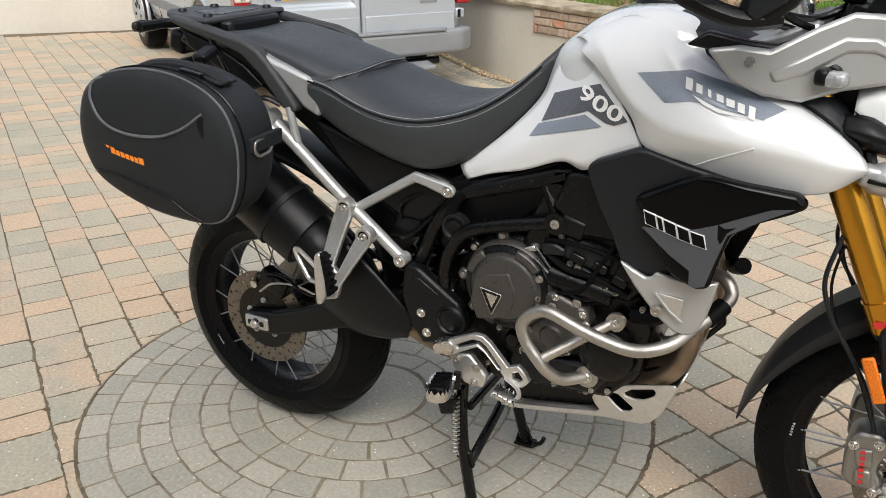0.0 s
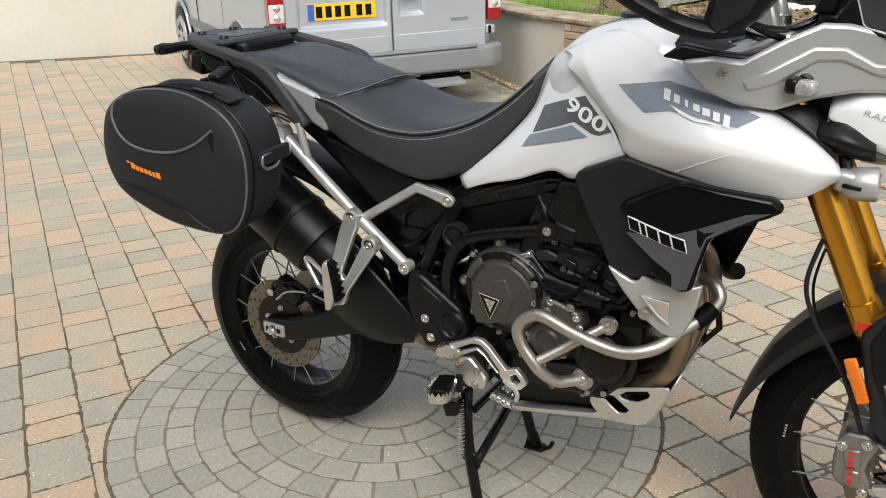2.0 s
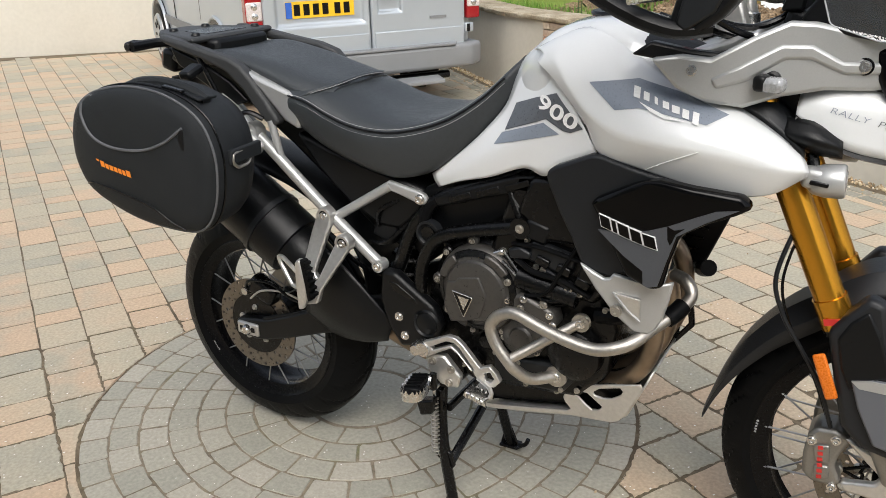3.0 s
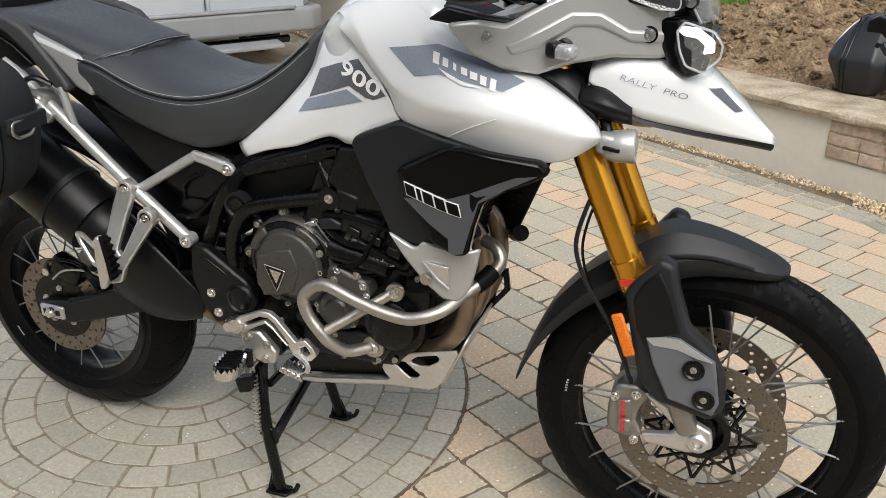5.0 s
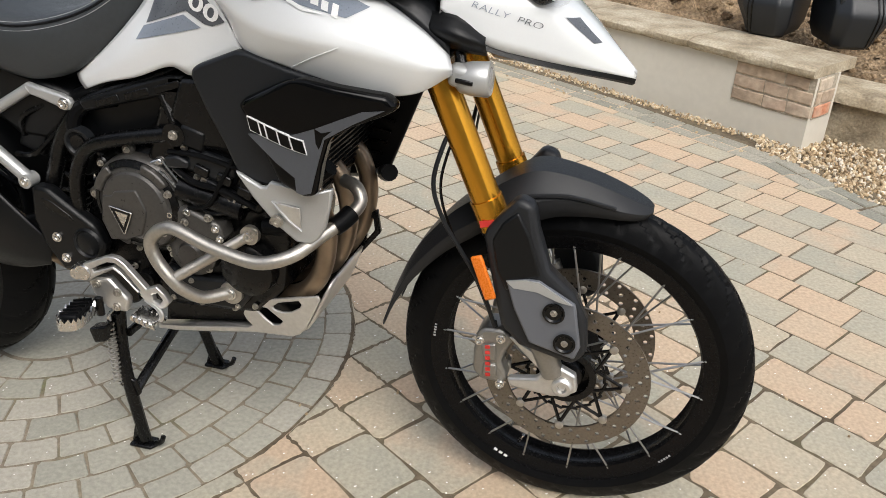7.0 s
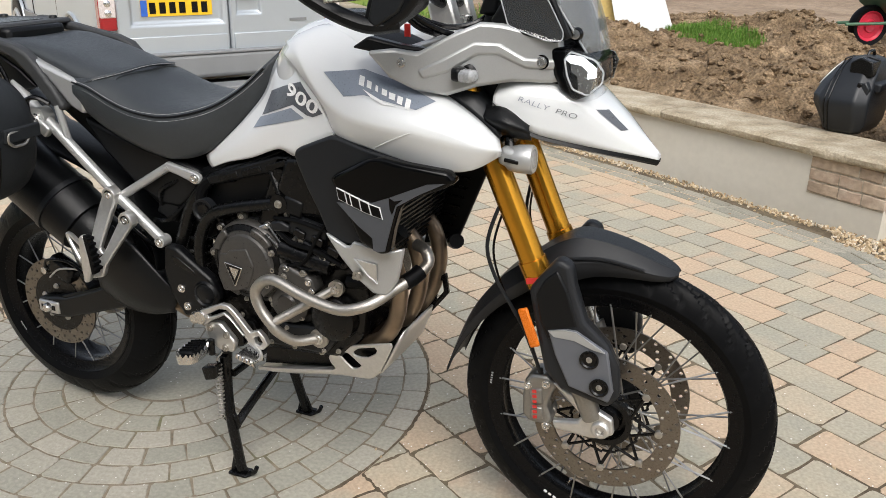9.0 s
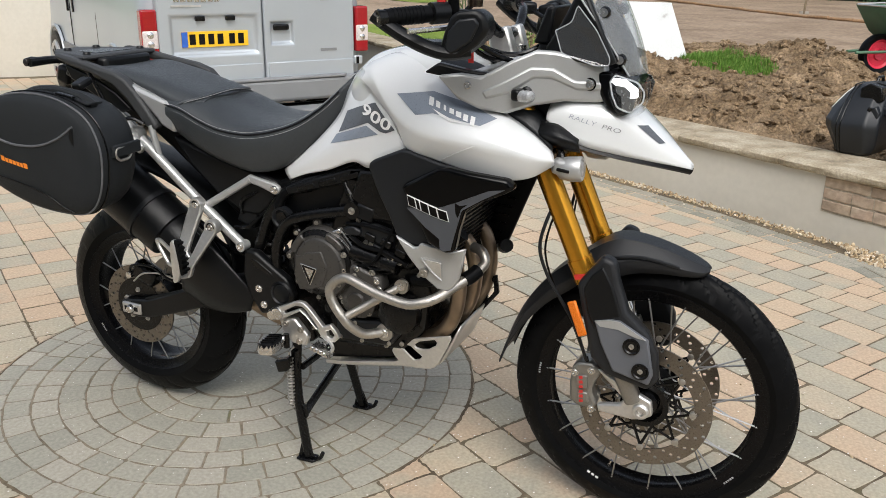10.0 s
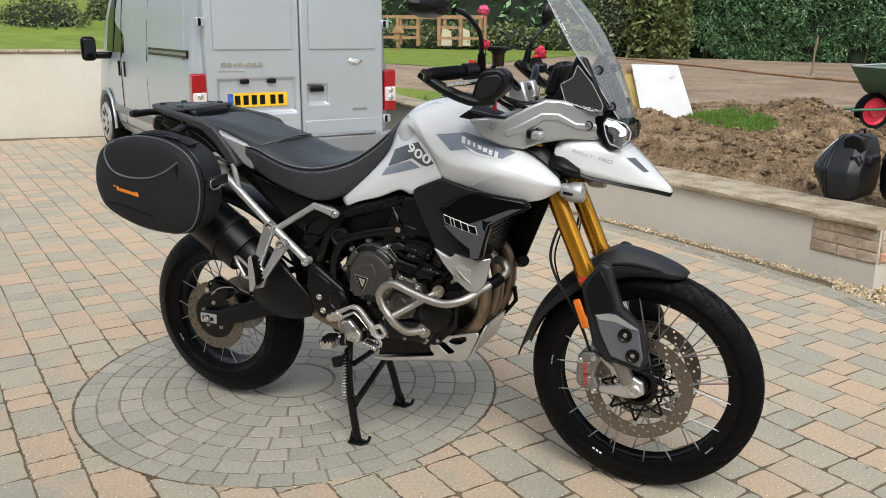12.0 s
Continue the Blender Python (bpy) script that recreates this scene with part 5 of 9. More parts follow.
for s in (1, -1):
    blade = [(-.160, 1.098), (-.137, 1.097), (-.072, 1.088), (.016, 1.071), (.070, 1.060), (.105, 1.044), (.133, 1.018), (.172, .972), (.206, .926), (.197, .912), (.165, .921), (.140, .952), (.108, .990), (.060, 1.028), (-.010, 1.052), (-.091, 1.068), (-.145, 1.082)]
    if s < 0:  # the far handle reaches further forward beside the seat
        blade = [(x + .5 * min(.10, max(0, x)), z) for x, z in blade]
    gr = B("grab_rail", prism(nb(), blade, (lambda x, z, s=s: s * -(.163 - .10 * max(0, -.02 - x))), (lambda x, z, s=s: s * -(.132 - .10 * max(0, -.02 - x)))), RACKGREY, "grey moulded grab rail", bevel=0.009, segs=3)
    part("grab_rail_web", prism(nb(), [(-.13, 1.070), (-.03, 1.04), (.05, 1.0), (.10, .96), (.06, .945), (-.02, .985), (-.11, 1.03)], s * -.140, s * -.128), BLACK, gr, "black inner web", bevel=0.004)
    part("rail_stay", tube(nb(), [(-.03, s * .15, 1.055), (.02, s * .158, .985), (.035, s * .158, .945)], .006, 8), FRAME, gr, "black stay")
for x, y in ((-.20, -.055), (-.20, .055), (-.075, -.105), (-.075, .105)):
    part("rack_bolt", lathe(nb(), [(0, .007), (.009, .006), (.012, 0)], x, y, 1.097, 14, "z"), BLACK, rack)
B("tail_fairing", prism(nb(), [(-.20, 1.03), (-.14, 1.092), (.02, 1.05), (.16, .96), (.26, .90), (.40, .83), (.50, .80), (.50, .70), (.44, .64), (.32, .74), (.18, .85), (.05, .94), (-.10, .99)], -.085, .085), BLACK, "black under-seat moulding", bevel=0.012)
B("inner_fender", grid(nb(), surface([[(x, -.10, z - .01), (x, -.06, z + .015), (x, 0, z + .02), (x, .06, z + .015), (x, .10, z - .01)] for x, z in ((.38, .47), (.375, .58), (.31, .68), (.19, .755), (.05, .80), (-.06, .83), (-.14, .90))], 4, 3)), BLACK, "black inner rear mudguard", thick=0.004, smooth=60)
tl = B("tail_lamp", box(nb(), .05, .15, .055, pose(-.215, 0, 1.025, 0, 15, 0)), BLACK, "black tail lamp unit", bevel=0.012)
part("lamp_lens", box(nb(), .012, .13, .035, pose(-.243, 0, 1.03, 0, 15, 0)), LAMPRED, tl, "red lens", bevel=0.006)
for s in (-1, 1):
    ind = B("rear_indicator", tube(nb(), spline([(-.175, s * .085, 1.075), (-.20, s * .12, 1.075), (-.205, s * .15, 1.074), (-.21, s * .185, 1.073)], 3), .011, 10, .013), BLACK, "black stalked rear indicator")
    part("indicator_lens", lathe(nb(), [(0, -.016), (.011, -.012), (.0145, 0), (.011, .012), (0, .016)], -.222, s * .165, 1.073, 14, m=Matrix.Diagonal((.8, 2.0, 1, 1))), SMOKE, ind, "smoked lens")
B("plate_hanger", grid(nb(), [[(-.19, -.09, .99), (-.19, .09, .99)], [(-.24, -.085, .90), (-.24, .085, .90)], [(-.29, -.09, .78), (-.29, .09, .78)]]), BLACK, "black number plate hanger", thick=0.006)
B("rear_reflector", box(nb(), .008, .07, .03, pose(-.27, 0, .86, 0, 20, 0)), LAMPRED, "red rear reflector")
B("side_cover", prism(nb(), [(.22, .895), (.30, .872), (.40, .842), (.50, .822), (.565, .80), (.56, .755), (.50, .70), (.44, .70), (.36, .745), (.28, .815)], -.125, .125), BLACK, "black panel under the seat", bevel=0.010)

# silver subframe tubes
for s in (-1, 1):
    sf = B("subframe_rail", tube(nb(), bent([(.464, s * .155, .619), (.326, s * .160, .731), (.205, s * .162, .836), (.127, s * .155, .895), (.02, s * .135, .962)], .05), .0135, 12), SILVER, "satin silver subframe tube")
    part("bolt", hexbolt(nb(), .461, s * .168, .620, .0075, .006, s), BRIGHT, sf)
    part("lug", lathe(nb(), [(.0145, -.014), (.0145, .014)], .461, s * .155, .620, 20), SILVER, sf)
    part("rack_bolt", hexbolt(nb(), .125, s * .170, .893, .011, .008, s), BRIGHT, sf)
    part("lug", lathe(nb(), [(.024, -.018), (.024, .016)], .125, s * .156, .893, 20), SILVER, sf)
    part("strut", tube(nb(), [(.205, s * .160, .836), (.182, s * .158, .925)], .009, 10), SILVER, sf)
    b2 = B("subframe_brace", tube(nb(), [(.335, s * .155, .712), (.350, s * .154, .720), (.487, s * .138, .806)], .0108, 12), SILVER, "satin silver subframe brace")
    part("bracket", prism(nb(), [(.466, .800), (.484, .818), (.512, .812), (.560, .803), (.576, .797), (.582, .786), (.576, .775), (.562, .772), (.548, .779), (.512, .790)], s * -.146, s * -.130), SILVER, b2, "cast silver bracket", bevel=.005, segs=3)
    part("bolt", hexbolt(nb(), .565, s * .146, .787, .0085, .007, s), BRIGHT, b2)

clamp = B("pannier_clamp", lathe(nb(), [(0, -.022), (.012, -.022), (.020, -.014), (.022, 0), (.022, .012)], .118, -.180, .880, 20), BRIGHT, "bright pannier clamp knob")
part("clamp_strap", tube(nb(), spline([(.100, -.180, .905), (.112, -.185, .935), (.140, -.180, .944), (.168, -.168, .930)], 5), .006, 8, flat=1.8), FRAME, clamp, "black strap")
part("clamp_body", box(nb(), .05, .02, .03, pose(.140, -.172, .872, 0, 38, 0)), SILVER, clamp, "silver clamp body", bevel=.006)

# passenger foot rest hangers
for s in (-1, 1):
    yo = lambda x, z, s=s: s * -(.180 + .38 * max(0, .725 - z))
    yi = lambda x, z, s=s: s * -(.163 + .38 * max(0, .725 - z))
    hg = B("passenger_peg_hanger", prism(nb(), [(.312, .728), (.330, .742), (.352, .732), (.350, .706), (.334, .640), (.326, .600), (.340, .590), (.300, .570), (.294, .625), (.302, .690)], yo, yi), ALU, "cast aluminium passenger peg hanger", bevel=0.004)
    part("arm", prism(nb(), [(.370, .668), (.386, .690), (.406, .688), (.414, .670), (.372, .600), (.352, .566), (.348, .538), (.300, .526), (.296, .570), (.322, .572), (.340, .592)], yo, yi), ALU, hg, bevel=0.004)
    for x, z in ((.331, .724), (.392, .674)):
        yy = abs(yo(x, z))
        part("eye", lathe(nb(), [(.014, s * -.002), (.014, s * .004), (.019, s * .004), (.021, 0), (.021, s * -.02)], x, s * yy, z, 20), ALU, hg)
        part("eye_shade", lathe(nb(), [(0, 0), (.0135, 0)], x, s * (yy + .0012), z, 16), GREYP, hg)
        part("bolt", hexbolt(nb(), x, s * (yy + .001), z, .0075, .005, s), BRIGHT, hg)
    part("bolt", hexbolt(nb(), .318, s * .259, .545, .006, .006, s), BRIGHT, hg)
    peg = B("passenger_peg", prism(nb(), [(.312, .640), (.318, .650), (.330, .650), (.340, .590), (.338, .560), (.324, .528), (.312, .526), (.310, .596)], s * -.276, s * -.256), ALU, "folded-up passenger foot rest", bevel=0.006)
    rub = part("rubber_pad", prism(nb(), [(.328, .652), (.338, .650), (.351, .590), (.351, .556), (.342, .552), (.338, .590)], s * -.277, s * -.255), RUBBER, peg, "black rubber pad", bevel=.003)
    for k in range(6):
        part("tooth", box(nb(), .008, .022, .007, pose(.340 + .0030 * k, s * .266, .642 - k * .0145, 0, 15, 0)), RUBBER, peg)
    B("heel_loop", tube(nb(), bent([(.300, s * .238, .560), (.262, s * .228, .558), (.226, s * .220, .604), (.220, s * .220, .622), (.232, s * .220, .622), (.300, s * .236, .588)], .012), .0055, 8), ALU, "aluminium exhaust guard loop")

# engine
eng = B("engine", prism(nb(), [(.545, .46), (.575, .60), (.62, .69), (.72, .735), (.86, .72), (.98, .66), (1.005, .56), (.99, .45), (.93, .385), (.68, .365), (.58, .40)], -.125, .125), ENGDARK, "three-cylinder engine with graphite covers", bevel=0.014)
part("cylinder_block", prism(nb(), [(.73, .70), (.765, .80), (.79, .875), (.98, .90), (1.03, .80), (1.035, .70), (.96, .62), (.84, .66)], -.150, .150), ENGDARK, eng, "black cylinder head and block", bevel=0.012)
part("head_cover", prism(nb(), [(.80, .80), (.83, .875), (.97, .885), (1.0, .81), (.97, .75), (.86, .745)], -.166, .166), ENGDARK, eng, bevel=0.010)
part("starter_motor", tube(nb(), [(.80, -.145, .655), (.81, -.145, .653), (.92, -.145, .635), (.93, -.145, .633)], .026, 18), ENGDARK, eng, "black starter motor", smooth=40)
part("throttle_box", box(nb(), .10, .03, .05, pose(.875, -.150, .712, 0, 14, 0)), GREYP, eng, "charcoal throttle housing", bevel=.010, segs=3)
part("coil_pack", box(nb(), .035, .03, .045, pose(.955, -.158, .700, 0, 14, 0)), BLACK, eng, "black ignition coil", bevel=.008)
for k, q in enumerate(([(.80, -.162, .700), (.84, -.168, .680), (.90, -.168, .672), (.96, -.160, .645)], [(.79, -.160, .73), (.86, -.170, .735), (.93, -.165, .72), (1.0, -.15, .70)], [(.82, -.16, .62), (.87, -.170, .640), (.90, -.172, .690), (.93, -.165, .745)])):
    part("engine_hose", tube(nb(), spline(q, 5), .0065 - .001 * k, 8), RUBBER, eng, "black engine hose")
cc = part("clutch_cover", lathe(nb(), [(0, -.062), (.060, -.062), (.066, -.060), (.070, -.054), (.084, -.050), (.091, -.044), (.097, -.036), (.099, -.02), (.099, 0)], .712, -.118, .612, 64), ENGINE, eng, "round graphite clutch cover", smooth=30)
part("outer_ring", lathe(nb(), [(.099, -.0), (.111, -.002), (.113, -.008), (.111, -.020), (.101, -.026), (.097, -.02)], .712, -.118, .612, 64, closed=True), ENGDARK, cc, "black outer ring")
for k in range(9):
    a = radians(20 + k * 40)
    x, z = .712 + .105 * math.cos(a), .612 + .105 * math.sin(a)
    part("boss", lathe(nb(), [(.014, 0), (.013, -.030), (.010, -.033), (0, -.033)], x, -.118, z, 16), ENGINE if k % 3 else ENGDARK, cc)
    part("bolt", hexbolt(nb(), x, -.150, z, .0048, .006), STEEL, cc)
for a0 in (35, 125, 215, 300):
    pr = []
    for a in range(0, 41, 8):
        b = radians(a0 + a)
        pr.append((.712 + .091 * math.cos(b), .612 + .091 * math.sin(b)))
    for a in range(40, -1, -8):
        b = radians(a0 + a)
        pr.append((.712 + .072 * math.cos(b), .612 + .072 * math.sin(b)))
    part("raised_segment", prism(nb(), pr, -.176, -.155), ENGINE, cc, bevel=0.004)
part("face_plate", prism(nb(), [(.648, .628), (.668, .630), (.676, .640), (.724, .650), (.742, .608), (.738, .590), (.726, .556), (.690, .540), (.655, .535), (.640, .575)], -.1835, -.175), ENGINE, cc, "raised graphite face", bevel=.003)
tri = [(.664, .610), (.712, .602), (.690, .553)]
part("badge", prism(nb(), tri, -.1865, -.183), FRAME, cc, "black triangular badge", bevel=0.002)
part("badge_rim", tube(nb(), bent([(.664, -.187, .610), (.712, -.187, .602), (.690, -.187, .553), (.664, -.187, .610)], .004), .0011, 5), BRIGHT, cc, "silver badge rim")
part("badge_bar", prism(nb(), [(.676, .602), (.703, .5975), (.6905, .570)], -.1878, -.1865), BRIGHT, cc, "silver badge emblem")
part("clutch_arm", box(nb(), .075, .016, .016, pose(.735, -.150, .690, 0, -24, 0)), BRIGHT, eng, "clutch release arm", bevel=0.005)
part("arm_spring", lathe(nb(), [(.010, -.02), (.010, .02)], .718, -.160, .672, 12, "z"), mat("brass_fitting", (.45, .36, .14), .35, .9), eng, "brass cable fitting")
part("cable", tube(nb(), spline([(.765, -.150, .700), (.80, -.152, .665), (.835, -.150, .625), (.87, -.140, .60), (.93, -.13, .63), (.95, -.12, .74)], 5), .004, 8), FRAME, eng, "black cable")
part("cable_end", tube(nb(), [(.770, -.152, .705), (.815, -.154, .652)], .0035, 8), BRIGHT, eng, "bright inner cable")
c2 = part("water_pump_cover", lathe(nb(), [(0, -.046), (.022, -.046), (.026, -.040), (.040, -.038), (.050, -.030), (.052, 0)], .812, -.120, .520, 40), ENGINE, eng, "graphite pump cover")
for k in range(6):
    a = radians(15 + k * 60)
    part("bolt", hexbolt(nb(), .812 + .046 * math.cos(a), -.148, .520 + .046 * math.sin(a), .0055, .006), STEEL, c2)
part("sprocket_cover", prism(nb(), [(.775, .612), (.815, .625), (.885, .598), (.895, .565), (.84, .555), (.78, .575)], -.168, -.12), ENGINE, eng, "graphite upper side cover", bevel=0.008)
for x, z in ((.785, .605), (.82, .615), (.878, .59), (.886, .57)):
    part("bolt", hexbolt(nb(), x, -.168, z, .006, .006), BRIGHT, eng)
for k in range(7):
    part("case_bolt", hexbolt(nb(), .66 + k * .045, -.130, .405 + .008 * math.sin(k * 2.2), .005, .006), STEEL, eng)
part("lower_cover", prism(nb(), [(.74, .475), (.80, .46), (.90, .47), (.93, .44), (.90, .40), (.74, .395)], -.145, -.12), GREYP, eng, "charcoal lower cover", bevel=.008)
for x, z in ((.752, .468), (.80, .452), (.895, .462), (.90, .412), (.82, .405), (.755, .405)):
    part("case_bolt", hexbolt(nb(), x, -.146, z, .0045, .005), STEEL, eng)
part("alternator_cover", lathe(nb(), [(0, -.04), (.04, -.04), (.055, -.03), (.06, 0)], .925, -.120, .500, 36), ENGDARK, eng, "black front cover")
part("oil_filler", lathe(nb(), [(0, -.012), (.014, -.012), (.019, -.004), (.02, 0)], .720, -.132, .480, 20), ENGDARK, eng)
for x, z, r in ((.885, .660, .011), (.935, .645, .011), (.84, .685, .009), (.965, .735, .016), (.82, .74, .009), (.99, .62, .009), (.90, .53, .008), (.955, .47, .008), (.87, .46, .008), (.66, .45, .010), (.74, .455, .012)):
    part("bolt", hexbolt(nb(), x, -.152 if z > .6 else -.128, z, r * .55, .007), STEEL, eng)
for k, (x, z) in enumerate(((.86, .705), (.905, .695), (.945, .675))):
    part("injector_plug", box(nb(), .03, .03, .02, pose(x, -.158, z, 0, 20, 0)), FRAME, eng, bevel=0.004)
part("side_box", box(nb(), .05, .03, .04, pose(.845, -.155, .765, 0, 15, 0)), BLACK, eng, "black sensor box", bevel=0.006)
part("hose", tube(nb(), spline([(.60, -.12, .69), (.57, -.135, .73), (.59, -.13, .78), (.66, -.12, .80)], 5), .014, 10), RUBBER, eng, "black breather hose")
part("hose", tube(nb(), spline([(.97, -.14, .60), (1.03, -.15, .62), (1.06, -.14, .70), (1.10, -.14, .74)], 5), .017, 10), RUBBER, eng, "black coolant hose")
part("sump", prism(nb(), [(.66, .37), (.93, .39), (.96, .43), (.70, .42)], -.10, .10), ENGDARK, eng, bevel=0.008)

# side fittings: bolts, clip, cable and hoses on the block
for x, z in [(0.899, 0.697), (0.861, 0.682), (0.915, 0.655), (0.859, 0.604), (0.952, 0.592)]:
    part("bolt", hexbolt(nb(), x, -.158, z, .0080, .008), STEEL, eng)
for x, z in [(0.785, 0.647), (0.815, 0.595), (0.866, 0.612), (0.785, 0.584), (0.771, 0.564)]:
    part("cover_bolt", hexbolt(nb(), x, -.170, z, .0060, .007), STEEL, eng)
part("clutch_cable", tube(nb(), spline([(x, -.166, z) for x, z in [(0.77, 0.691), (0.791, 0.673), (0.819, 0.65)]], 5), .0030, 8), BRIGHT, eng, "bright clutch cable end")
part("cable_sheath", tube(nb(), spline([(x, -.162, z) for x, z in [(0.818, 0.648), (0.836, 0.634), (0.863, 0.621), (0.892, 0.624), (0.914, 0.643)]], 5), .0048, 8), FRAME, eng, "black clutch cable")
part("plug_housing", prism(nb(), [(0.784, 0.721), (0.812, 0.729), (0.836, 0.719), (0.834, 0.705), (0.79, 0.701)], -.172, -.150), GREYP, eng, "charcoal plug housing", bevel=.005)
part("plug_housing", prism(nb(), [(0.867, 0.69), (0.922, 0.666), (0.915, 0.652), (0.865, 0.675)], -.168, -.150), GREYP, eng, "charcoal wiring clip", bevel=.003)
part("sight_glass", lathe(nb(), [(0, -.010), (.014, -.010), (.017, -.014), (.021, -.012), (.022, 0)], 0.688, -.130, 0.425, 24), ENGDARK, eng, "round oil sight glass")
for k, (x, z) in enumerate([(0.84, 0.699), (0.865, 0.662), (0.884, 0.636), (0.829, 0.678)]):
    part("casting_rib", box(nb(), .060, .012, .007, pose(x, -.152, z, 0, 28, 0)), ENGDARK, eng, bevel=.003)
part("dark_band", lathe(nb(), [(.079, -.0545), (.090, -.0490), (.0915, -.0460), (.080, -.0505)], .712, -.118, .612, 64, closed=True), ENGDARK, cc, "dark band round the clutch face")

# frame
for s in (-1, 1):
    B("frame_tube", tube(nb(), bent([(.556, s * .140, .545), (.562, s * .145, .640), (.605, s * .150, .712), (.690, s * .155, .740), (.811, s * .158, .768)], .07), .0150, 12), FRAME, "black steel frame tube")
    B("frame_tube", tube(nb(), bent([(.488, s * .125, .600), (.535, s * .130, .715), (.590, s * .125, .785), (.72, s * .12, .84), (.92, s * .10, .93), (1.12, s * .06, 1.03)], .08), .0165, 12), FRAME, "black steel frame tube")
    B("frame_strut", tube(nb(), [(.811, s * .150, .768), (.765, s * .135, .855)], .011, 10), FRAME)
    lug = B("frame_lug", lathe(nb(), [(.022, -.014), (.022, .014)], .811, s * .158, .768, 20), FRAME)
    part("bolt", hexbolt(nb(), .811, s * .172, .768, .007, .006, s), STEEL, lug)
    B("frame_tube", tube(nb(), bent([(.811, s * .15, .768), (.90, s * .15, .80), (.99, s * .14, .90), (1.10, s * .07, 1.0)], .08), .014, 10), FRAME, "black steel frame tube")
    tr = B("frame_cover", prism(nb(), [(.600, .798), (.70, .836), (.80, .872), (.855, .872), (.845, .835), (.80, .835), (.70, .805), (.61, .778)], s * -.150, s * -.115), BLACK, "black trim below the side panel", bevel=0.006)
    for k in range(3):
        part("trim_slot", box(nb(), .055, .004, .014, pose(.665 + k * .065, s * .1505, .807 + k * .021, 0, -20, 0)), FRAME, tr, bevel=0.003)
    pl = B("pivot_plate", prism(nb(), [(.470, .612), (.505, .612), (.535, .590), (.605, .545), (.622, .500), (.600, .455), (.555, .440), (.515, .430), (.480, .48), (.462, .54)], s * -.166, s * -.135), BLACK, "black swingarm pivot plate", bevel=0.008)
    part("slot", prism(nb(), [(.490, .590), (.510, .588), (.555, .560), (.562, .548), (.50, .568)], s * -.1672, s * -.160), FRAME, pl, bevel=0.002)
    part("disc", lathe(nb(), [(0, s * .006), (.020, s * .006), (.026, s * .002), (.030, s * .006), (.034, 0)], .585, s * .166, .505, 28), BLACK, pl)
    for x, z in ((.513, .507), (.527, .462)):
        part("bolt", hexbolt(nb(), x, s * .166, z, .008, .006, s), BRIGHT, pl)
cap = B("airbox_cap", lathe(nb(), [(0, -.012), (.020, -.012), (.024, -.018), (.029, -.018), (.031, 0)], .584, -.132, .712, 32), GREYP, "round dark cap behind the frame")
part("rim", lathe(nb(), [(.012, -.016), (.016, -.017), (.016, -.012)], .584, -.132, .712, 24), FRAME, cap)
B("airbox", prism(nb(), [(.50, .68), (.53, .79), (.62, .83), (.80, .90), (.80, .80), (.72, .74), (.60, .70), (.56, .62)], -.112, .112), BLACK, "black airbox between the frame rails", bevel=0.01)
B("shock", tube(nb(), [(.40, 0, .42), (.50, 0, .76)], .035, 16), ENGDARK, "black rear shock absorber")
spr = [(.41 + .08 * k / 70 + .0, 0.045 * math.cos(k * .6), .46 + .25 * k / 70 + 0.0) for k in range(71)]
spr = [(x - .045 * math.sin(i * .6) * .95, y, z + .045 * math.sin(i * .6) * .25) for i, (x, y, z) in enumerate(spr)]
B("shock_spring", tube(nb(), spr, .006, 6), FRAME, "black coil spring")
for k, (pa, pb, pc) in enumerate((((.42, -.13, .66), (.47, -.135, .67), (.52, -.12, .72)), ((.30, -.10, .62), (.40, -.12, .585), (.50, -.12, .575)), ((.56, -.13, .74), (.62, -.14, .70), (.64, -.13, .66)), ((.44, -.12, .70), (.45, -.13, .74), (.50, -.12, .77)))):
    B("wiring_loom", tube(nb(), spline([pa, pb, pc], 5), .006, 6), FRAME, "black wiring loom")
B("relay_box", box(nb(), .06, .03, .05, pose(.455, -.105, .69, 0, 20, 0)), BLACK, "black relay box", bevel=0.006)

# swingarm, rear caliper
for s in (-1, 1):
    sw = B("swingarm", grid(nb(), [[(x, s * (y + d), z + e) for d, e in ((-.016, -h), (.016, -h), (.018, 0), (.016, h), (-.016, h), (-.018, 0))] for x, y, z, h in ((-.045, .098, .335, .020), (.02, .100, .337, .030), (.06, .100, .343, .030), (.14, .104, .372, .032), (.26, .108, .420, .036), (.38, .112, .462, .044), (.50, .115, .500, .050))], True, True), BLACK, "black cast swingarm leg", bevel=0.006)
    ad = part("chain_adjuster", box(nb(), .072, .012, .036, pose(.0, s * .118, .337)), ALU, sw, "aluminium chain adjuster block", bevel=0.005)
    part("adjuster_slot", box(nb(), .05, .003, .014, pose(.0, s * .1245, .337)), FRAME, sw, bevel=0.002)
    part("axle_nut", lathe(nb(), [(0, s * .018), (.010, s * .018), (.014, s * .012), (.015, 0)], .0, s * .118, .337, 18), BRIGHT, sw, "bright axle end")
    part("upper_rib", tube(nb(), [(.05, s * .108, .372), (.20, s * .112, .425)], .006, 8), BLACK, sw)
rc = B("rear_caliper", box(nb(), .085, .045, .055, pose(.055, -.098, .455, 0, 25, 0)), FRAME, "black rear brake caliper", bevel=0.012)
part("hose_joint", lathe(nb(), [(0, -.022), (.010, -.02), (.012, 0)], .005, -.105, .448, 16), BRIGHT, rc, "bright joint")
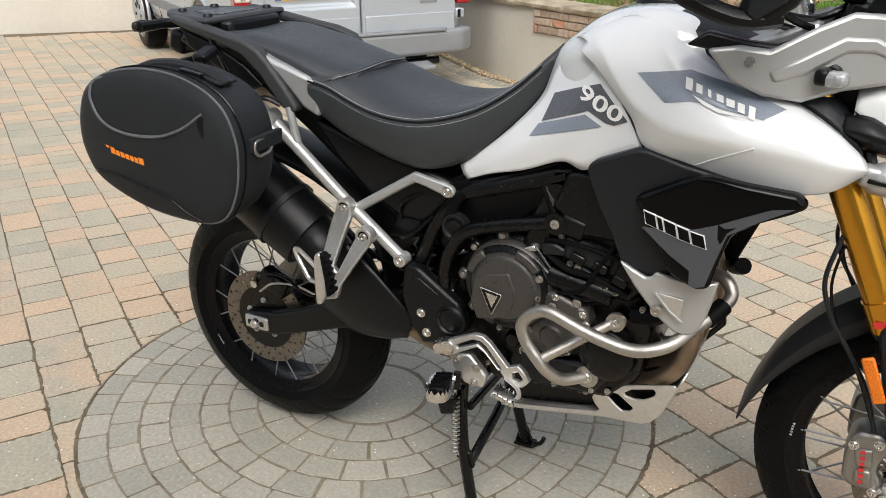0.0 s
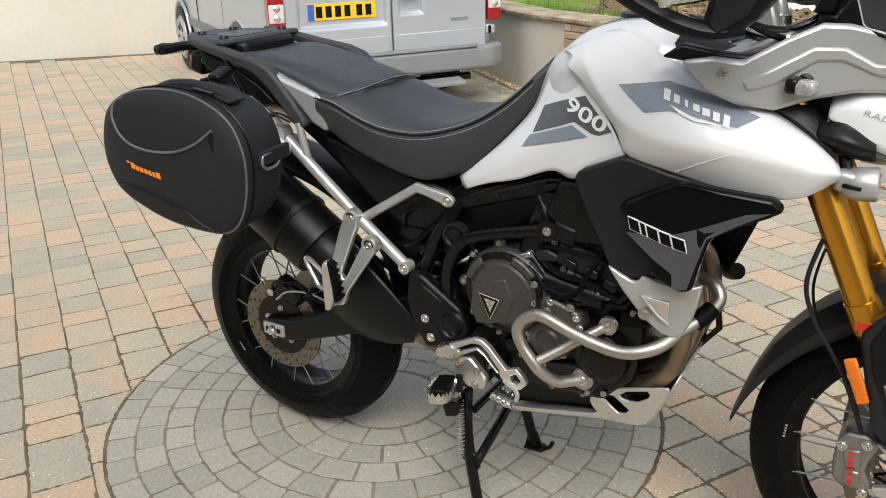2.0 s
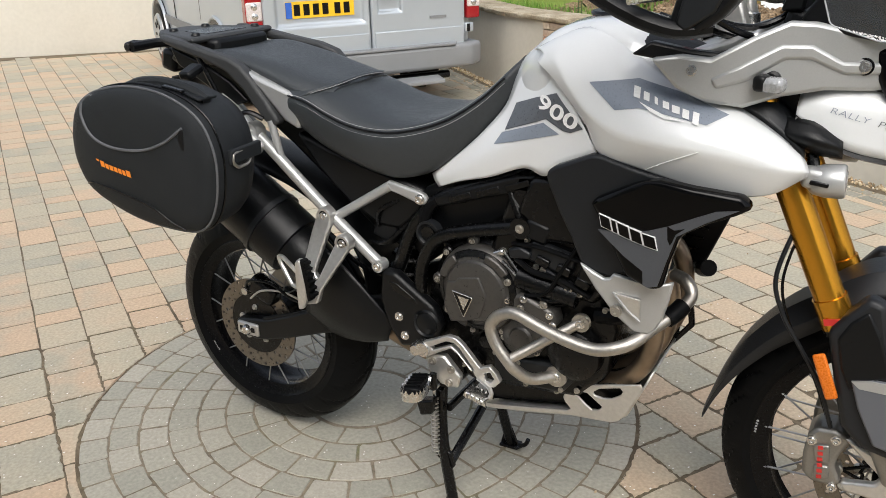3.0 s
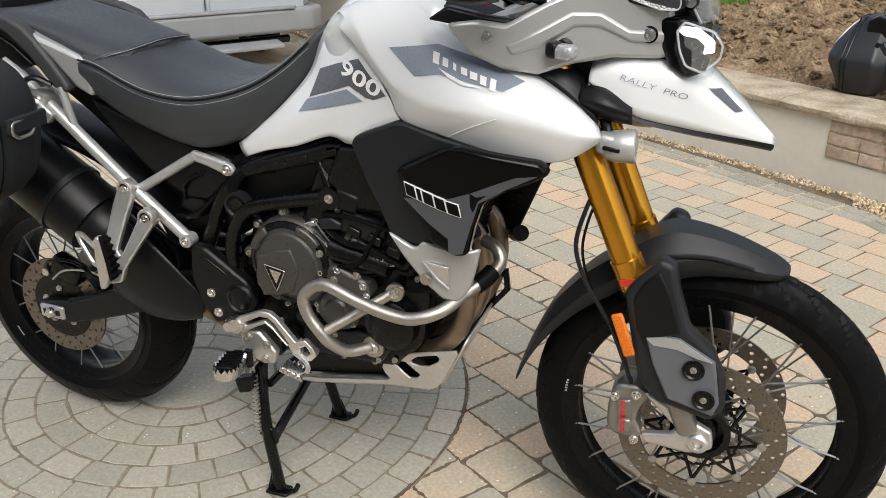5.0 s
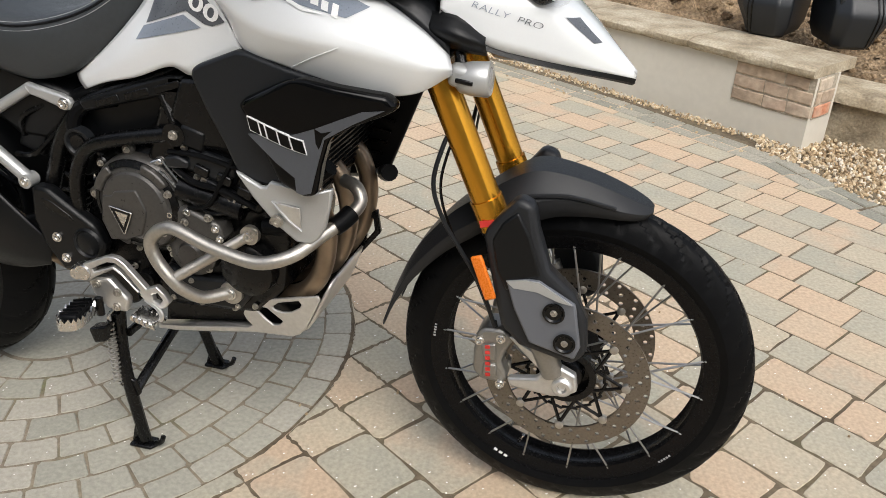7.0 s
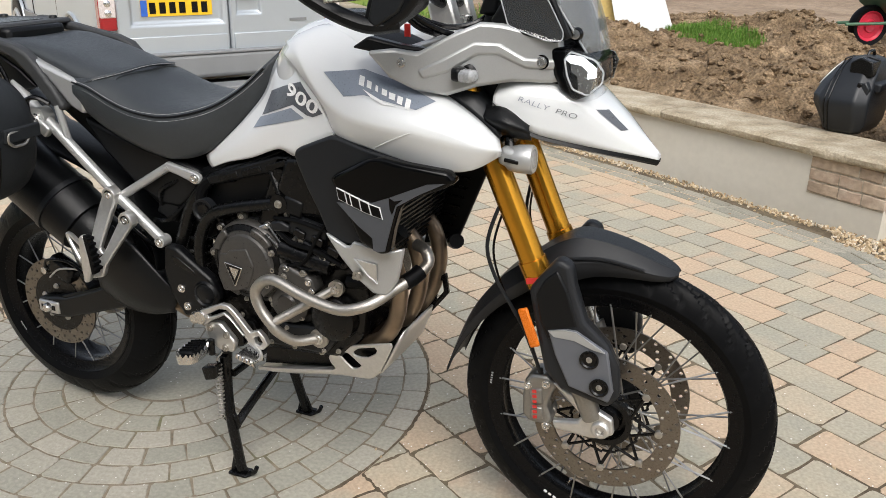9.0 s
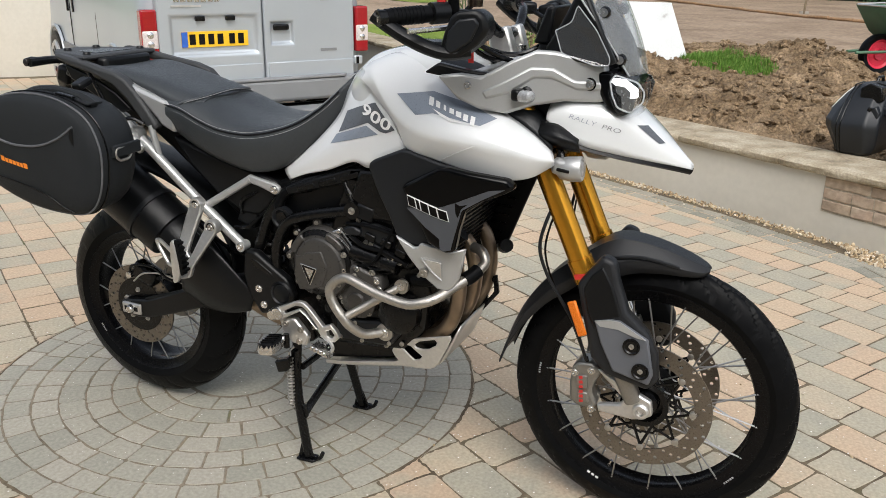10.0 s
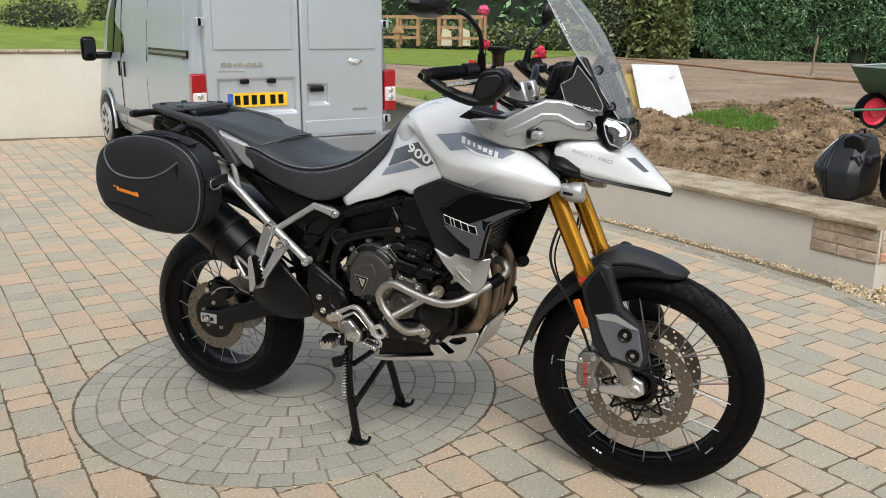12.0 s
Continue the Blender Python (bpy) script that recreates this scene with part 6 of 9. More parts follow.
B("rear_brake_hose", tube(nb(), spline([(.005, -.118, .45), (.03, -.13, .485), (.10, -.125, .49), (.18, -.12, .455), (.30, -.12, .49)], 6), .004, 8), FRAME, "black rear brake hose")
B("speed_sensor_wire", tube(nb(), spline([(.02, -.12, .43), (.07, -.128, .465), (.14, -.12, .47), (.22, -.12, .45)], 5), .0028, 6), ALU, "grey sensor wire")
B("chain_guard", prism(nb(), [(.05, .45), (.20, .50), (.42, .56), (.42, .54), (.20, .475), (.06, .43)], .085, .105), BLACK, "black chain guard")
B("rear_sprocket", lathe(nb(), [(.03, -.003), (.105, -.003), (.105, .003), (.03, .003)], 0, .085, .337, 48, closed=True), STEEL, "steel rear sprocket")

# exhaust
for y in (-.115, 0, .115):
    B("header_pipe", tube(nb(), bent([(1.0, y, .705), (1.058, y, .680), (1.085, y, .600), (1.070, y * .95, .500), (1.01, y * .7, .425), (.88, y * .3, .385)], .07), .0195, 14), HEADER, "heat-tinted exhaust header pipe")
B("collector", tube(nb(), bent([(.90, 0, .385), (.74, -.03, .372), (.60, -.08, .378), (.50, -.105, .415), (.40, -.125, .480), (.27, -.132, .57)], .06), .026, 16), HEADER, "heat-tinted exhaust collector")
mx = lambda t: Vector((.270 - .400 * t, -.132 - .004 * t, .570 + .262 * t))
muf = B("silencer", tube(nb(), [mx(t) for t in (0, .02, .10, .17, .18)], .052, 28, .070), BLACK, "black painted exhaust silencer", smooth=50)
part("can", tube(nb(), [mx(t) for t in (.17, .19, .34, .345)], .078, 28, .082), BLACK, muf, "round black silencer collar")
part("can", tube(nb(), [mx(t) for t in (.345, .36, .70, .95, .97)], .085, 28, .080), BLACK, muf, "round black silencer body")
part("band", tube(nb(), [mx(t) for t in (.335, .365)], .0865, 28), GREYP, muf, "dark band round the silencer")
part("end_cap", tube(nb(), [mx(t) for t in (.97, 1.0)], .06, 24, .05), GREYP, muf)
B("exhaust_shield", grid(nb(), surface([[(.232, -.150, .448), (.248, -.172, .515), (.264, -.176, .580), (.312, -.166, .640)], [(.315, -.152, .410), (.330, -.174, .470), (.352, -.178, .540), (.386, -.168, .588)], [(.40, -.152, .408), (.410, -.168, .445), (.428, -.172, .492), (.450, -.164, .526)], [(.468, -.148, .425), (.474, -.154, .440), (.482, -.155, .458), (.490, -.150, .474)]], 5, 5)), BLACK, "black exhaust heat shield", smooth=60, thick=0.005)

# foot controls
pedal = B("brake_pedal", plate(nb(), [(.588, .462), (.600, .484), (.640, .503), (.664, .514), (.684, .513), (.700, .502), (.742, .456), (.764, .466), (.780, .452), (.790, .434), (.776, .418), (.750, .416), (.735, .430), (.690, .475), (.672, .486), (.640, .468), (.612, .448)], [[(.622, .478), (.660, .500), (.680, .501), (.694, .491), (.728, .449), (.722, .446), (.688, .482), (.672, .493), (.640, .478), (.626, .471)], [(.752, .446), (.766, .452), (.776, .438), (.768, .428), (.754, .430)]], -.214, -.199), ALU, "forged aluminium brake pedal", bevel=.0025)
part("pivot_eye", lathe(nb(), [(.006, -.010), (.016, -.010), (.018, -.006), (.018, .012)], .602, -.208, .467, 20), BRIGHT, pedal)
part("pedal_tip", box(nb(), .05, .035, .012, pose(.742, -.225, .397, 0, 18, 0)), BRIGHT, pedal, "toothed steel pedal tip", bevel=0.003)
for k in range(5):
    for s in (-1, 1):
        part("tooth", prism(nb(), [(.718 + k * .011, .400 - k * .0028), (.728 + k * .011, .397 - k * .0028), (.723 + k * .011, .412 - k * .0028)], -.225 + s * .018 - .002, -.225 + s * .018 + .002), BRIGHT, pedal)
part("tip_frame", tube(nb(), bent([(.735, -.21, .43), (.765, -.212, .415), (.772, -.214, .395), (.75, -.214, .385)], .01), .005, 8), ALU, pedal)
part("pivot", lathe(nb(), [(.0, -.012), (.012, -.012), (.016, -.004), (.016, .02)], .578, -.198, .456, 20), BRIGHT, pedal)
for s in (-1, 1):
    hb = B("rider_peg_bracket", prism(nb(), [(.600, .452), (.650, .458), (.690, .415), (.682, .385), (.640, .385), (.610, .415)], s * -.205, s * -.185), ALU, "cast aluminium peg bracket", bevel=0.005)
    for x, z in ((.622, .440), (.668, .430), (.662, .395)):
        part("bolt", hexbolt(nb(), x, s * .205, z, .007, .006, s), STEEL, hb)
    pm = pose(.612, s * .262, .404, s * 8, 0, s * -16)
    rim = []
    for k in range(40):
        a = 2 * math.pi * k / 40
        x_, y_ = math.copysign(abs(math.cos(a)) ** .7, math.cos(a)) * .026, math.copysign(abs(math.sin(a)) ** .7, math.sin(a)) * .055
        rim.append((x_, y_, .010 if k % 2 else .001))
    bm = nb()
    grid(bm, [[(x, y, -.016) for x, y, z in rim], [(x * 1.06, y * 1.04, z) for x, y, z in rim], [(x * .86, y * .92, z - .002) for x, y, z in rim], [(x * .80, y * .88, -.010) for x, y, z in rim]], True, True)
    pg = part("rider_peg", bm, BRIGHT, bike, "toothed steel rider foot rest", place=pm, smooth=0)
    part("rubber_pad", box(nb(), .036, .086, .016, pose(0, 0, .004)), RUBBER, pg, "black rubber pad", bevel=0.005, place=pm)
    for k in range(5):
        part("pad_rib", box(nb(), .034, .006, .005, pose(0, -.032 + k * .016, .013, 0, 0, 18)), RUBBER, pg, place=pm)
    part("peg_tip", rod(nb(), (.0, s * -.045, -.016), (-.004, s * -.052, -.040), .004), BRIGHT, pg, "feeler bolt", place=pm)
    part("peg_spring", lathe(nb(), [(.008, -.02), (.008, .02)], .625, s * .21, .392, 12, "z"), FRAME, pg)

# centre stand
st = B("centre_stand", tube(nb(), bent([(.592, -.110, .350), (.595, -.128, .24), (.612, -.146, .16), (.645, -.158, .012)], .05), .0135, 10), FRAME, "black steel centre stand")
part("leg", tube(nb(), bent([(.592, .105, .350), (.595, .120, .24), (.612, .146, .16), (.643, .163, .012)], .05), .0135, 10), FRAME, st)
part("cross_bar", tube(nb(), [(.622, -.145, .125), (.628, -.110, .150), (.632, -.02, .190), (.625, .08, .215), (.598, .124, .235)], .0115, 10), FRAME, st)
part("cross_bar", tube(nb(), [(.612, -.12, .27), (.612, .12, .27)], .010, 10), FRAME, st)
part("stand_gusset", prism(nb(), [(.606, .175), (.630, .165), (.640, .130), (.624, .110)], -.150, -.138), FRAME, st, bevel=.003)
part("stand_plate", prism(nb(), [(.586, .325), (.604, .325), (.606, .250), (.590, .250)], -.140, -.120), FRAME, st, "flat upper leg", bevel=.004)
for y in (-.160, .165):
    part("foot", slab(nb(), [(.616, y - .020), (.668, y - .018), (.678, y), (.668, y + .020), (.616, y + .018)], .002, .010), FRAME, st, bevel=0.003)
    part("foot_curl", tube(nb(), bent([(.668, y, .008), (.686, y, .014), (.694, y, .034)], .012), .006, 8), FRAME, st)
    part("foot_gusset", prism(nb(), [(.615, .008), (.665, .008), (.645, .055), (.628, .06)], y - .004, y + .004), FRAME, st)
part("lever", tube(nb(), bent([(.60, .12, .24), (.55, .17, .26), (.52, .19, .27)], .03), .008, 8), FRAME, st)
coil = [(.590 + .0095 * math.cos(k * .9) + .004 * k / 95, -.150 + .0095 * math.sin(k * .9) - .004 * k / 95, .305 - .145 * k / 95) for k in range(96)]
B("stand_spring", tube(nb(), coil, .0021, 6), STEEL, "steel stand return spring")
B("spring_hook", tube(nb(), bent([(.60, -.14, .34), (.588, -.150, .325), (.590, -.150, .30)], .01), .003, 6), BRIGHT)
B("spring_hook", tube(nb(), bent([(.594, -.154, .162), (.597, -.150, .145), (.614, -.142, .14)], .01), .003, 6), BRIGHT)
B("side_stand_block", prism(nb(), [(.555, .30), (.60, .315), (.595, .275), (.565, .265)], -.175, -.145), FRAME, "black stand stop", bevel=0.005)
B("linkage", prism(nb(), [(.46, .40), (.58, .43), (.60, .35), (.50, .34)], -.06, .06), ENGDARK, "black suspension linkage", bevel=0.01)
B("footwell_block", prism(nb(), [(.56, .44), (.66, .46), (.66, .36), (.58, .36)], -.14, .14), ENGDARK, "black frame lower casting", bevel=0.01)

# skid plate, lower guards and crash bars
SKL = [(.690, .302, .116), (.790, .316, .117), (.916, .342, .117), (1.002, .350, .116), (1.033, .373, .114), (1.064, .446, .096), (1.074, .471, .084)]
sk = B("skid_plate", grid(nb(), [[(x, y * w, z) for y in (-1, -.5, 0, .5, 1)] for x, z, w in SKL]), ALU, "brushed aluminium skid plate", smooth=40, thick=0.005)
part("front_ear", plate(nb(), [(1.030, .400), (1.066, .440), (1.112, .500), (1.104, .552), (1.080, .540), (1.060, .480)], [[(1.078, .475), (1.098, .503), (1.094, .532), (1.084, .524)]], .100, .112), FRAME, sk, "black upright ear", bevel=.003)
SIDE_GUARD = [(.690, .300), (.735, .304), (.916, .340), (1.002, .348), (1.020, .356), (1.033, .372), (1.050, .408), (1.066, .446), (1.062, .455), (1.004, .440), (.960, .428), (.930, .412), (.900, .392), (.896, .380), (.902, .368), (.914, .356), (.906, .350), (.741, .317), (.690, .310)]
SLOTS = [[(.922, .398), (.930, .404), (.950, .404), (.984, .380), (.978, .372), (.962, .367), (.948, .376)], [(.962, .410), (.976, .422), (1.020, .435), (1.026, .428), (1.022, .419), (1.003, .406), (.984, .402), (.966, .404)]]
for s in (-1, 1):
    part("side_plate", plate(nb(), SIDE_GUARD, SLOTS, s * -.122, s * -.116), ALU, sk, bevel=0.002)
part("inner_liner", prism(nb(), [(.70, .312), (.89, .350), (.96, .358), (1.0, .364), (1.026, .388), (1.056, .448), (1.0, .43), (.92, .392), (.71, .385)], -.100, .100), ENGDARK, sk, "dark inside of the skid plate")
for s in (-1, 1):
    gy = lambda x, z, s=s, d=0.0: s * -(.214 - d - .55 * max(0, x - 1.078) - .10 * max(0, .70 - z))
    lg = B("lower_side_guard", prism(nb(), [(.952, .737), (.978, .725), (1.002, .714), (1.012, .716), (1.019, .727), (1.078, .716), (1.094, .712), (1.125, .720), (1.119, .680), (1.111, .644), (1.100, .622), (1.088, .611), (1.061, .613), (1.026, .641), (.985, .690)], gy, lambda x, z: gy(x, z, d=.012)), SILVER, "satin silver lower radiator guard", bevel=0.004)
    part("pressed_recess", prism(nb(), [(1.021, .689), (1.073, .684), (1.072, .640), (1.052, .655)], lambda x, z: gy(x, z, d=-.0006), lambda x, z: gy(x, z, d=.004)), ALU, lg, "pressed triangular recess", bevel=0.001)
    part("rib", tube(nb(), [(x, gy(x, z, d=-.001), z) for x, z in ((1.021, .690), (1.052, .655), (1.074, .639))], .0028, 6), SILVER, lg)
    part("bolt", hexbolt(nb(), 1.028, s * .210, .652, .009, .006, s), STEEL, lg)
    bar_line = [(1.093, .055, .680), (1.123, .070, .676), (1.137, .086, .652), (1.118, .125, .630), (1.091, .165, .612), (1.064, .210, .594), (1.030, .230, .581), (.995, .236, .575), (.950, .238, .581), (.894, .236, .594), (.835, .232, .612), (.806, .230, .606), (.784, .228, .588), (.775, .228, .566), (.786, .228, .534), (.813, .228, .500), (.828, .218, .476), (.852, .190, .448), (.887, .150, .444)]
    cb = B("crash_bar", tube(nb(), spline([(x, s * y, z) for x, y, z in (bar_line[3:] if s > 0 else bar_line)], 5), .0128, 14), STEEL, "brushed stainless crash bar")
    part("brace", tube(nb(), [(.813, s * .226, .500), (.938, s * .150, .580)], .0110, 12), STEEL, cb)
    part("sleeve", tube(nb(), spline([(1.128, s * .106, .640), (1.118, s * .125, .630), (1.107, s * .142, .623)], 4), .0180, 14), RUBBER, cb, "black rubber sleeve")
    part("flange", lathe(nb(), [(.024, -.006), (.024, .006)], .890, s * .147, .444, 20), STEEL, cb)
    part("bolt", hexbolt(nb(), .890, s * .155, .444, .010, .008, s), BRIGHT, cb)
    part("flange", lathe(nb(), [(.019, -.006), (.019, .006)], .940, s * .150, .581, 20), STEEL, cb)
    part("bolt", hexbolt(nb(), .940, s * .157, .581, .008, .008, s), BRIGHT, cb)

# radiator shrouds
def shroud_y(x, z):
    return -(.214 + .030 * max(0, min(1, (x - .95) / .12)) - .025 * max(0, (x - 1.14) / .11))


for s in (-1, 1):
    sh = B("radiator_shroud", prism(nb(), [(.968, .858), (.984, .872), (1.050, .908), (1.075, .918), (1.100, .923), (1.154, .916), (1.210, .909), (1.232, .907), (1.251, .887), (1.225, .872), (1.178, .852), (1.141, .829), (1.127, .780), (1.117, .726), (1.095, .720), (1.047, .738), (1.008, .800), (.980, .845)], (lambda x, z, s=s: s * shroud_y(x, z)), (lambda x, z, s=s: s * (shroud_y(x, z) + .035))), GLOSS, "gloss black radiator shroud", bevel=0.010, segs=3)
    shin = B("shroud_inner", prism(nb(), [(.876, .893), (.880, .906), (.893, .914), (.962, .944), (.982, .944), (1.050, .926), (1.122, .914), (1.205, .899), (1.235, .885), (1.190, .860), (1.080, .800), (1.060, .735), (1.030, .722), (1.010, .712), (.984, .716), (.955, .728), (.948, .738), (.930, .780), (.905, .825), (.884, .872)], s * -.203, s * -.17), GREYP, "charcoal inner radiator shroud", bevel=0.008, segs=3)
    if s == 1:
        shr = sh
    def flat(x, z, lift, s=s):
        return s * (-(-shroud_y(x, z)) - lift)
    part("grey_graphic", prism(nb(), [(.990, .813), (1.067, .826), (1.086, .832), (1.128, .850), (1.195, .880), (1.230, .884), (1.180, .858), (1.136, .830), (1.122, .780), (1.110, .732), (1.094, .727), (1.084, .730), (1.082, .756), (1.045, .776)], (lambda x, z: flat(x, z, .0012)), (lambda x, z: flat(x, z, -.004))), DGREY, sh, "dark grey shroud graphic")
    if s == 1:
        u = .992
        for k, wide in enumerate((.020, .0085, .0205, .0195, .0215)):
            c = .834 - (u - .992) * .20
            for grow, m, lf in ((.0016, DECALW, .0030), (0.0, GLOSS, .0040)):
                q = c - wide * .20
                pr = [(u - grow, c + .010 + grow), (u + wide + grow, q + .010 + grow), (u + wide + .006 + grow, q - .011 - grow), (u + .006 - grow, c - .011 - grow)]
                part("lettering_bar", prism(nb(), pr, (lambda x, z, lf=lf: flat(x, z, lf)), (lambda x, z: flat(x, z, -.002))), m, sh, "white-edged lettering bar")
            u += wide + .0042
rad = B("radiator", box(nb(), .040, .34, .24, pose(1.058, 0, .765, 0, 14, 0)), ENGDARK, "black radiator", bevel=0.004)
for k in range(16):
    part("fin", box(nb(), .004, .32, .003, pose(1.080 + (k - 8) * .0033, 0, .765 + (k - 8) * .0130, 0, 14, 0)), BLACK, rad)
side_cowl = B("radiator_cowl", prism(nb(), [(1.010, .592), (1.100, .607), (1.176, .806), (1.200, .880), (1.100, .900), (1.030, .750)], .176, .190), BLACK, "black slatted radiator cowl", bevel=0.004)
for k in range(9):
    part("slat", box(nb(), .055, .006, .006, pose(1.052 + k * .0090, .173, .630 + k * .025, 0, 4, 0)), FRAME, side_cowl)

# fork, triple clamps, front mudguard
AX = Vector((-.4158, 0, .9095)).normalized()
for s in (-1, 1):
    base = Vector((1.400, s * .103, .662))
    at = lambda d, base=base: base + AX * d
    fk = B("fork_tube", tube(nb(), [at(0), at(.004), at(.50)], .0268, 28), GOLD, "gold anodised upside-down fork tube", smooth=50)
    part("clamp_ring", tube(nb(), [at(-.002), at(.002), at(.050), at(.054)], .0300, 28), GOLD, fk)
    part("seal_ring", tube(nb(), [at(-.012), at(-.002)], .0295, 28), FRAME, fk, "black dust seal")
    part("red_mark", box(nb(), .034, .002, .012, Matrix.Translation(at(.016) + Vector((0, -.0305, 0))) @ pose(0, 0, 0, 0, -14, 0)), RED, fk, "red maker's mark")
    part("stanchion", tube(nb(), [at(-.30), at(0)], .0205, 20), BRIGHT, fk, "bright fork stanchion")
    part("fork_foot", tube(nb(), [at(-.32), at(-.315), at(-.23), at(-.18)], .020, 20, .026), CALIPER, fk, "cast aluminium fork foot")
    part("axle_clamp", lathe(nb(), [(.009, -.006), (.010, -.017), (.016, -.017), (.020, -.013), (.021, .02), (.009, .02)], 1.553, s * .103, .352, 28), ALU, fk, "aluminium axle clamp")
    part("axle_end", lathe(nb(), [(.004, -.006), (.008, -.010), (.009, -.010), (.010, -.006)], 1.553, s * .103, .352, 6), STEEL, fk)
    gd = B("fork_guard", prism(nb(), [(1.386, .662), (1.400, .600), (1.430, .485), (1.468, .448), (1.568, .424), (1.590, .452), (1.582, .520), (1.556, .568), (1.508, .610), (1.482, .680), (1.470, .728), (1.440, .738), (1.412, .700)], (lambda x, z, s=s: s * -(.149 - .10 * max(0, x - 1.52))), s * -.108), MUDG, "charcoal plastic fork guard", bevel=0.012, segs=3)
    part("guard_ridge", prism(nb(), [(1.404, .655), (1.416, .600), (1.436, .560), (1.470, .590), (1.494, .600), (1.470, .670), (1.445, .715), (1.420, .690)], s * -.1535, s * -.145), BLACK, gd, bevel=.006)
    pl = part("guard_plate", prism(nb(), [(1.435, .583), (1.468, .592), (1.494, .592), (1.560, .556), (1.578, .470), (1.570, .443), (1.486, .465), (1.453, .530)], (lambda x, z, s=s: s * -(.157 - .12 * max(0, x - 1.53))), (lambda x, z, s=s: s * -(.146 - .12 * max(0, x - 1.53)))), SLATE, gd, "slate grey guard plate", bevel=0.004)
    part("bright_edge", prism(nb(), [(1.436, .583), (1.468, .591), (1.494, .591), (1.555, .557), (1.530, .560), (1.492, .572), (1.450, .572)], s * -.1582, s * -.150), SILVER, pl, "bright bevelled edge")
    for x, z in ((1.525, .536), (1.550, .478)):
        part("bolt_cup", lathe(nb(), [(.020, 0), (.020, s * .003), (.017, s * .0035), (.014, s * .0005), (0, s * .0005)], x, s * .157, z, 20), FRAME, pl)
        part("bolt", hexbolt(nb(), x, s * .157, z, .0048, .005, s), STEEL, pl)
    rf = B("side_reflector", box(nb(), .022, .010, .088, pose(1.394, s * .152, .579, 0, -22, 0)), AMBER, "amber side reflector", bevel=0.004)
    # caliper
    br = B("caliper_bracket", prism(nb(), [(1.440, .440), (1.454, .440), (1.520, .405), (1.576, .380), (1.582, .345), (1.560, .330), (1.535, .324), (1.453, .328), (1.446, .346), (1.502, .358), (1.512, .374), (1.462, .418)], s * -.112, s * -.092), ALU, "cast aluminium caliper bracket", bevel=0.006)
    cl = B("front_caliper", prism(nb(), [(1.380, .430), (1.392, .448), (1.430, .452), (1.455, .438), (1.438, .40), (1.432, .375), (1.447, .345), (1.44, .328), (1.395, .330), (1.378, .345), (1.376, .39)], s * -.110, s * -.045), CALIPER, "grey radial brake caliper", bevel=0.008)
    part("piston_boss", prism(nb(), [(1.390, .412), (1.420, .420), (1.424, .382), (1.398, .378)], s * -.1155, s * -.10), CALIPER, cl, bevel=0.004)
    part("piston_boss", prism(nb(), [(1.398, .372), (1.424, .374), (1.428, .345), (1.398, .342)], s * -.1155, s * -.10), CALIPER, cl, bevel=0.004)
    for k in range(6):
        part("red_bar", box(nb(), .009, .0015, .0070, pose(1.405 + .001 * k, s * .1165, .412 - k * .0125, 0, -12, 0)), RED, cl, "red lettering bar")
    for x, z in ((1.428, .432), (1.434, .330), (1.388, .42)):
        part("bolt", hexbolt(nb(), x, s * .110, z, .007, .008, s), BRIGHT, cl)
    part("bleed_nipple", rod(nb(), (1.418, s * .1, .436), (1.412, s * .1, .462), .004), FRAME, cl)
    hose = [(1.320, s * .085, .86), (1.300, s * .120, .80), (1.290, s * .135, .735), (1.310, s * .138, .675), (1.345, s * .138, .62), (1.385, s * .130, .55), (1.415, s * .116, .46)]
    B("brake_hose", tube(nb(), spline(hose, 6), .0042, 8), GREYP, "dark brake hose looping to the caliper")
    B("sensor_cable", tube(nb(), spline([(1.325, s * .085, .85), (1.306, s * .115, .78), (1.302, s * .128, .72), (1.325, s * .13, .65), (1.37, s * .128, .57), (1.41, s * .115, .47)], 6), .0026, 6), FRAME, "thin black sensor cable")

lower = B("triple_clamp_lower", prism(nb(), [(1.185, .93), (1.30, .955), (1.295, .915), (1.20, .885)], -.145, .145), FRAME, "black lower triple clamp", bevel=0.01)
upper = B("triple_clamp_upper", prism(nb(), [(1.075, 1.115), (1.215, 1.165), (1.22, 1.14), (1.085, 1.09)], -.14, .14), ALU, "silver upper triple clamp", bevel=0.008)
mg_rows = [[(x, -w, z - d), (x, -w * .98, z - d * .55), (x, -w * .80, z - d * .30), (x, -w * .52, z - d * .02), (x, 0, z), (x, w * .52, z - d * .02), (x, w * .80, z - d * .30), (x, w * .98, z - d * .55), (x, w, z - d)] for x, z, w, d in ((1.176, .400, .060, .022), (1.198, .472, .064, .040), (1.236, .557, .068, .060), (1.296, .636, .070, .068), (1.352, .684, .074, .070), (1.405, .726, .078, .070), (1.45, .750, .078, .088), (1.50, .750, .070, .070), (1.56, .738, .062, .052), (1.615, .720, .054, .035), (1.650, .706, .036, .022), (1.664, .698, .015, .008))]
mg = B("front_mudguard", grid(nb(), surface(mg_rows, 4, 1)), MUDG, "satin charcoal front mudguard", smooth=24, thick=0.004)
for s in (-1, 1):
    part("side_crease", tube(nb(), spline([(1.45, s * .077, .715), (1.52, s * .070, .722), (1.60, s * .056, .706)], 5), .004, 6), MUDG, mg)

# headlamp, cowl, beak, screen
def cowl_y(x):
    return -.206 + (x - 1.127) * .391


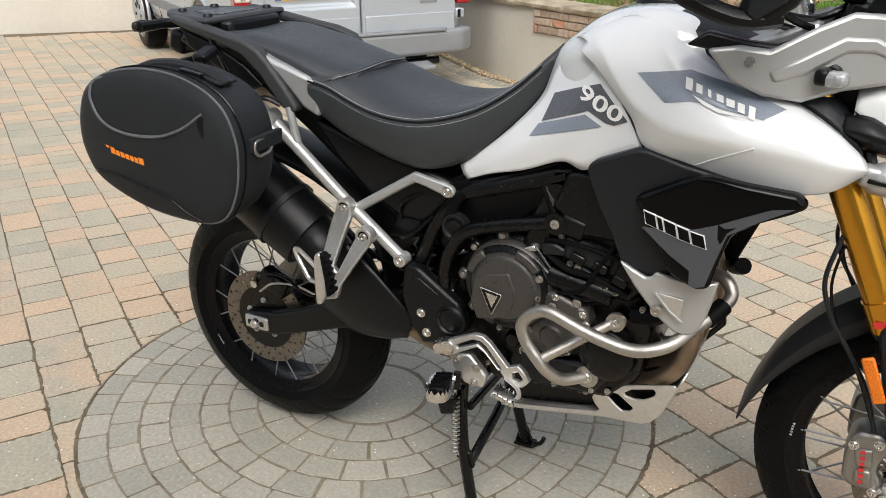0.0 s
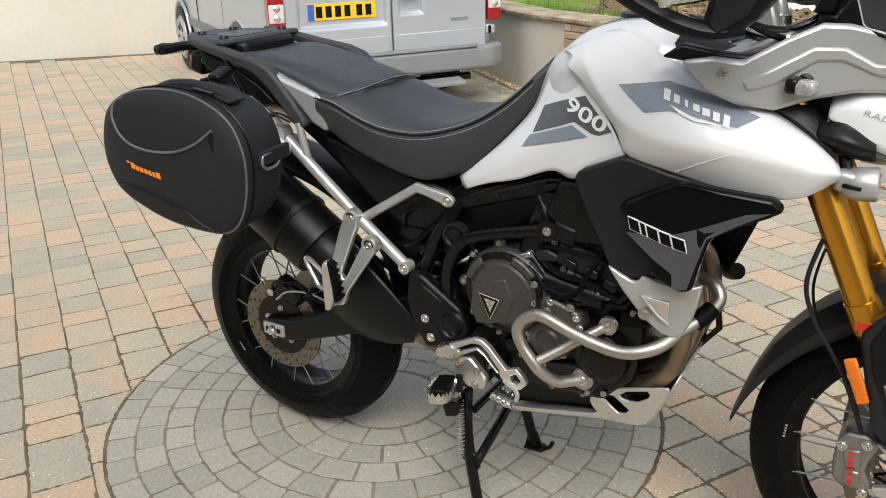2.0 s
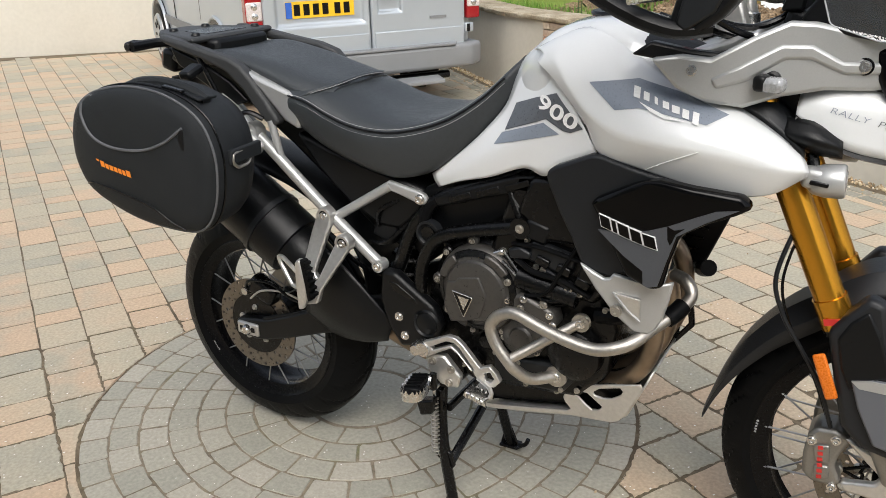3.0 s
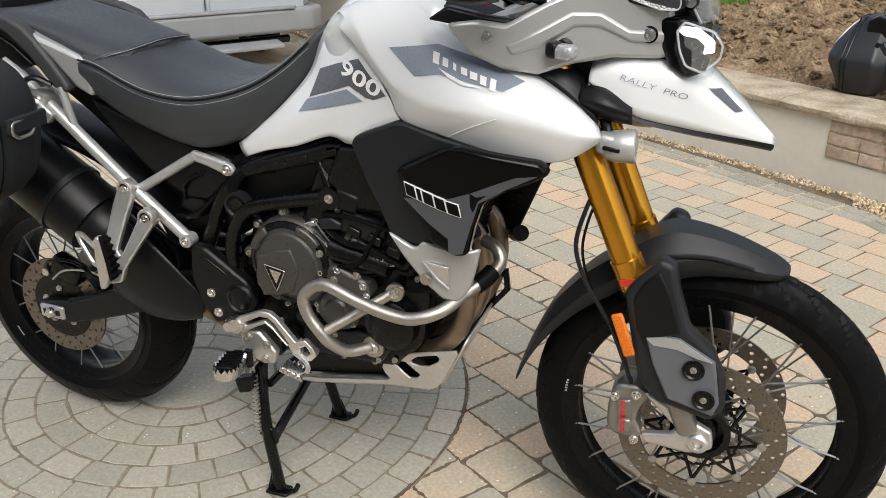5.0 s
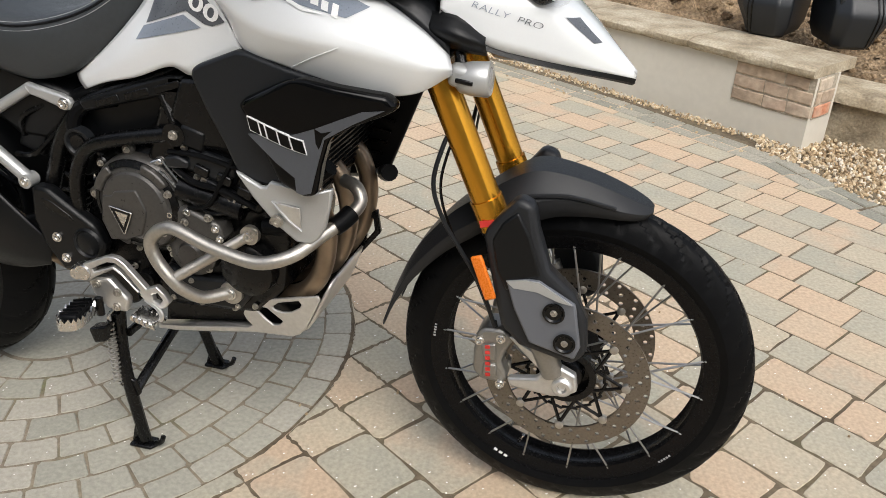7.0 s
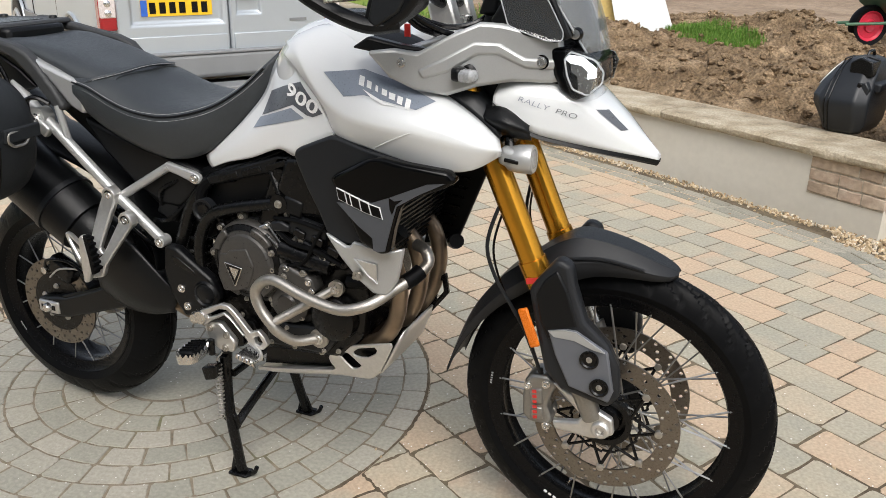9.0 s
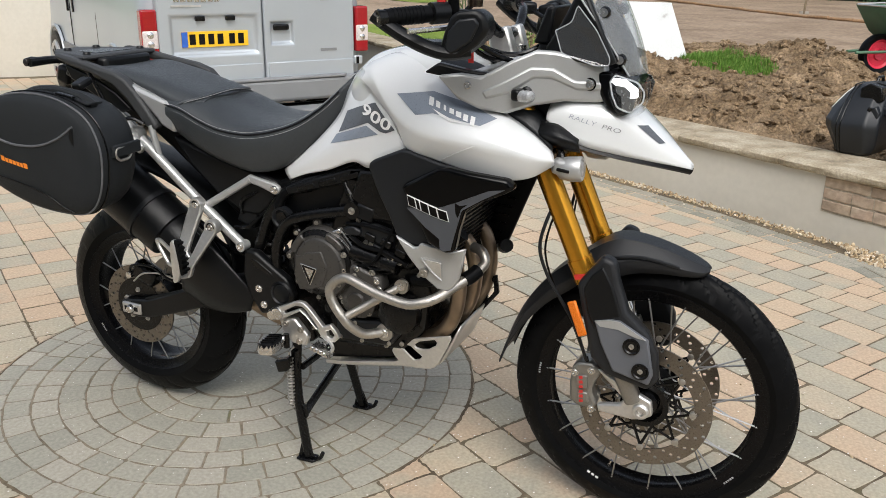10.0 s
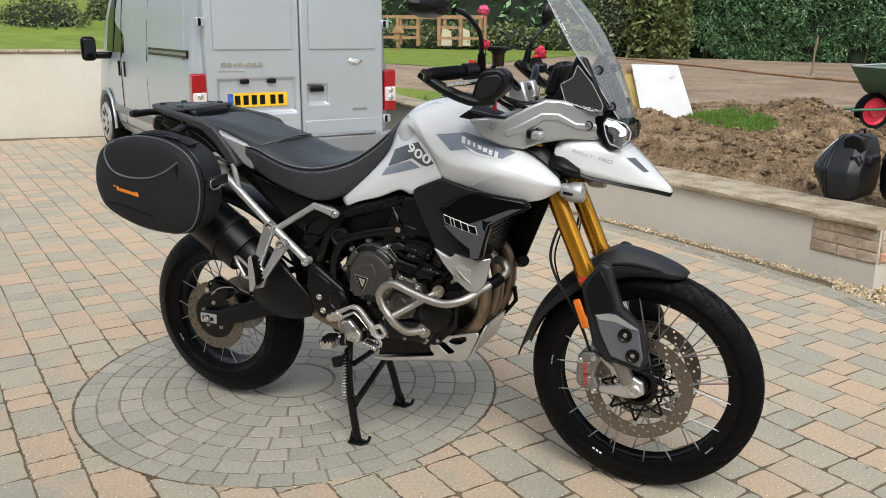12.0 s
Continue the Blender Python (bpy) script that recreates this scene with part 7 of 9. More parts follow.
COWL = [(1.063, 1.124), (1.110, 1.130), (1.154, 1.124), (1.215, 1.160), (1.262, 1.182), (1.301, 1.180), (1.352, 1.168), (1.404, 1.160), (1.424, 1.078), (1.390, 1.072), (1.322, 1.073), (1.262, 1.062), (1.207, 1.043), (1.150, 1.052), (1.104, 1.075)]
RIB = [(1.155, 1.092), (1.195, 1.112), (1.255, 1.147), (1.300, 1.146), (1.345, 1.120), (1.408, 1.118), (1.412, 1.098), (1.348, 1.098), (1.298, 1.122), (1.262, 1.122), (1.212, 1.088), (1.165, 1.074)]
for s in (-1, 1):
    cw = B("headlamp_cowl", prism(nb(), COWL, (lambda x, z, s=s: -s * cowl_y(x) * -1 * 1.0 if False else s * -abs(cowl_y(x))), (lambda x, z, s=s: s * -(abs(cowl_y(x)) - .022))), SILVER, "satin silver front cowl", bevel=0.007)
    part("raised_rib", prism(nb(), RIB, (lambda x, z, s=s: s * -(abs(cowl_y(x)) + .004)), (lambda x, z, s=s: s * -(abs(cowl_y(x)) - .01))), SILVER, cw, bevel=0.006)
    part("bolt", hexbolt(nb(), 1.375, s * .112, 1.112, .008, .005, s), BRIGHT, cw)
    part("bolt_cup", lathe(nb(), [(.011, 0), (.014, s * .002), (.014, 0)], 1.375, s * .110, 1.112, 20), FRAME, cw)
    part("bolt", hexbolt(nb(), 1.127, s * .206, 1.105, .007, .005, s), BRIGHT, cw)
    B("cowl_infill", prism(nb(), [(1.03, 1.128), (1.06, 1.15), (1.12, 1.135), (1.16, 1.13), (1.30, 1.185), (1.34, 1.17), (1.34, 1.08), (1.24, 1.085), (1.16, 1.095), (1.08, 1.118)], (lambda x, z, s=s: s * -(abs(cowl_y(x)) - .018)), (lambda x, z, s=s: s * -(abs(cowl_y(x)) - .045))), BLACK, "black cowl infill", bevel=0.005)
    ind = B("front_indicator", lathe(nb(), [(.013, 0), (.018, .004), (.019, .016), (.015, .02)], 1.243, s * .163 - (.02 if s > 0 else 0), 1.088, 20), BLACK, "front indicator with a clear lens")
    part("indicator_lens", box(nb(), .038, .032, .024, pose(1.252, s * .180, 1.086, 0, 0, s * 12)), CLEARLAMP, ind, "clear lens", bevel=0.009, segs=3)
    part("indicator_body", box(nb(), .022, .032, .027, pose(1.234, s * .178, 1.088, 0, 0, s * 12)), BLACK, ind, "black body", bevel=0.008, segs=3)
HL = [(1.385, 1.140), (1.426, 1.142), (1.462, 1.126), (1.472, 1.108), (1.468, 1.056), (1.440, 1.042), (1.412, 1.060), (1.395, 1.09)]
hl = B("headlamp", prism(nb(), HL, -.105, .085), GLOSS, "twin headlamp with a white running light", bevel=0.016, segs=3)
for s in (-1, 1):
    if s > 0:
        continue
    part("running_light", prism(nb(), [(1.419, 1.120), (1.426, 1.129), (1.452, 1.126), (1.478, 1.108), (1.480, 1.090), (1.462, 1.086), (1.464, 1.100), (1.450, 1.111), (1.430, 1.113)], s * .1095, s * .100), DRL, hl, "white running light strip", bevel=.003)
    part("lens_edge", tube(nb(), bent([(1.418, s * (.109), 1.120), (1.428, s * (.109), 1.135), (1.476, s * (.106), 1.122), (1.491, s * (.095), 1.100), (1.489, s * (.095), 1.078), (1.464, s * (.106), 1.056), (1.437, s * (.109), 1.066), (1.425, s * (.109), 1.090), (1.418, s * (.109), 1.120)], .006), .0019, 6), CLEAREDGE, hl, "clear moulded lens edge")
    part("reflector_bowl", lathe(nb(), [(0, -.004), (.018, -.002), (.022, .006)], 1.455, s * .100 - (.0 if s < 0 else .006), 1.078, 20, m=Matrix.Diagonal((.9, 1, 1, 1))), BRIGHT, hl, "chrome reflector")
    part("reflector_bowl", lathe(nb(), [(0, .016), (.025, .014), (.032, .004), (.034, 0)], 1.458, s * .045, 1.085, 24, "x"), BRIGHT, hl, "chrome reflector")
for s in (-1, 1):
    part("side_reflector", prism(nb(), [(1.428, 1.122), (1.468, 1.114), (1.478, 1.098), (1.470, 1.060), (1.448, 1.058), (1.444, 1.090), (1.432, 1.098)], s * -.1062, s * -.100), BRIGHT, hl, "bright inner bezel")
lens = part("lens_cover", grid(nb(), [[(1.418, -.1085, 1.140), (1.416, -.1085, 1.092), (1.438, -.1085, 1.046)], [(1.470, -.107, 1.134), (1.475, -.108, 1.088), (1.470, -.107, 1.046)], [(1.488, -.080, 1.118), (1.492, -.080, 1.082), (1.480, -.080, 1.048)], [(1.486, 0, 1.115), (1.489, 0, 1.080), (1.478, 0, 1.046)], [(1.470, .070, 1.115), (1.472, .070, 1.080), (1.466, .070, 1.046)]]), LENS, hl, "clear lamp cover", smooth=60)
lens.visible_shadow = False
BEAK = [[(1.285, .070), (1.072, .068), (1.06, .095), (1.045, .118), (1.030, .124)], [(1.325, .0), (1.078, .070), (1.072, .100), (1.048, .122), (1.004, .126)], [(1.37, 0), (1.076, .066), (1.069, .096), (1.040, .116), (.978, .121)], [(1.44, 0), (1.066, .056), (1.056, .080), (1.026, .096), (.962, .101)], [(1.51, 0), (1.016, .040), (1.005, .058), (.985, .068), (.948, .072)], [(1.562, 0), (.968, .020), (.962, .030), (.952, .037), (.936, .040)], [(1.598, 0), (.932, .004), (.931, .007), (.929, .009), (.925, .010)]]
brows = []
for (x, _), *pts in [(r[0], *r[1:]) for r in BEAK]:
    zc, yy = pts[0]
    half = [(x, -y, z) for z, y in ((pts[0][0], pts[0][1]), (pts[1][0], pts[1][1]), (pts[2][0], pts[2][1]), (pts[3][0], pts[3][1]))]
    brows.append(half[::-1] + [(x, 0, zc + .004)] + [(x, -h[1], h[2]) for h in half])
bs = surface(brows, 5, 4)
beak = B("beak_mudguard", grid(nb(), bs), WHITE, "pearl white high front beak", smooth=60, thick=0.006)
beak_tree = tree_of(grid(nb(), bs))
lip = [[(p[0] * .997 + .004, p[1] * 1.015, p[2] - .008), (p[0] * .997, p[1] * .9, p[2] - .012), (p[0], p[1] * .97, p[2] + .002)] for p in [r[0] for r in bs]]
part("lower_lip", grid(nb(), lip, True, True), BLACK, beak, "black lower lip")
part("lower_lip", grid(nb(), [[(q[0], -q[1], q[2]) for q in r] for r in lip], True, True), BLACK, beak, "black lower lip")
for word, at_x, tint in (("RALLY", -.026, BLUEGREY), ("PRO", .036, DECALDK)):
    rp_ = letters(word, 0.0215, bold=-0.0003)
    for v in rp_.verts:
        x, z = at_x + v.co.x * .98, v.co.y * .60
        v.co = Vector((1.392 + x + z * .45, -0.3, 1.027 + z - x * .27))
    bmesh.ops.triangulate(rp_, faces=rp_.faces[:])
    part("writing", dropped(rp_, beak_tree, 0.0022), tint, beak, "grey model lettering")
decal("beak_vent", [(1.478, 1.026), (1.498, 1.024), (1.538, .986), (1.526, .986)], beak_tree, DECALDK, beak, 0.002, 2, "dark grey flash", -0.3)
B("beak_support", prism(nb(), [(1.20, 1.06), (1.32, 1.075), (1.42, 1.05), (1.40, .985), (1.30, .99), (1.22, 1.02)], -.085, .085), BLACK, "black beak support", bevel=0.008)
for s in (-1, 1):
    B("lamp_hood", grid(nb(), surface([[(1.262, s * .120, 1.025), (1.268, s * .140, .998), (1.276, s * .118, .974)], [(1.315, s * .125, 1.022), (1.322, s * .150, .994), (1.325, s * .125, .966)], [(1.360, s * .110, 1.00), (1.364, s * .132, .982), (1.364, s * .112, .960)]], 4, 4)), BLACK, "black lamp hood", smooth=60, thick=0.008)
    fg = B("spot_lamp", lathe(nb(), [(0, -.038), (.014, -.036), (.024, -.026), (.028, -.008), (.029, .020), (.026, .024)], 0, 0, 0, 28, "x", m=Matrix.Translation((1.352, s * .125, .925)) @ Matrix.Rotation(radians(-4), 4, "Y")), SILVER, "silver auxiliary spot lamp", smooth=50)
    part("lamp_lens", lathe(nb(), [(0, .026), (.018, .025), (.025, .021)], 1.352, s * .125, .925, 24, "x"), CLEARLAMP, fg, "clear lens")
    part("lamp_slot", box(nb(), .030, .004, .008, pose(1.338, s * .1525, .925, 0, 6, 0)), FRAME, fg, bevel=0.002)
    part("lamp_body", box(nb(), .055, .045, .038, pose(1.335, s * .126, .928, 0, 8, 0)), SILVER, fg, bevel=0.012, segs=3)
    part("lamp_mount", rod(nb(), (1.325, s * .12, .94), (1.31, s * .10, .985), .010), FRAME, fg)

SC = [[(1.452, -.078, 1.130), (1.470, -.045, 1.132), (1.478, 0, 1.132), (1.470, .045, 1.132), (1.452, .078, 1.130)], [(1.408, -.112, 1.205), (1.440, -.065, 1.205), (1.455, 0, 1.205), (1.440, .065, 1.205), (1.408, .112, 1.205)], [(1.345, -.132, 1.295), (1.388, -.075, 1.298), (1.410, 0, 1.300), (1.388, .075, 1.298), (1.345, .132, 1.295)], [(1.292, -.132, 1.375), (1.338, -.075, 1.382), (1.358, 0, 1.385), (1.338, .075, 1.382), (1.292, .132, 1.375)], [(1.238, -.100, 1.452), (1.268, -.06, 1.468), (1.282, 0, 1.474), (1.268, .06, 1.468), (1.238, .100, 1.452)]]
scr = B("windscreen", grid(nb(), surface(SC, 6, 6)), SCREEN, "clear adjustable windscreen", smooth=60, thick=0.004)
scr.visible_shadow = False
for s in (0, -1):
    # thin milky tubes added for the highlights along the screen's sides
    part("screen_edge", tube(nb(), [p[s] for p in surface(SC, 6, 6)], .0020, 6), CLEAREDGE, scr, "pale line painting the edge highlight")
for s in (-1, 1):
    for x, y, z in ((1.392, .098, 1.262), (1.432, .092, 1.165)):
        bo = B("screen_bolt", lathe(nb(), [(0, s * .006), (.009, s * .006), (.013, 0), (.013, s * -.006)], x, s * y, z, 18), FRAME, "dark windscreen bolt")
        part("ring", lathe(nb(), [(.006, s * .007), (.009, s * .0068), (.006, s * .0055)], x, s * y, z, 16), BRIGHT, bo)
    dfo = [(1.304, 1.225), (1.338, 1.243), (1.349, 1.278), (1.391, 1.228), (1.421, 1.172), (1.420, 1.157), (1.392, 1.156), (1.320, 1.179)]
    dy_ = lambda x, z, s=s: s * -(.156 - .30 * max(0, x - 1.37))
    df = B("wind_deflector", prism(nb(), dfo, dy_, lambda x, z, s=s: dy_(x, z) + s * .004), DEFLECT, "clear side wind deflector", smooth=0)
    df.visible_shadow = False
    # milky outline added for the deflector's edge highlight
    part("deflector_edge", tube(nb(), bent([(x, dy_(x, z) , z) for x, z in dfo + dfo[:1]], .008), .0012, 6), CLEAREDGE, df, "pale line painting the edge highlight")
    B("dash_side", prism(nb(), [(1.272, 1.182), (1.297, 1.222), (1.318, 1.262), (1.335, 1.300), (1.362, 1.296), (1.395, 1.23), (1.43, 1.16), (1.40, 1.15), (1.31, 1.165)], s * -.125, s * -.100), BLACK, "black instrument surround", bevel=0.006)
inner = []
for r, k in ((0, .72), (1, .66)):
    inner.append([(x - .016, y * k, z) for x, y, z in SC[r]])
inner.append([(x - .020, y * .42, z - .03) for x, y, z in SC[2]])
B("screen_mount", grid(nb(), surface(inner, 4, 4)), BLACK, "black screen mount behind the windscreen", smooth=60, thick=.006)
dash = B("instrument_panel", prism(nb(), [(1.235, 1.190), (1.262, 1.268), (1.282, 1.272), (1.272, 1.190)], -.090, .090), BLACK, "black instrument panel", bevel=0.006)
part("display", prism(nb(), [(1.2375, 1.200), (1.2585, 1.262), (1.2565, 1.263), (1.2355, 1.201)], -.074, .074), VANGLASS, dash, "dark display glass")
B("front_subframe", prism(nb(), [(1.20, 1.05), (1.25, 1.20), (1.42, 1.14), (1.42, 1.06)], -.085, .085), BLACK, "black front subframe moulding", bevel=0.01)

# handlebar and controls
hb_ = [(1.008, -.378, 1.250), (1.085, -.270, 1.258), (1.135, -.140, 1.248), (1.148, -.07, 1.205), (1.150, 0, 1.202), (1.148, .07, 1.205), (1.135, .140, 1.248), (1.085, .270, 1.258), (1.008, .378, 1.250)]
bar = B("handlebar", tube(nb(), bent(hb_, .05), .012, 12), FRAME, "black tapered handlebar")
for y in (-.045, .045):
    B("bar_clamp", box(nb(), .055, .035, .075, pose(1.148, y, 1.180, 0, -18, 0)), ALU, "silver handlebar clamp", bevel=0.008)
for s in (-1, 1):
    d = (Vector((1.085, s * .270, 1.258)) - Vector((1.008, s * .378, 1.250)))
    g0 = Vector((1.008, s * .378, 1.250))
    gp = B("grip", tube(nb(), [g0 + d * t for t in (.06, .08, .20, .50, .80, .82)], .0175, 16), RUBBER, "ribbed black rubber grip")
    for k in range(9):
        part("rib", tube(nb(), [g0 + d * (.16 + k * .065), g0 + d * (.185 + k * .065)], .0188, 14), RUBBER, gp)
    be = B("bar_end", tube(nb(), [g0 - d * .08, g0 - d * .07, g0 + d * .06], .0165, 18), FRAME, "black bar-end weight")
    part("bolt", tube(nb(), [g0 - d * .085, g0 - d * .075], .0075, 12), BRIGHT, be, "bright end screw")
    sw_ = B("switchgear", tube(nb(), [g0 + d * .86, g0 + d * .88, g0 + d * 1.12, g0 + d * 1.14], .0225, 14), BLACK, "black switch cluster", smooth=50)
    part("button", box(nb(), .018, .014, .010, pose(1.088, s * .262, 1.282)), RED, sw_, "red switch", bevel=0.003)
    B("lever", tube(nb(), bent([(1.125, s * .235, 1.245), (1.150, s * .275, 1.238), (1.118, s * .340, 1.232), (1.075, s * .395, 1.228)], .03), .006, 8), BRIGHT, "bright hand lever")
    B("lever_perch", box(nb(), .04, .05, .03, pose(1.118, s * .225, 1.250, 0, 0, s * 30)), BLACK, "black lever perch", bevel=0.008)
    hgd = B("handguard", prism(nb(), [(1.116, 1.183), (1.127, 1.224), (1.142, 1.259), (1.156, 1.266), (1.191, 1.272), (1.210, 1.258), (1.215, 1.229), (1.194, 1.202), (1.155, 1.172)], (lambda x, z, s=s: s * -(.345 - .35 * max(0, x - 1.15))), (lambda x, z, s=s: s * -(.285 - .25 * max(0, x - 1.15)))), BLACK, "black plastic handguard", bevel=0.010, segs=3)
    part("guard_face", prism(nb(), [(1.131, 1.194), (1.139, 1.227), (1.158, 1.251), (1.190, 1.256), (1.199, 1.243), (1.183, 1.209), (1.146, 1.183)], (lambda x, z, s=s: s * -(.349 - .35 * max(0, x - 1.15))), (lambda x, z, s=s: s * -(.335 - .35 * max(0, x - 1.15)))), GREYP, hgd, "dark grey raised face", bevel=0.004)
    part("guard_wing", prism(nb(), [(1.140, 1.255), (1.185, 1.265), (1.198, 1.215), (1.155, 1.185)], s * -.30, s * -.225), BLACK, hgd, "black inner wing", bevel=0.010)
    part("guard_bar", tube(nb(), bent([(.988, s * .372, 1.256), (1.006, s * .368, 1.242), (1.040, s * .358, 1.219), (1.085, s * .346, 1.196), (1.132, s * .335, 1.182), (1.172, s * .310, 1.188)], .04), .0150, 10, flat=1.2), BLACK, hgd, "black guard spine")
# mirrors
for s in (-1, 1):
    ms = B("mirror_stem", tube(nb(), bent([(1.110, s * .250, 1.265), (1.118, s * .275, 1.360), (1.085, s * .30, 1.405), (1.065, s * .33, 1.416)] if s < 0 else [(1.058, .262, 1.265), (1.064, .268, 1.300), (1.074, .275, 1.337), (1.100, .305, 1.372), (1.108, .335, 1.395)], .035), .0065, 10), FRAME, "black mirror stem")
    part("stem_boot", tube(nb(), [(1.110, s * .250, 1.262), (1.114, s * .262, 1.305)] if s < 0 else [(1.058, .262, 1.262), (1.064, .268, 1.305)], .013, 12, .010), RUBBER, ms, "rubber boot")
    mp = Matrix.Translation((.995, s * .348, 1.428) if s < 0 else (1.094, s * .345, 1.418)) @ Matrix.Rotation(radians(8), 4, "Y") @ Matrix.Diagonal((1.6, 1.9, .66, 1) if s < 0 else (.85, .55, .82, 1))
    part("mirror_head", lathe(nb(), [(0, .030), (.030, .026), (.048, .012), (.052, -.004), (.050, -.008), (0, -.008)], 0, 0, 0, 36, "x", m=mp), BLACK, ms, "black mirror head")
    part("mirror_pane", lathe(nb(), [(0, -.0095), (.046, -.0095), (.047, -.0075)], 0, 0, 0, 36, "x", m=mp), MIRROR, ms, "mirror glass")
res = B("brake_reservoir", lathe(nb(), [(0, -.022), (.016, -.022), (.018, .012), (.021, .013), (.021, .024), (0, .024)], 1.140, -.205, 1.292, 20, "z"), mat("amber_fluid_cup", (.018, .011, .007), .25), "brake fluid reservoir")
part("cap", box(nb(), .046, .046, .012, pose(1.140, -.205, 1.316)), BLACK, res, "black square cap", bevel=0.003)
part("bracket", tube(nb(), [(1.125, -.215, 1.262), (1.138, -.207, 1.278)], .006, 8), FRAME, res)
for a in ([(1.10, -.20, 1.235), (1.14, -.16, 1.185), (1.20, -.10, 1.165), (1.25, -.06, 1.19), (1.262, -.05, 1.24)], [(1.11, -.22, 1.24), (1.16, -.18, 1.18), (1.22, -.12, 1.15), (1.27, -.07, 1.16)], [(1.11, .20, 1.24), (1.17, .16, 1.19), (1.23, .10, 1.20), (1.255, .06, 1.25)], [(1.09, -.19, 1.24), (1.13, -.15, 1.17), (1.19, -.10, 1.14), (1.24, -.08, 1.10)], [(1.12, .22, 1.25), (1.19, .18, 1.22), (1.24, .14, 1.19), (1.27, .11, 1.12)]):
    B("control_cable", tube(nb(), spline(a, 6), .0058, 8), FRAME, "black control cable")
B("ignition_switch", lathe(nb(), [(0, .02), (.016, .018), (.018, 0)], 1.175, 0, 1.16, 20, "z"), BRIGHT, "bright ignition switch")
B("hazard_tag", box(nb(), .012, .004, .025, pose(1.10, -.12, 1.155, 10, 0, 20)), RED, "red key tag")


# ---- luggage ----
def soft_pannier():
    ob = root("soft_pannier", .06, -.32, .75, "black soft nylon pannier strapped to the subframe", "pannier")
    o = [(-.146, .940), (-.120, .986), (-.062, 1.020), (.030, 1.038), (.125, 1.034), (.198, 1.011), (.242, .978), (.264, .930), (.268, .884), (.258, .823), (.233, .772), (.192, .745), (.120, .740), (.026, .748), (-.060, .772), (-.122, .804), (-.150, .852), (-.155, .895)]
    c = Vector((.058, 0, .890))
    loop = spline([(x, 0, z) for x, z in o], 4, True)
    def ring(y, k, dx=0.0):
        return [Vector((c.x + (p.x - c.x) * k + dx, y, c.z + (p.z - c.z) * k)) for p in loop]
    rows = [ring(-.262, .80, -.020), ring(-.268, .88, -.020), ring(-.290, .945, -.016), ring(-.320, .985, -.010), ring(-.360, 1.0, -.004), ring(-.402, 1.005), ring(-.420, .998), ring(-.430, .982), ring(-.438, .945), ring(-.444, .86), ring(-.449, .70), ring(-.453, .45), ring(-.454, .08)]
    bm = grid(nb(), rows, True, True)
    tree = tree_of(bm.copy())
    main = part("bag", bm, NYLON, ob, "black nylon bag body", smooth=70)
    part("piping", tube(nb(), ring(-.427, .994) + [ring(-.427, .994)[0]], .0026, 6, caps=False), PIPING, ob, "grey piping round the face")
    part("zip_line", tube(nb(), ring(-.408, 1.006) + [ring(-.408, 1.006)[0]], .0035, 6, caps=False, flat=.5), FRAME, ob, "black main zip")
    def laid(pts, r, m, name, label, n=8, lift=.001):
        line = []
        for p in spline([(x, -.6, z) for x, z in pts], n):
            h = tree.ray_cast(p, Vector((0, 1, 0)))[0]
            if not h:
                h = tree.find_nearest(Vector((p.x, -.42, p.z)))[0]
            line.append(h + Vector((0, -lift, 0)))
        return part(name, tube(nb(), line, r, 6), m, ob, label)
    laid([(-.092, .996), (-.089, .966), (-.058, .928), (.006, .911), (.090, .915), (.155, .937), (.205, .970)], .0032, PIPING, "pocket_zip", "grey piped pocket zip")
    laid([(-.092, .996), (-.082, 1.007), (-.06, 1.014)], .003, PIPING, "pocket_seam", "grey piped pocket seam")
    laid([(-.122, .812), (-.086, .822), (.003, .812), (.090, .792), (.138, .764), (.170, .748)], .0018, FRAME, "lower_seam", "lower face seam")
    u = -.058
    for k, wide in enumerate((.012, .0125, .0105, .011, .0105, .010, .0095, .013)):
        c0 = .873 - .16 * (u + .058)
        h = (.0085, .0085, .006, .006, .006, .006, .006, .0085)[k]
        pr = [(u, c0 + h), (u + wide, c0 + h - .002), (u + wide + .001, c0 - .007), (u + .001, c0 - .005)]
        if k == 0:
            pr = [(u, c0 + h), (u + wide, c0 + h - .002), (u + wide * .8, c0 + h - .006), (u + .003, c0 + h - .005)]
        decal("label_bar", pr, tree, ORANGE, ob, 0.002, 1, "orange embroidered lettering bar", -.6)
        u += wide + .0022
    part("zip_pull", box(nb(), .016, .006, .045, pose(.199, -.446, .946)), BLACK, ob, "black zip pull", bevel=0.003)
    part("carry_handle", tube(nb(), spline([(-.02, -.372, 1.022), (.03, -.374, 1.037), (.10, -.374, 1.041), (.17, -.372, 1.028), (.205, -.370, 1.010)], 5), .012, 10, flat=1.0), NYLON, ob, "black carry handle")
    for x in (-.005, .185):
        part("handle_patch", box(nb(), .05, .05, .006, pose(x, -.370, 1.032 if x < 0 else 1.022, 0, -8 if x < 0 else 14, 0)), NYLON, ob, bevel=0.002)
    part("zip_tab", box(nb(), .055, .012, .006, pose(.150, -.404, 1.037, 0, 8, 0)), FRAME, ob, "black zip tab", bevel=0.002)
    part("d_ring", tube(nb(), bent([(.268, -.325, .913), (.275, -.385, .913), (.276, -.390, .895), (.272, -.372, .880), (.268, -.338, .880), (.266, -.321, .898), (.268, -.325, .913)], .008), .0035, 8), STEEL, ob, "steel strap ring")
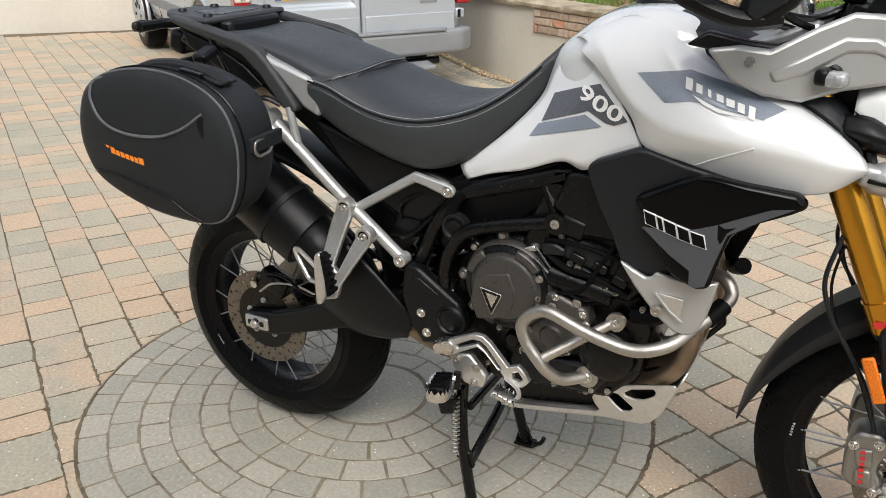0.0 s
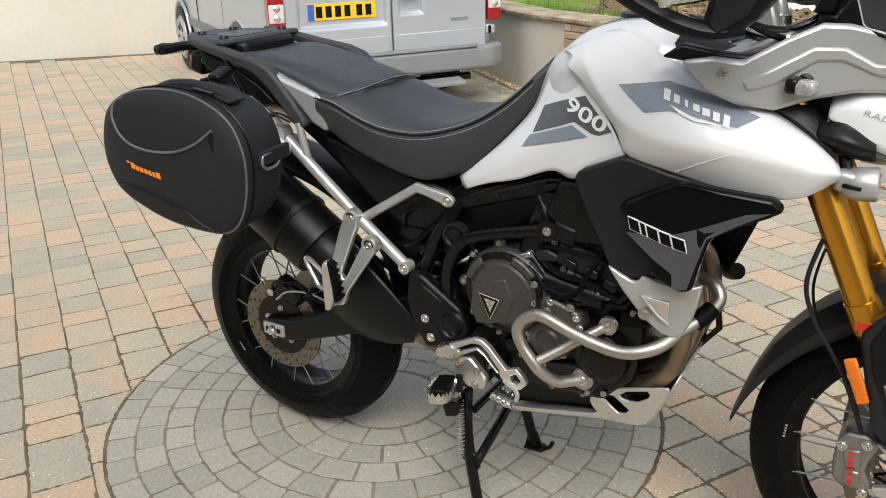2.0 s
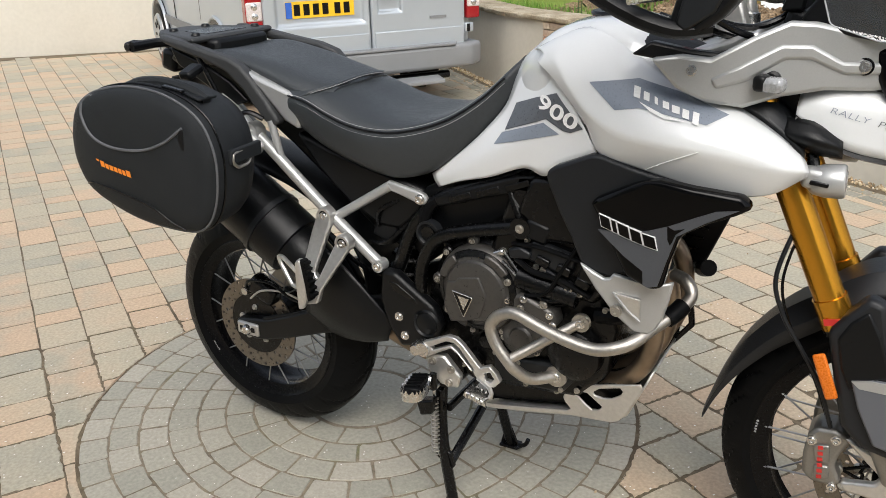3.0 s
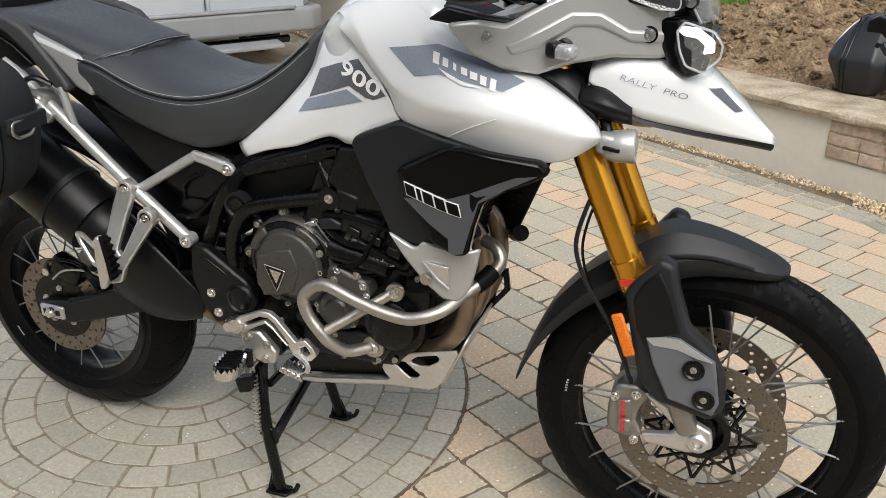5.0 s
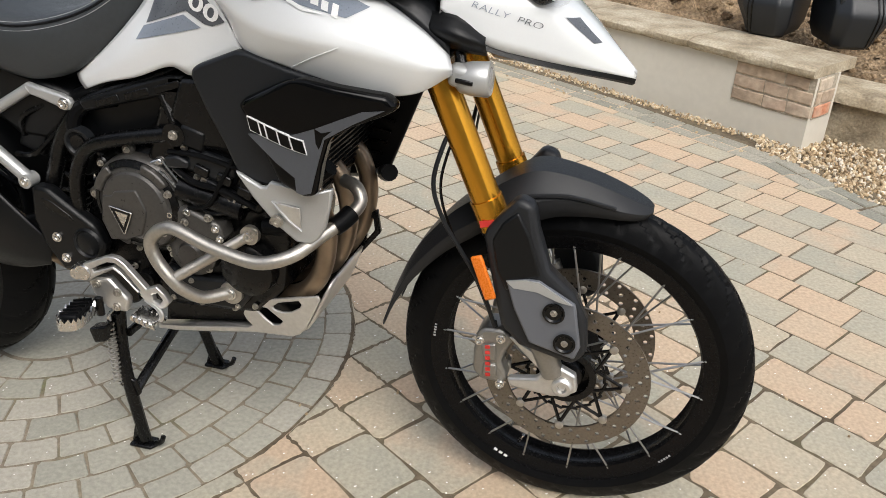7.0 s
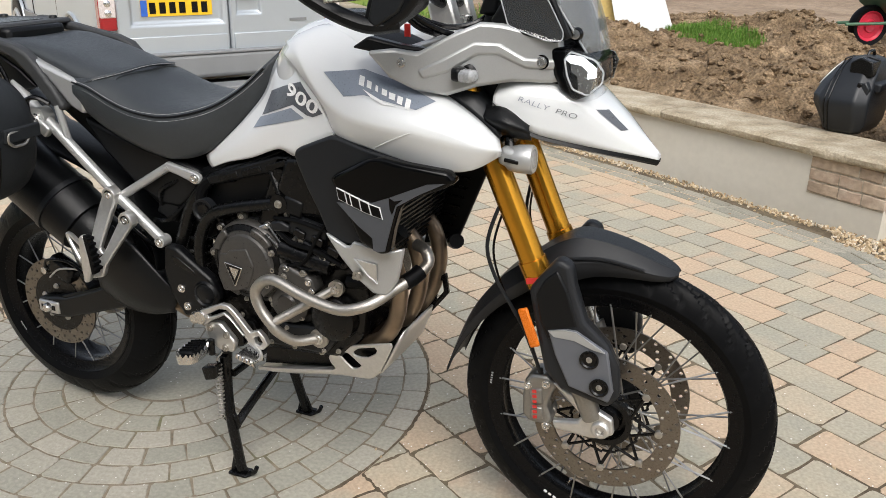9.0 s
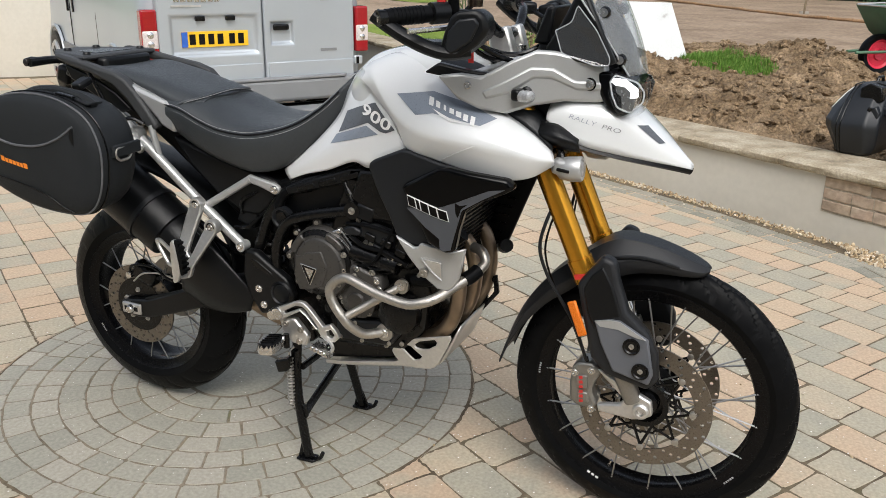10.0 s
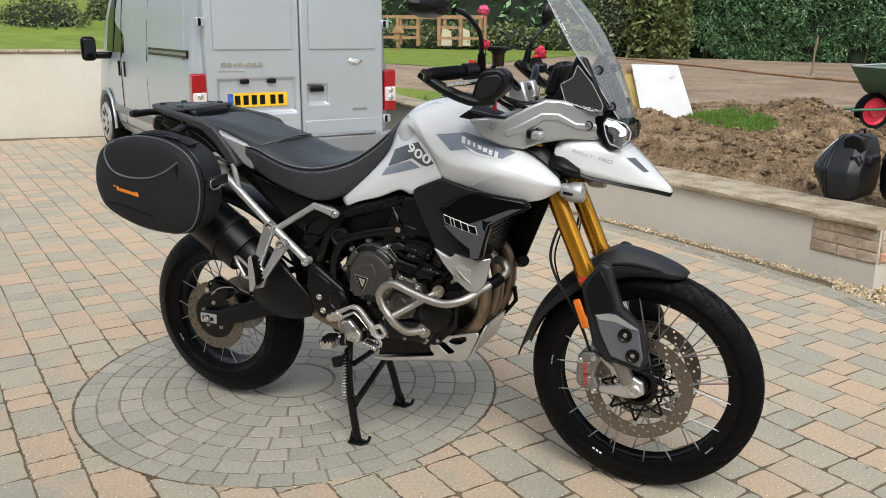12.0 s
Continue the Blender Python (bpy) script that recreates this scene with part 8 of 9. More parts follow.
    part("side_strap", box(nb(), .012, .10, .030, pose(.268, -.345, .905, 0, 2, 4)), NYLON, ob, "black side strap", bevel=0.003)
    part("buckle", box(nb(), .035, .05, .02, pose(.02, -.225, 1.035, 20, 0, 0)), BLACK, ob, "black strap buckle", bevel=0.006)
    return ob


soft_pannier()


def hard_case(m, label, lid=-1):
    """A hard pannier: u across from lid to mount, v away from its near end, w up."""
    ob = new("hard_pannier")
    ob.empty_display_size = 0.1
    ob.matrix_basis = m
    WORLD_OF[ob] = m
    tagged(ob, label, "pannier", "hard panniers on the wall")
    def p(name, bm, mm, lab="", **k):
        if lid > 0:
            for q in bm.verts:
                q.co.x = -q.co.x
            bmesh.ops.reverse_faces(bm, faces=bm.faces[:])
        return part(name, bm, mm, ob, lab, place=m, **k)
    # outline at each height: lid side, mount side, near end, far end, corner cut
    LEVELS = [(.000, -.085, .080, .045, .330, .030), (.012, -.100, .095, .025, .350, .035), (.060, -.118, .112, .005, .372, .045), (.150, -.160, .120, -.030, .390, .055), (.185, -.166, .118, -.026, .392, .055), (.250, -.150, .112, .020, .385, .055), (.320, -.112, .100, .085, .370, .050), (.365, -.070, .085, .140, .345, .040), (.382, -.030, .060, .180, .310, .030)]
    def near_v(w, u):
        for a, b in zip(LEVELS, LEVELS[1:]):
            if w <= b[0]:
                t = (w - a[0]) / (b[0] - a[0])
                q = [i + (j - i) * t for i, j in zip(a, b)]
                cut_ = max(0, q[5] - (u - q[1]), q[5] - (q[2] - u))
                return q[3] + cut_
        return LEVELS[-1][3]
    rows = []
    for w, u0, u1, v0, v1, c in LEVELS:
        rows.append([(u0 + c, v0, w), (u1 - c, v0, w), (u1, v0 + c, w), (u1, v1 - c, w), (u1 - c, v1, w), (u0 + c, v1, w), (u0, v1 - c, w), (u0, v0 + c, w)])
    shell = p("shell", grid(nb(), rows, True, True), CASEM, "charcoal moulded case shell", bevel=0.010, segs=3)
    # twin ribs along the lid joint, over the near end and the top
    for u, r in ((-.062, .0045), (-.082, .0035)):
        line = [(u, near_v(w, u) - .001, w) for w in (.006, .03, .06, .10, .15, .185, .22, .25, .285, .32, .345)]
        p("lid_rib", tube(nb(), line + [(u + .004, .155, .366), (u + .006, .25, .372), (u + .004, .335, .362)], r, 8), FRAME, "dark rib along the lid joint")
    p("silver_flash", grid(nb(), [[(u - .003, v, w), (u + .012, v, w + .012)] for u, v, w in ((-.160, .075, .235), (-.142, .110, .275), (-.122, .140, .312), (-.096, .165, .346))]), DECALW, "silver reflective flash", thick=0.004)
    # mounting side: recessed well with latch, hook and a stepped foot
    p("mount_well", prism(nb(), [(-.020, .300), (.060, .280), (.098, .300), (.085, .372), (.020, .388), (-.022, .360)], .075, .20), FRAME, "dark mounting well", bevel=.006)
    p("mount_rim", tube(nb(), bent([(-.022, .085, .300), (-.024, .130, .362), (.020, .165, .389), (.084, .170, .374)], .02), .008, 8), CASEM, "moulded rim of the well")
    p("latch_bar", box(nb(), .075, .022, .020, pose(.040, .105, .352, 20, -8, 0)), GREYP, "grey latch bar", bevel=.005)
    p("latch_tip", box(nb(), .020, .014, .016, pose(.045, .092, .366, 20, 0, 0)), BRIGHT, "bright latch tip", bevel=.004)
    p("hook_recess", prism(nb(), [(.020, .215), (.060, .235), (.072, .265), (.050, .270), (.045, .250), (.022, .245)], .020, .060), FRAME, "dark hook recess", bevel=.004)
    p("hook_block", prism(nb(), [(.045, .205), (.100, .195), (.108, .240), (.085, .275), (.060, .262)], .030, .11), CASEM, "moulded hook block", bevel=.006)
    p("side_arm", box(nb(), .050, .16, .050, pose(.118, .17, .245, 0, 10, 0)), CASEM, "moulded mounting arm", bevel=.012, segs=3)
    p("carry_handle", tube(nb(), bent([(.010, .21, .378), (.012, .225, .408), (.012, .29, .408), (.010, .305, .374)], .012), .008, 8), FRAME, "folded black carry handle")
    for v in (.06, .30):
        p("foot", box(nb(), .10, .03, .008, pose(0, v, .002)), FRAME, "rubber foot", bevel=.002)
    return ob


hard_case(pose(2.065, 3.10, .386, 0, 0, -22), "black hard motorcycle pannier standing on the wall coping")
hard_case(pose(2.490, 2.985, .386, 0, 0, 14), "black hard motorcycle pannier with its mount turned to the other", 1)


# ---- van ----
def panel_van():
    """A silver panel van; x runs forward from its rear doors, y to its left."""
    van = root("panel_van", -2.13, 3.54, 0, "silver panel van with twin rear doors, parked on the drive", "van", rz=147.6)
    M = pose(-2.13, 3.54, 0, 0, 0, 147.6)
    def p(name, bm, m, label="", parent=van, **k):
        return part(name, bm, m, parent, label, place=M, **k)
    # shell: sections from the rear to the bonnet, about the van's middle line
    C, HW = -0.06, 0.892
    PROF = [(.28, .075), (.36, .025), (.46, .006), (.60, 0), (1.03, 0), (1.07, .014), (1.45, .040), (1.80, .085), (2.08, .15), (2.20, .23), (2.26, .40), (2.29, .89)]
    def side(z):
        for (za, a), (zb, b) in zip(PROF, PROF[1:]):
            if z <= zb:
                return a + (b - a) * max(0, z - za) / (zb - za)
        return .89
    def row(x, inset, zr, z0=.28):
        half = []
        for z, d in PROF:
            zz = min(max(z, z0), zr)
            dd = d if z <= zr else side(zr) + (.12 + .6 * min(1, (z - zr) / .8))
            half.append((max(0.0, HW - inset - dd), zz if z <= zr else zr + .02 * min(1, (z - zr) / .5)))
        half.append((0.0, half[-1][1]))
        return [(x, C - y, z) for y, z in half] + [(x, C + y, z) for y, z in half[::-1]]
    ST = [(.03, .10, 2.3), (.045, .055, 2.3), (.08, .022, 2.3), (.14, .005, 2.3), (.22, 0, 2.3), (.8, -.008, 2.3), (1.5, -.01, 2.3), (2.2, -.008, 2.3), (2.72, 0, 2.3), (3.0, .01, 1.93), (3.3, .02, 1.52), (3.52, .03, 1.22), (3.62, .04, 1.10), (4.0, .07, 1.00), (4.25, .13, .92), (4.38, .22, .80), (4.42, .34, .62)]
    shell = p("body", grid(nb(), [row(*q) for q in ST], True, True), VANPAINT, smooth=50)
    LS = C + HW
    def on_side(x, z, lift, s=1):
        return C + s * (HW - side(z) + .009 + lift)
    # rear doors, each with its recess for plate or handle
    def door(y0, y1, r0, r1, z0, z1, tag):
        bm = nb()
        ys, zs = [y0, r0, r1, y1], [.395, z0, z1, 2.08]
        g = [[bm.verts.new((-0.035, y, z)) for z in zs] for y in ys]
        for i in range(3):
            for k in range(3):
                if (i, k) != (1, 1):
                    bm.faces.new((g[i][k], g[i + 1][k], g[i + 1][k + 1], g[i][k + 1]))
        ring = [g[1][1], g[2][1], g[2][2], g[1][2]]
        my, mz = (r0 + r1) / 2, (z0 + z1) / 2
        deep = [bm.verts.new((-0.008, my + (v.co.y - my) * .955, mz + (v.co.z - mz) * .88)) for v in ring]
        for i in range(4):
            bm.faces.new((ring[i], ring[(i + 1) % 4], deep[(i + 1) % 4], deep[i]))
        bm.faces.new(deep)
        edge = [(y, z) for y, z in ((y0, .395), (r0, .395), (r1, .395), (y1, .395), (y1, z0), (y1, z1), (y1, 2.08), (r1, 2.08), (r0, 2.08), (y0, 2.08), (y0, z1), (y0, z0))]
        front = {(round(v.co.y, 4), round(v.co.z, 4)): v for r in g for v in r}
        f = [front[round(y, 4), round(z, 4)] for y, z in edge]
        b = [bm.verts.new((0.045, y, z)) for y, z in edge]
        for i in range(12):
            bm.faces.new((f[i], b[i], b[(i + 1) % 12], f[(i + 1) % 12]))
        return p("rear_door", bm, VANPAINT, tag, bevel=0.014, segs=3)
    S = -0.055
    left = door(S + 0.005, 0.745, -0.01, 0.655, .675, .965, "silver door with the number plate")
    right = door(S - 0.005, -0.835, -.115, -.30, .735, .905, "silver door with a recessed handle")
    p("door_shadow_gap", box(nb(), .02, .012, 1.68, pose(.012, S, 1.238)), FRAME, "dark gap between the doors")
    # pressed panels standing proud of the door skins
    def pressing(d, y0, y1, z0, z1, t=0.012, m=VANPAINT, name="pressed_panel", x=-0.036, label="", bev=0.010):
        return p(name, box(nb(), t, abs(y1 - y0), z1 - z0, pose(x - t / 2, (y0 + y1) / 2, (z0 + z1) / 2)), m, label, d, bevel=bev, segs=3)
    pressing(left, 0.02, 0.68, 1.19, 1.98)
    pressing(right, -0.75, -0.13, 1.19, 1.98)
    pressing(left, -0.03, 0.73, 0.41, 0.60)
    pressing(right, -0.82, -0.08, 0.41, 0.60)
    pl = pressing(left, 0.065, 0.575, 0.735, 0.848, 0.008, PLATEY, "number_plate", -0.009, "yellow rear number plate", 0.002)
    p("blue_band", box(nb(), 0.003, 0.045, 0.109, pose(-0.0185, 0.552, 0.7915)), PLATEB, "blue band", left)
    for k, y in enumerate((0.505, 0.435, 0.365, 0.295, 0.205, 0.135, 0.09)):
        if k < 6:
            p("plate_bar", box(nb(), 0.003, 0.044, 0.075, pose(-0.0185, y - 0.012, 0.7915)), FRAME, "black bar", left)
    for y in (0.43, 0.20):
        p("plate_lamp", box(nb(), 0.035, 0.07, 0.035, pose(-0.022, y, 0.940)), FRAME, "black plate lamp", left, bevel=0.006)
    # marks on the doors
    for k in range(7):
        p("badge_bar", box(nb(), 0.004, 0.040, 0.034, pose(-0.041, 0.60 - k * 0.050, 1.075)), BRIGHT, "chrome lettering bar", left, bevel=0.002)
    p("badge_bar", box(nb(), 0.004, 0.22, 0.014, pose(-0.041, 0.53, 1.03)), ALU, "small grey lettering bar", left)
    p("oval_badge", lathe(nb(), [(0, -.046), (.028, -.044), (.032, -.036)], 0, 0, 0, 24, "x", m=Matrix.Translation((0, -0.56, 1.09)) @ Matrix.Diagonal((1, 1.9, 0.85, 1))), GLOSS, "dark oval badge", right)
    p("oval_rim", lathe(nb(), [(.032, -.046), (.037, -.042), (.037, -.036)], 0, 0, 0, 24, "x", m=Matrix.Translation((0, -0.56, 1.09)) @ Matrix.Diagonal((1, 1.8, 0.85, 1))), BRIGHT, "chrome ring", right)
    p("badge_bar", box(nb(), 0.004, 0.14, 0.02, pose(-0.04, -0.60, 0.68)), VANTRIM, "small grey lettering bar", right)
    p("handle", box(nb(), 0.03, 0.13, 0.045, pose(-0.028, -0.20, 0.862)), FRAME, "black door handle", right, bevel=0.012, segs=3)
    # hinges
    for y, z in ((.765, 1.40), (.765, .58), (-.855, 1.40), (-.865, .585)):
        h = p("hinge", box(nb(), 0.05, 0.075, 0.07, pose(-0.03, y, z)), VANPAINT, "silver hinge with a dark pin", bevel=0.012, segs=3)
        p("hinge_pin", rod(nb(), (-0.058, y + 0.012, z - .028), (-0.058, y + 0.012, z + .028), 0.012), FRAME, "", h)
    # lamps
    for s in (1, -1):
        y = s * 0.855 - 0.055
        hous = p("tail_lamp", box(nb(), 0.10, 0.115, 0.36, pose(0.012, y, 0.83)), LAMPRED, "red and clear tail lamp", bevel=0.016, segs=3)
        p("clear_segment", box(nb(), 0.102, 0.109, 0.13, pose(0.007, y, 0.80)), LAMPWHITE, "clear lens segment", hous, bevel=0.012)
        for k in (0.02, -0.02):
            p("reflector", lathe(nb(), [(0, -.05), (.02, -.047), (.026, -.042)], 0, y, 0.80 + k * 1.6, 16, "x"), BRIGHT, "", hous)
    # bumper, step and its bracket
    bp = [(x, y - .06) for x, y in [(0.30, .925), (-0.02, .93), (-0.115, .80), (-0.125, .45), (-0.125, -.45), (-0.115, -.80), (-0.02, -.93), (0.30, -.935), (0.30, -.80), (-0.0, -.78), (-0.0, .78), (0.30, .80)]]
    bmp = p("rear_bumper", slab(nb(), bp, 0.30, 0.475), VANTRIM, "dark grey moulded bumper", bevel=0.03, segs=3)
    p("bumper_top", slab(nb(), [(0.02, .80), (-0.13, .70), (-0.13, -.70), (0.02, -.80)], 0.470, 0.488), VANTRIM, "", bmp, bevel=0.006)
    p("rear_step", slab(nb(), [(-0.12, .55), (-0.33, .50), (-0.33, -.50), (-0.12, -.55)], 0.235, 0.265), VANTRIM, "grey tread step under the bumper", bevel=0.008)
    for s in (-.35, .35):
        p("step_bracket", box(nb(), 0.3, 0.05, 0.03, pose(-0.1, s, 0.225)), FRAME)
    p("tow_bar", rod(nb(), (0.0, -0.7, 0.24), (0.0, 0.7, 0.24), 0.03), FRAME, "black tow bar")
    # side: rubbing strip, shut lines, slide rail, handles, glass, mirror
    def strip(name, pts, m, label, w, lift=.004, s=1):
        """A strip lying on the side of the body along x, z points."""
        rows = []
        for a, b in zip(pts, pts[1:] + [pts[-1] * 2 - pts[-2]]):
            d = (b - a).normalized()
            n = Vector((-d.y, d.x)) * w / 2
            q = [a + n, a - n]
            rows.append([(q[0].x, on_side(q[0].x, q[0].y, -.01, s), q[0].y), (q[0].x, on_side(q[0].x, q[0].y, lift, s), q[0].y), (q[1].x, on_side(q[1].x, q[1].y, lift, s), q[1].y), (q[1].x, on_side(q[1].x, q[1].y, -.01, s), q[1].y)])
        return p(name, grid(nb(), rows, True, True), m, label, smooth=0)
    def upright(x, z0=.38, z1=2.05):
        return [Vector((x, z0 + (z1 - z0) * k / 10)) for k in range(11)]
    for s in (1, -1):
        strip("waist_strip", [Vector((x, .52)) for x in (1.25, 1.8, 2.4, 2.95)], VANTRIM, "grey rubbing strip", .075, .010, s)
        strip("door_gap", upright(2.46), FRAME, "shut line of the cab door", .012, .002, s)
        strip("sill_gap", [Vector((x, .375)) for x in (1.42, 2.0, 2.46, 3.05)], FRAME, "shut line along the sill", .012, .002, s)
        g = [(2.36, 1.10), (3.12, 1.10), (3.02, 1.45), (2.72, 1.90), (2.36, 1.95)]
        p("cab_window", prism(nb(), g, lambda x, z: on_side(x, z, .006, s), lambda x, z: on_side(x, z, -.05, s)), VANGLASS, "dark cab door glass", bevel=.004)
        p("window_post", prism(nb(), [(2.80, 1.10), (2.85, 1.10), (2.78, 1.80), (2.73, 1.86)], lambda x, z: on_side(x, z, .010, s), lambda x, z: on_side(x, z, -.03, s)), FRAME, "black window divider")
        mir = p("door_mirror", box(nb(), 0.11, 0.15, 0.25, pose(2.98, C + s * 1.10, 1.13)), GLOSS, "black door mirror", bevel=0.045, segs=4)
        # dark glass instead of a mirror: its dark reflection is put into the colour
        p("mirror_pane", box(nb(), 0.006, 0.11, 0.19, pose(2.923, C + s * 1.10, 1.13, 0, -6, 0)), VANGLASS, "mirror glass", mir, bevel=0.02)
        p("mirror_arm", box(nb(), 0.10, 0.20, 0.07, pose(3.02, C + s * .96, 1.06)), FRAME, "", mir, bevel=0.02)
        for x in (2.29, 2.53):
            hd = strip("side_handle", [Vector((x, .87)), Vector((x, .94)), Vector((x, 1.02))], FRAME, "black upright door handle", .034, .012, s)
    strip("door_gap", upright(1.42), FRAME, "shut line of the sliding door", .012, .002)
    strip("slide_rail", [Vector((x, 1.150)) for x in (.17, .6, 1.0, 1.36)], FRAME, "black slot of the sliding door", .062, .006)
    strip("slide_rail_lip", [Vector((x, 1.150)) for x in (.19, .6, 1.0, 1.34)], VANTRIM, "grey lip inside the slot", .022, .009)
    for z0, z1, x0, x1 in ((1.10, 1.98, .30, 1.36), (1.10, 1.98, 1.50, 2.30)):
        strip("panel_crease", [Vector((x0, z0)), Vector((x0 + .01, (z0 + z1) / 2)), Vector((x0 + .02, z1))], VANPAINT, "", .02, .003)
    p("windscreen", grid(nb(), [[(x, C + y, z + .022) for y in (-.68, -.3, .3, .68)] for x, z in ((3.50, 1.24), (3.3, 1.52), (3.0, 1.93), (2.8, 2.2))]), VANGLASS, "dark windscreen", thick=0.008)
    # wheels and their arches
    for x in (0.92, 3.28):
        for s in (1, -1):
            y = C + s * .80
            arc = [(x + .375 * math.cos(radians(a)), .33 + .36 * math.sin(radians(a))) for a in range(-6, 187, 8)]
            arch = p("wheel_arch", prism(nb(), arc, y - s * .05, C + s * .907), FRAME, "dark wheel arch")
            p("arch_lip", tube(nb(), [(q[0], C + s * .903, q[1]) for q in arc], .016, 8), VANPAINT, "painted lip", arch)
            w = p("wheel", lathe(nb(), [(.19, -.10), (.19, .09), (.215, .10), (.215, -.10)], x, y + s * .022, 0.33, 40, closed=True), ALU, "road wheel with a silver trim")
            p("tyre", lathe(nb(), [(.205, -.09), (.285, -.10), (.306, -.09), (.318, -.06), (.318, .06), (.306, .09), (.285, .10), (.205, .09)], x, y + s * .022, 0.33, 48, closed=True), RUBBER, "black tyre", w)
            p("wheel_trim", lathe(nb(), [(0, s * .112), (.05, s * .115), (.07, s * .100), (.15, s * .112), (.19, s * .118), (.208, s * .100), (.208, s * .07)], x, y + s * .022, 0.33, 40), SILVER, "silver plastic wheel trim", w)
            for k in range(8):
                a = k * math.pi / 4
                q = pose(x + math.cos(a) * .125, y + s * .134, 0.33 + math.sin(a) * .125, 0, -math.degrees(a), 0)
                p("trim_slot", box(nb(), 0.06, 0.010, 0.030, q), FRAME, "", w, bevel=0.005)
    return van


panel_van()


# ---- paving ----
CX, CY, CR = 0.142, 0.187, 0.810
PU, PV = Vector((0.847, -0.531)), Vector((0.531, 0.847))
COURSE, V0 = 0.154, -0.607


def stone_mesh(name, outline, material, rnd, depth=0.03, edge=0.0022, wear=0.0052, corner=0.014):
    """A paving stone: flat top, chipped and rounded arrises, sides into the joint."""
    bm = nb()
    pts = [Vector(p) for p in outline]
    c = sum(pts, Vector((0, 0))) / len(pts)
    rim = []
    n = len(pts)
    for i, p in enumerate(pts):
        a, b = pts[i - 1], pts[(i + 1) % n]
        da, db = (a - p), (b - p)
        if da.length > 0.02 and db.length > 0.02 and abs(da.normalized().dot(db.normalized())) < 0.6:
            k = rnd.uniform(corner * 0.65, corner * 1.4)
            rim += [p + da.normalized() * k, p + (da.normalized() + db.normalized()) * k * 0.30, p + db.normalized() * k]
        else:
            rim.append(p)
    lo, mid, top = [], [], []
    for q in rim:
        d = (q - c).normalized()
        q = q + d * rnd.uniform(-wear, wear * 0.35)
        lo.append(bm.verts.new((q.x, q.y, -depth)))
        mid.append(bm.verts.new((q.x, q.y, -edge)))
        t = q - d * edge * rnd.uniform(0.7, 1.4)
        top.append(bm.verts.new((t.x, t.y, 0.0)))
    n = len(rim)
    for i in range(n):
        j = (i + 1) % n
        bm.faces.new((lo[i], lo[j], mid[j], mid[i]))
        bm.faces.new((mid[i], mid[j], top[j], top[i]))
    bm.faces.new(top)
    bmesh.ops.recalc_face_normals(bm, faces=bm.faces)
    me = bpy.data.meshes.new(name)
    bm.to_mesh(me)
    bm.free()
    me.materials.append(material)
    return me


bed = nb()
slab(bed, [(8, -9), (8, 1.0), (2.62, 2.05), (2.30, 2.50), (1.16, 3.30), (-0.55, 4.32), (-1.65, 4.92), (-2.95, 6.10), (-4.6, 7.34), (-8.4, 3.64), (-12.4, -0.3), (-8, -9)], -0.05, -0.0018)
drive = structure(part("driveway", bed, JOINTDARK, smooth=0), "driveway of tumbled buff and grey concrete block paving", "paving")
disc_bed = nb()
lathe(disc_bed, [(0, -0.0), (CR - .004, 0.0), (CR - .004, -.03)], CX, CY, -0.0015, 64, "z")
circle = structure(part("paved_circle", disc_bed, JOINT, smooth=0), "round grey paved feature set in the driveway", "paving")
rp = random.Random(21)
RINGS = [0.168, 0.248, 0.329, 0.41, 0.49, 0.571, 0.652, 0.732, 0.810]
bm = nb()
lathe(bm, [(0, 0.001), (0.155, 0.0005), (0.162, -0.004), (0.164, -0.03)], CX, CY, 0, 48, "z")
part("centre_stone", bm, SETT, circle, "round grey aggregate centre stone")
for r0, r1 in zip(RINGS, RINGS[1:]):
    n = max(8, round(2 * math.pi * (r0 + r1) / 2 / 0.108))
    g = 0.0016
    shapes = []
    for _ in range(5):
        h = math.pi / n - g / ((r0 + r1) / 2)
        o = [(r0 + g) * Vector((math.cos(a), math.sin(a))) for a in (-h, -h / 3, h / 3, h)] + [(r1 - g) * Vector((math.cos(a), math.sin(a))) for a in (h, h / 3, -h / 3, -h)]
        shapes.append(stone_mesh("sett", o, SETT, rp, wear=0.0036, corner=0.006))
    a0 = rp.uniform(0, 6.28)
    for k in range(n):
        hang("sett", rp.choice(shapes), circle, place=pose(CX, CY, rp.uniform(-0.0004, 0.0006), 0, 0, math.degrees(a0 + 2 * math.pi * k / n)))

LENGTHS = (0.118, 0.158, 0.198, 0.238)
GAP, GAPX = 0.0020, 0.0024
SHAPES = {L: [stone_mesh("paver", [(-L / 2 + GAPX, -COURSE / 2 + GAP), (-L / 6, -COURSE / 2 + GAP), (L / 6, -COURSE / 2 + GAP), (L / 2 - GAPX, -COURSE / 2 + GAP), (L / 2 - GAPX, 0), (L / 2 - GAPX, COURSE / 2 - GAP), (L / 6, COURSE / 2 - GAP), (-L / 6, COURSE / 2 - GAP), (-L / 2 + GAPX, COURSE / 2 - GAP), (-L / 2 + GAPX, 0)], PAVER, rp) for _ in range(4)] for L in LENGTHS}


def inside_drive(x, y):
    if x > 1.6:
        # the curved edge against the gravel
        e = [(1.5, 2.99), (1.77, 2.72), (2.03, 2.54), (2.26, 2.36), (2.42, 2.14), (2.57, 1.97), (3.1, 1.45), (4.2, 0.9), (9, -0.5)]
        for (xa, ya), (xb, yb) in zip(e, e[1:]):
            if xa <= x <= xb:
                return y < ya + (yb - ya) * (x - xa) / (xb - xa) - 0.07
    return wall_side(x, y) < -0.19


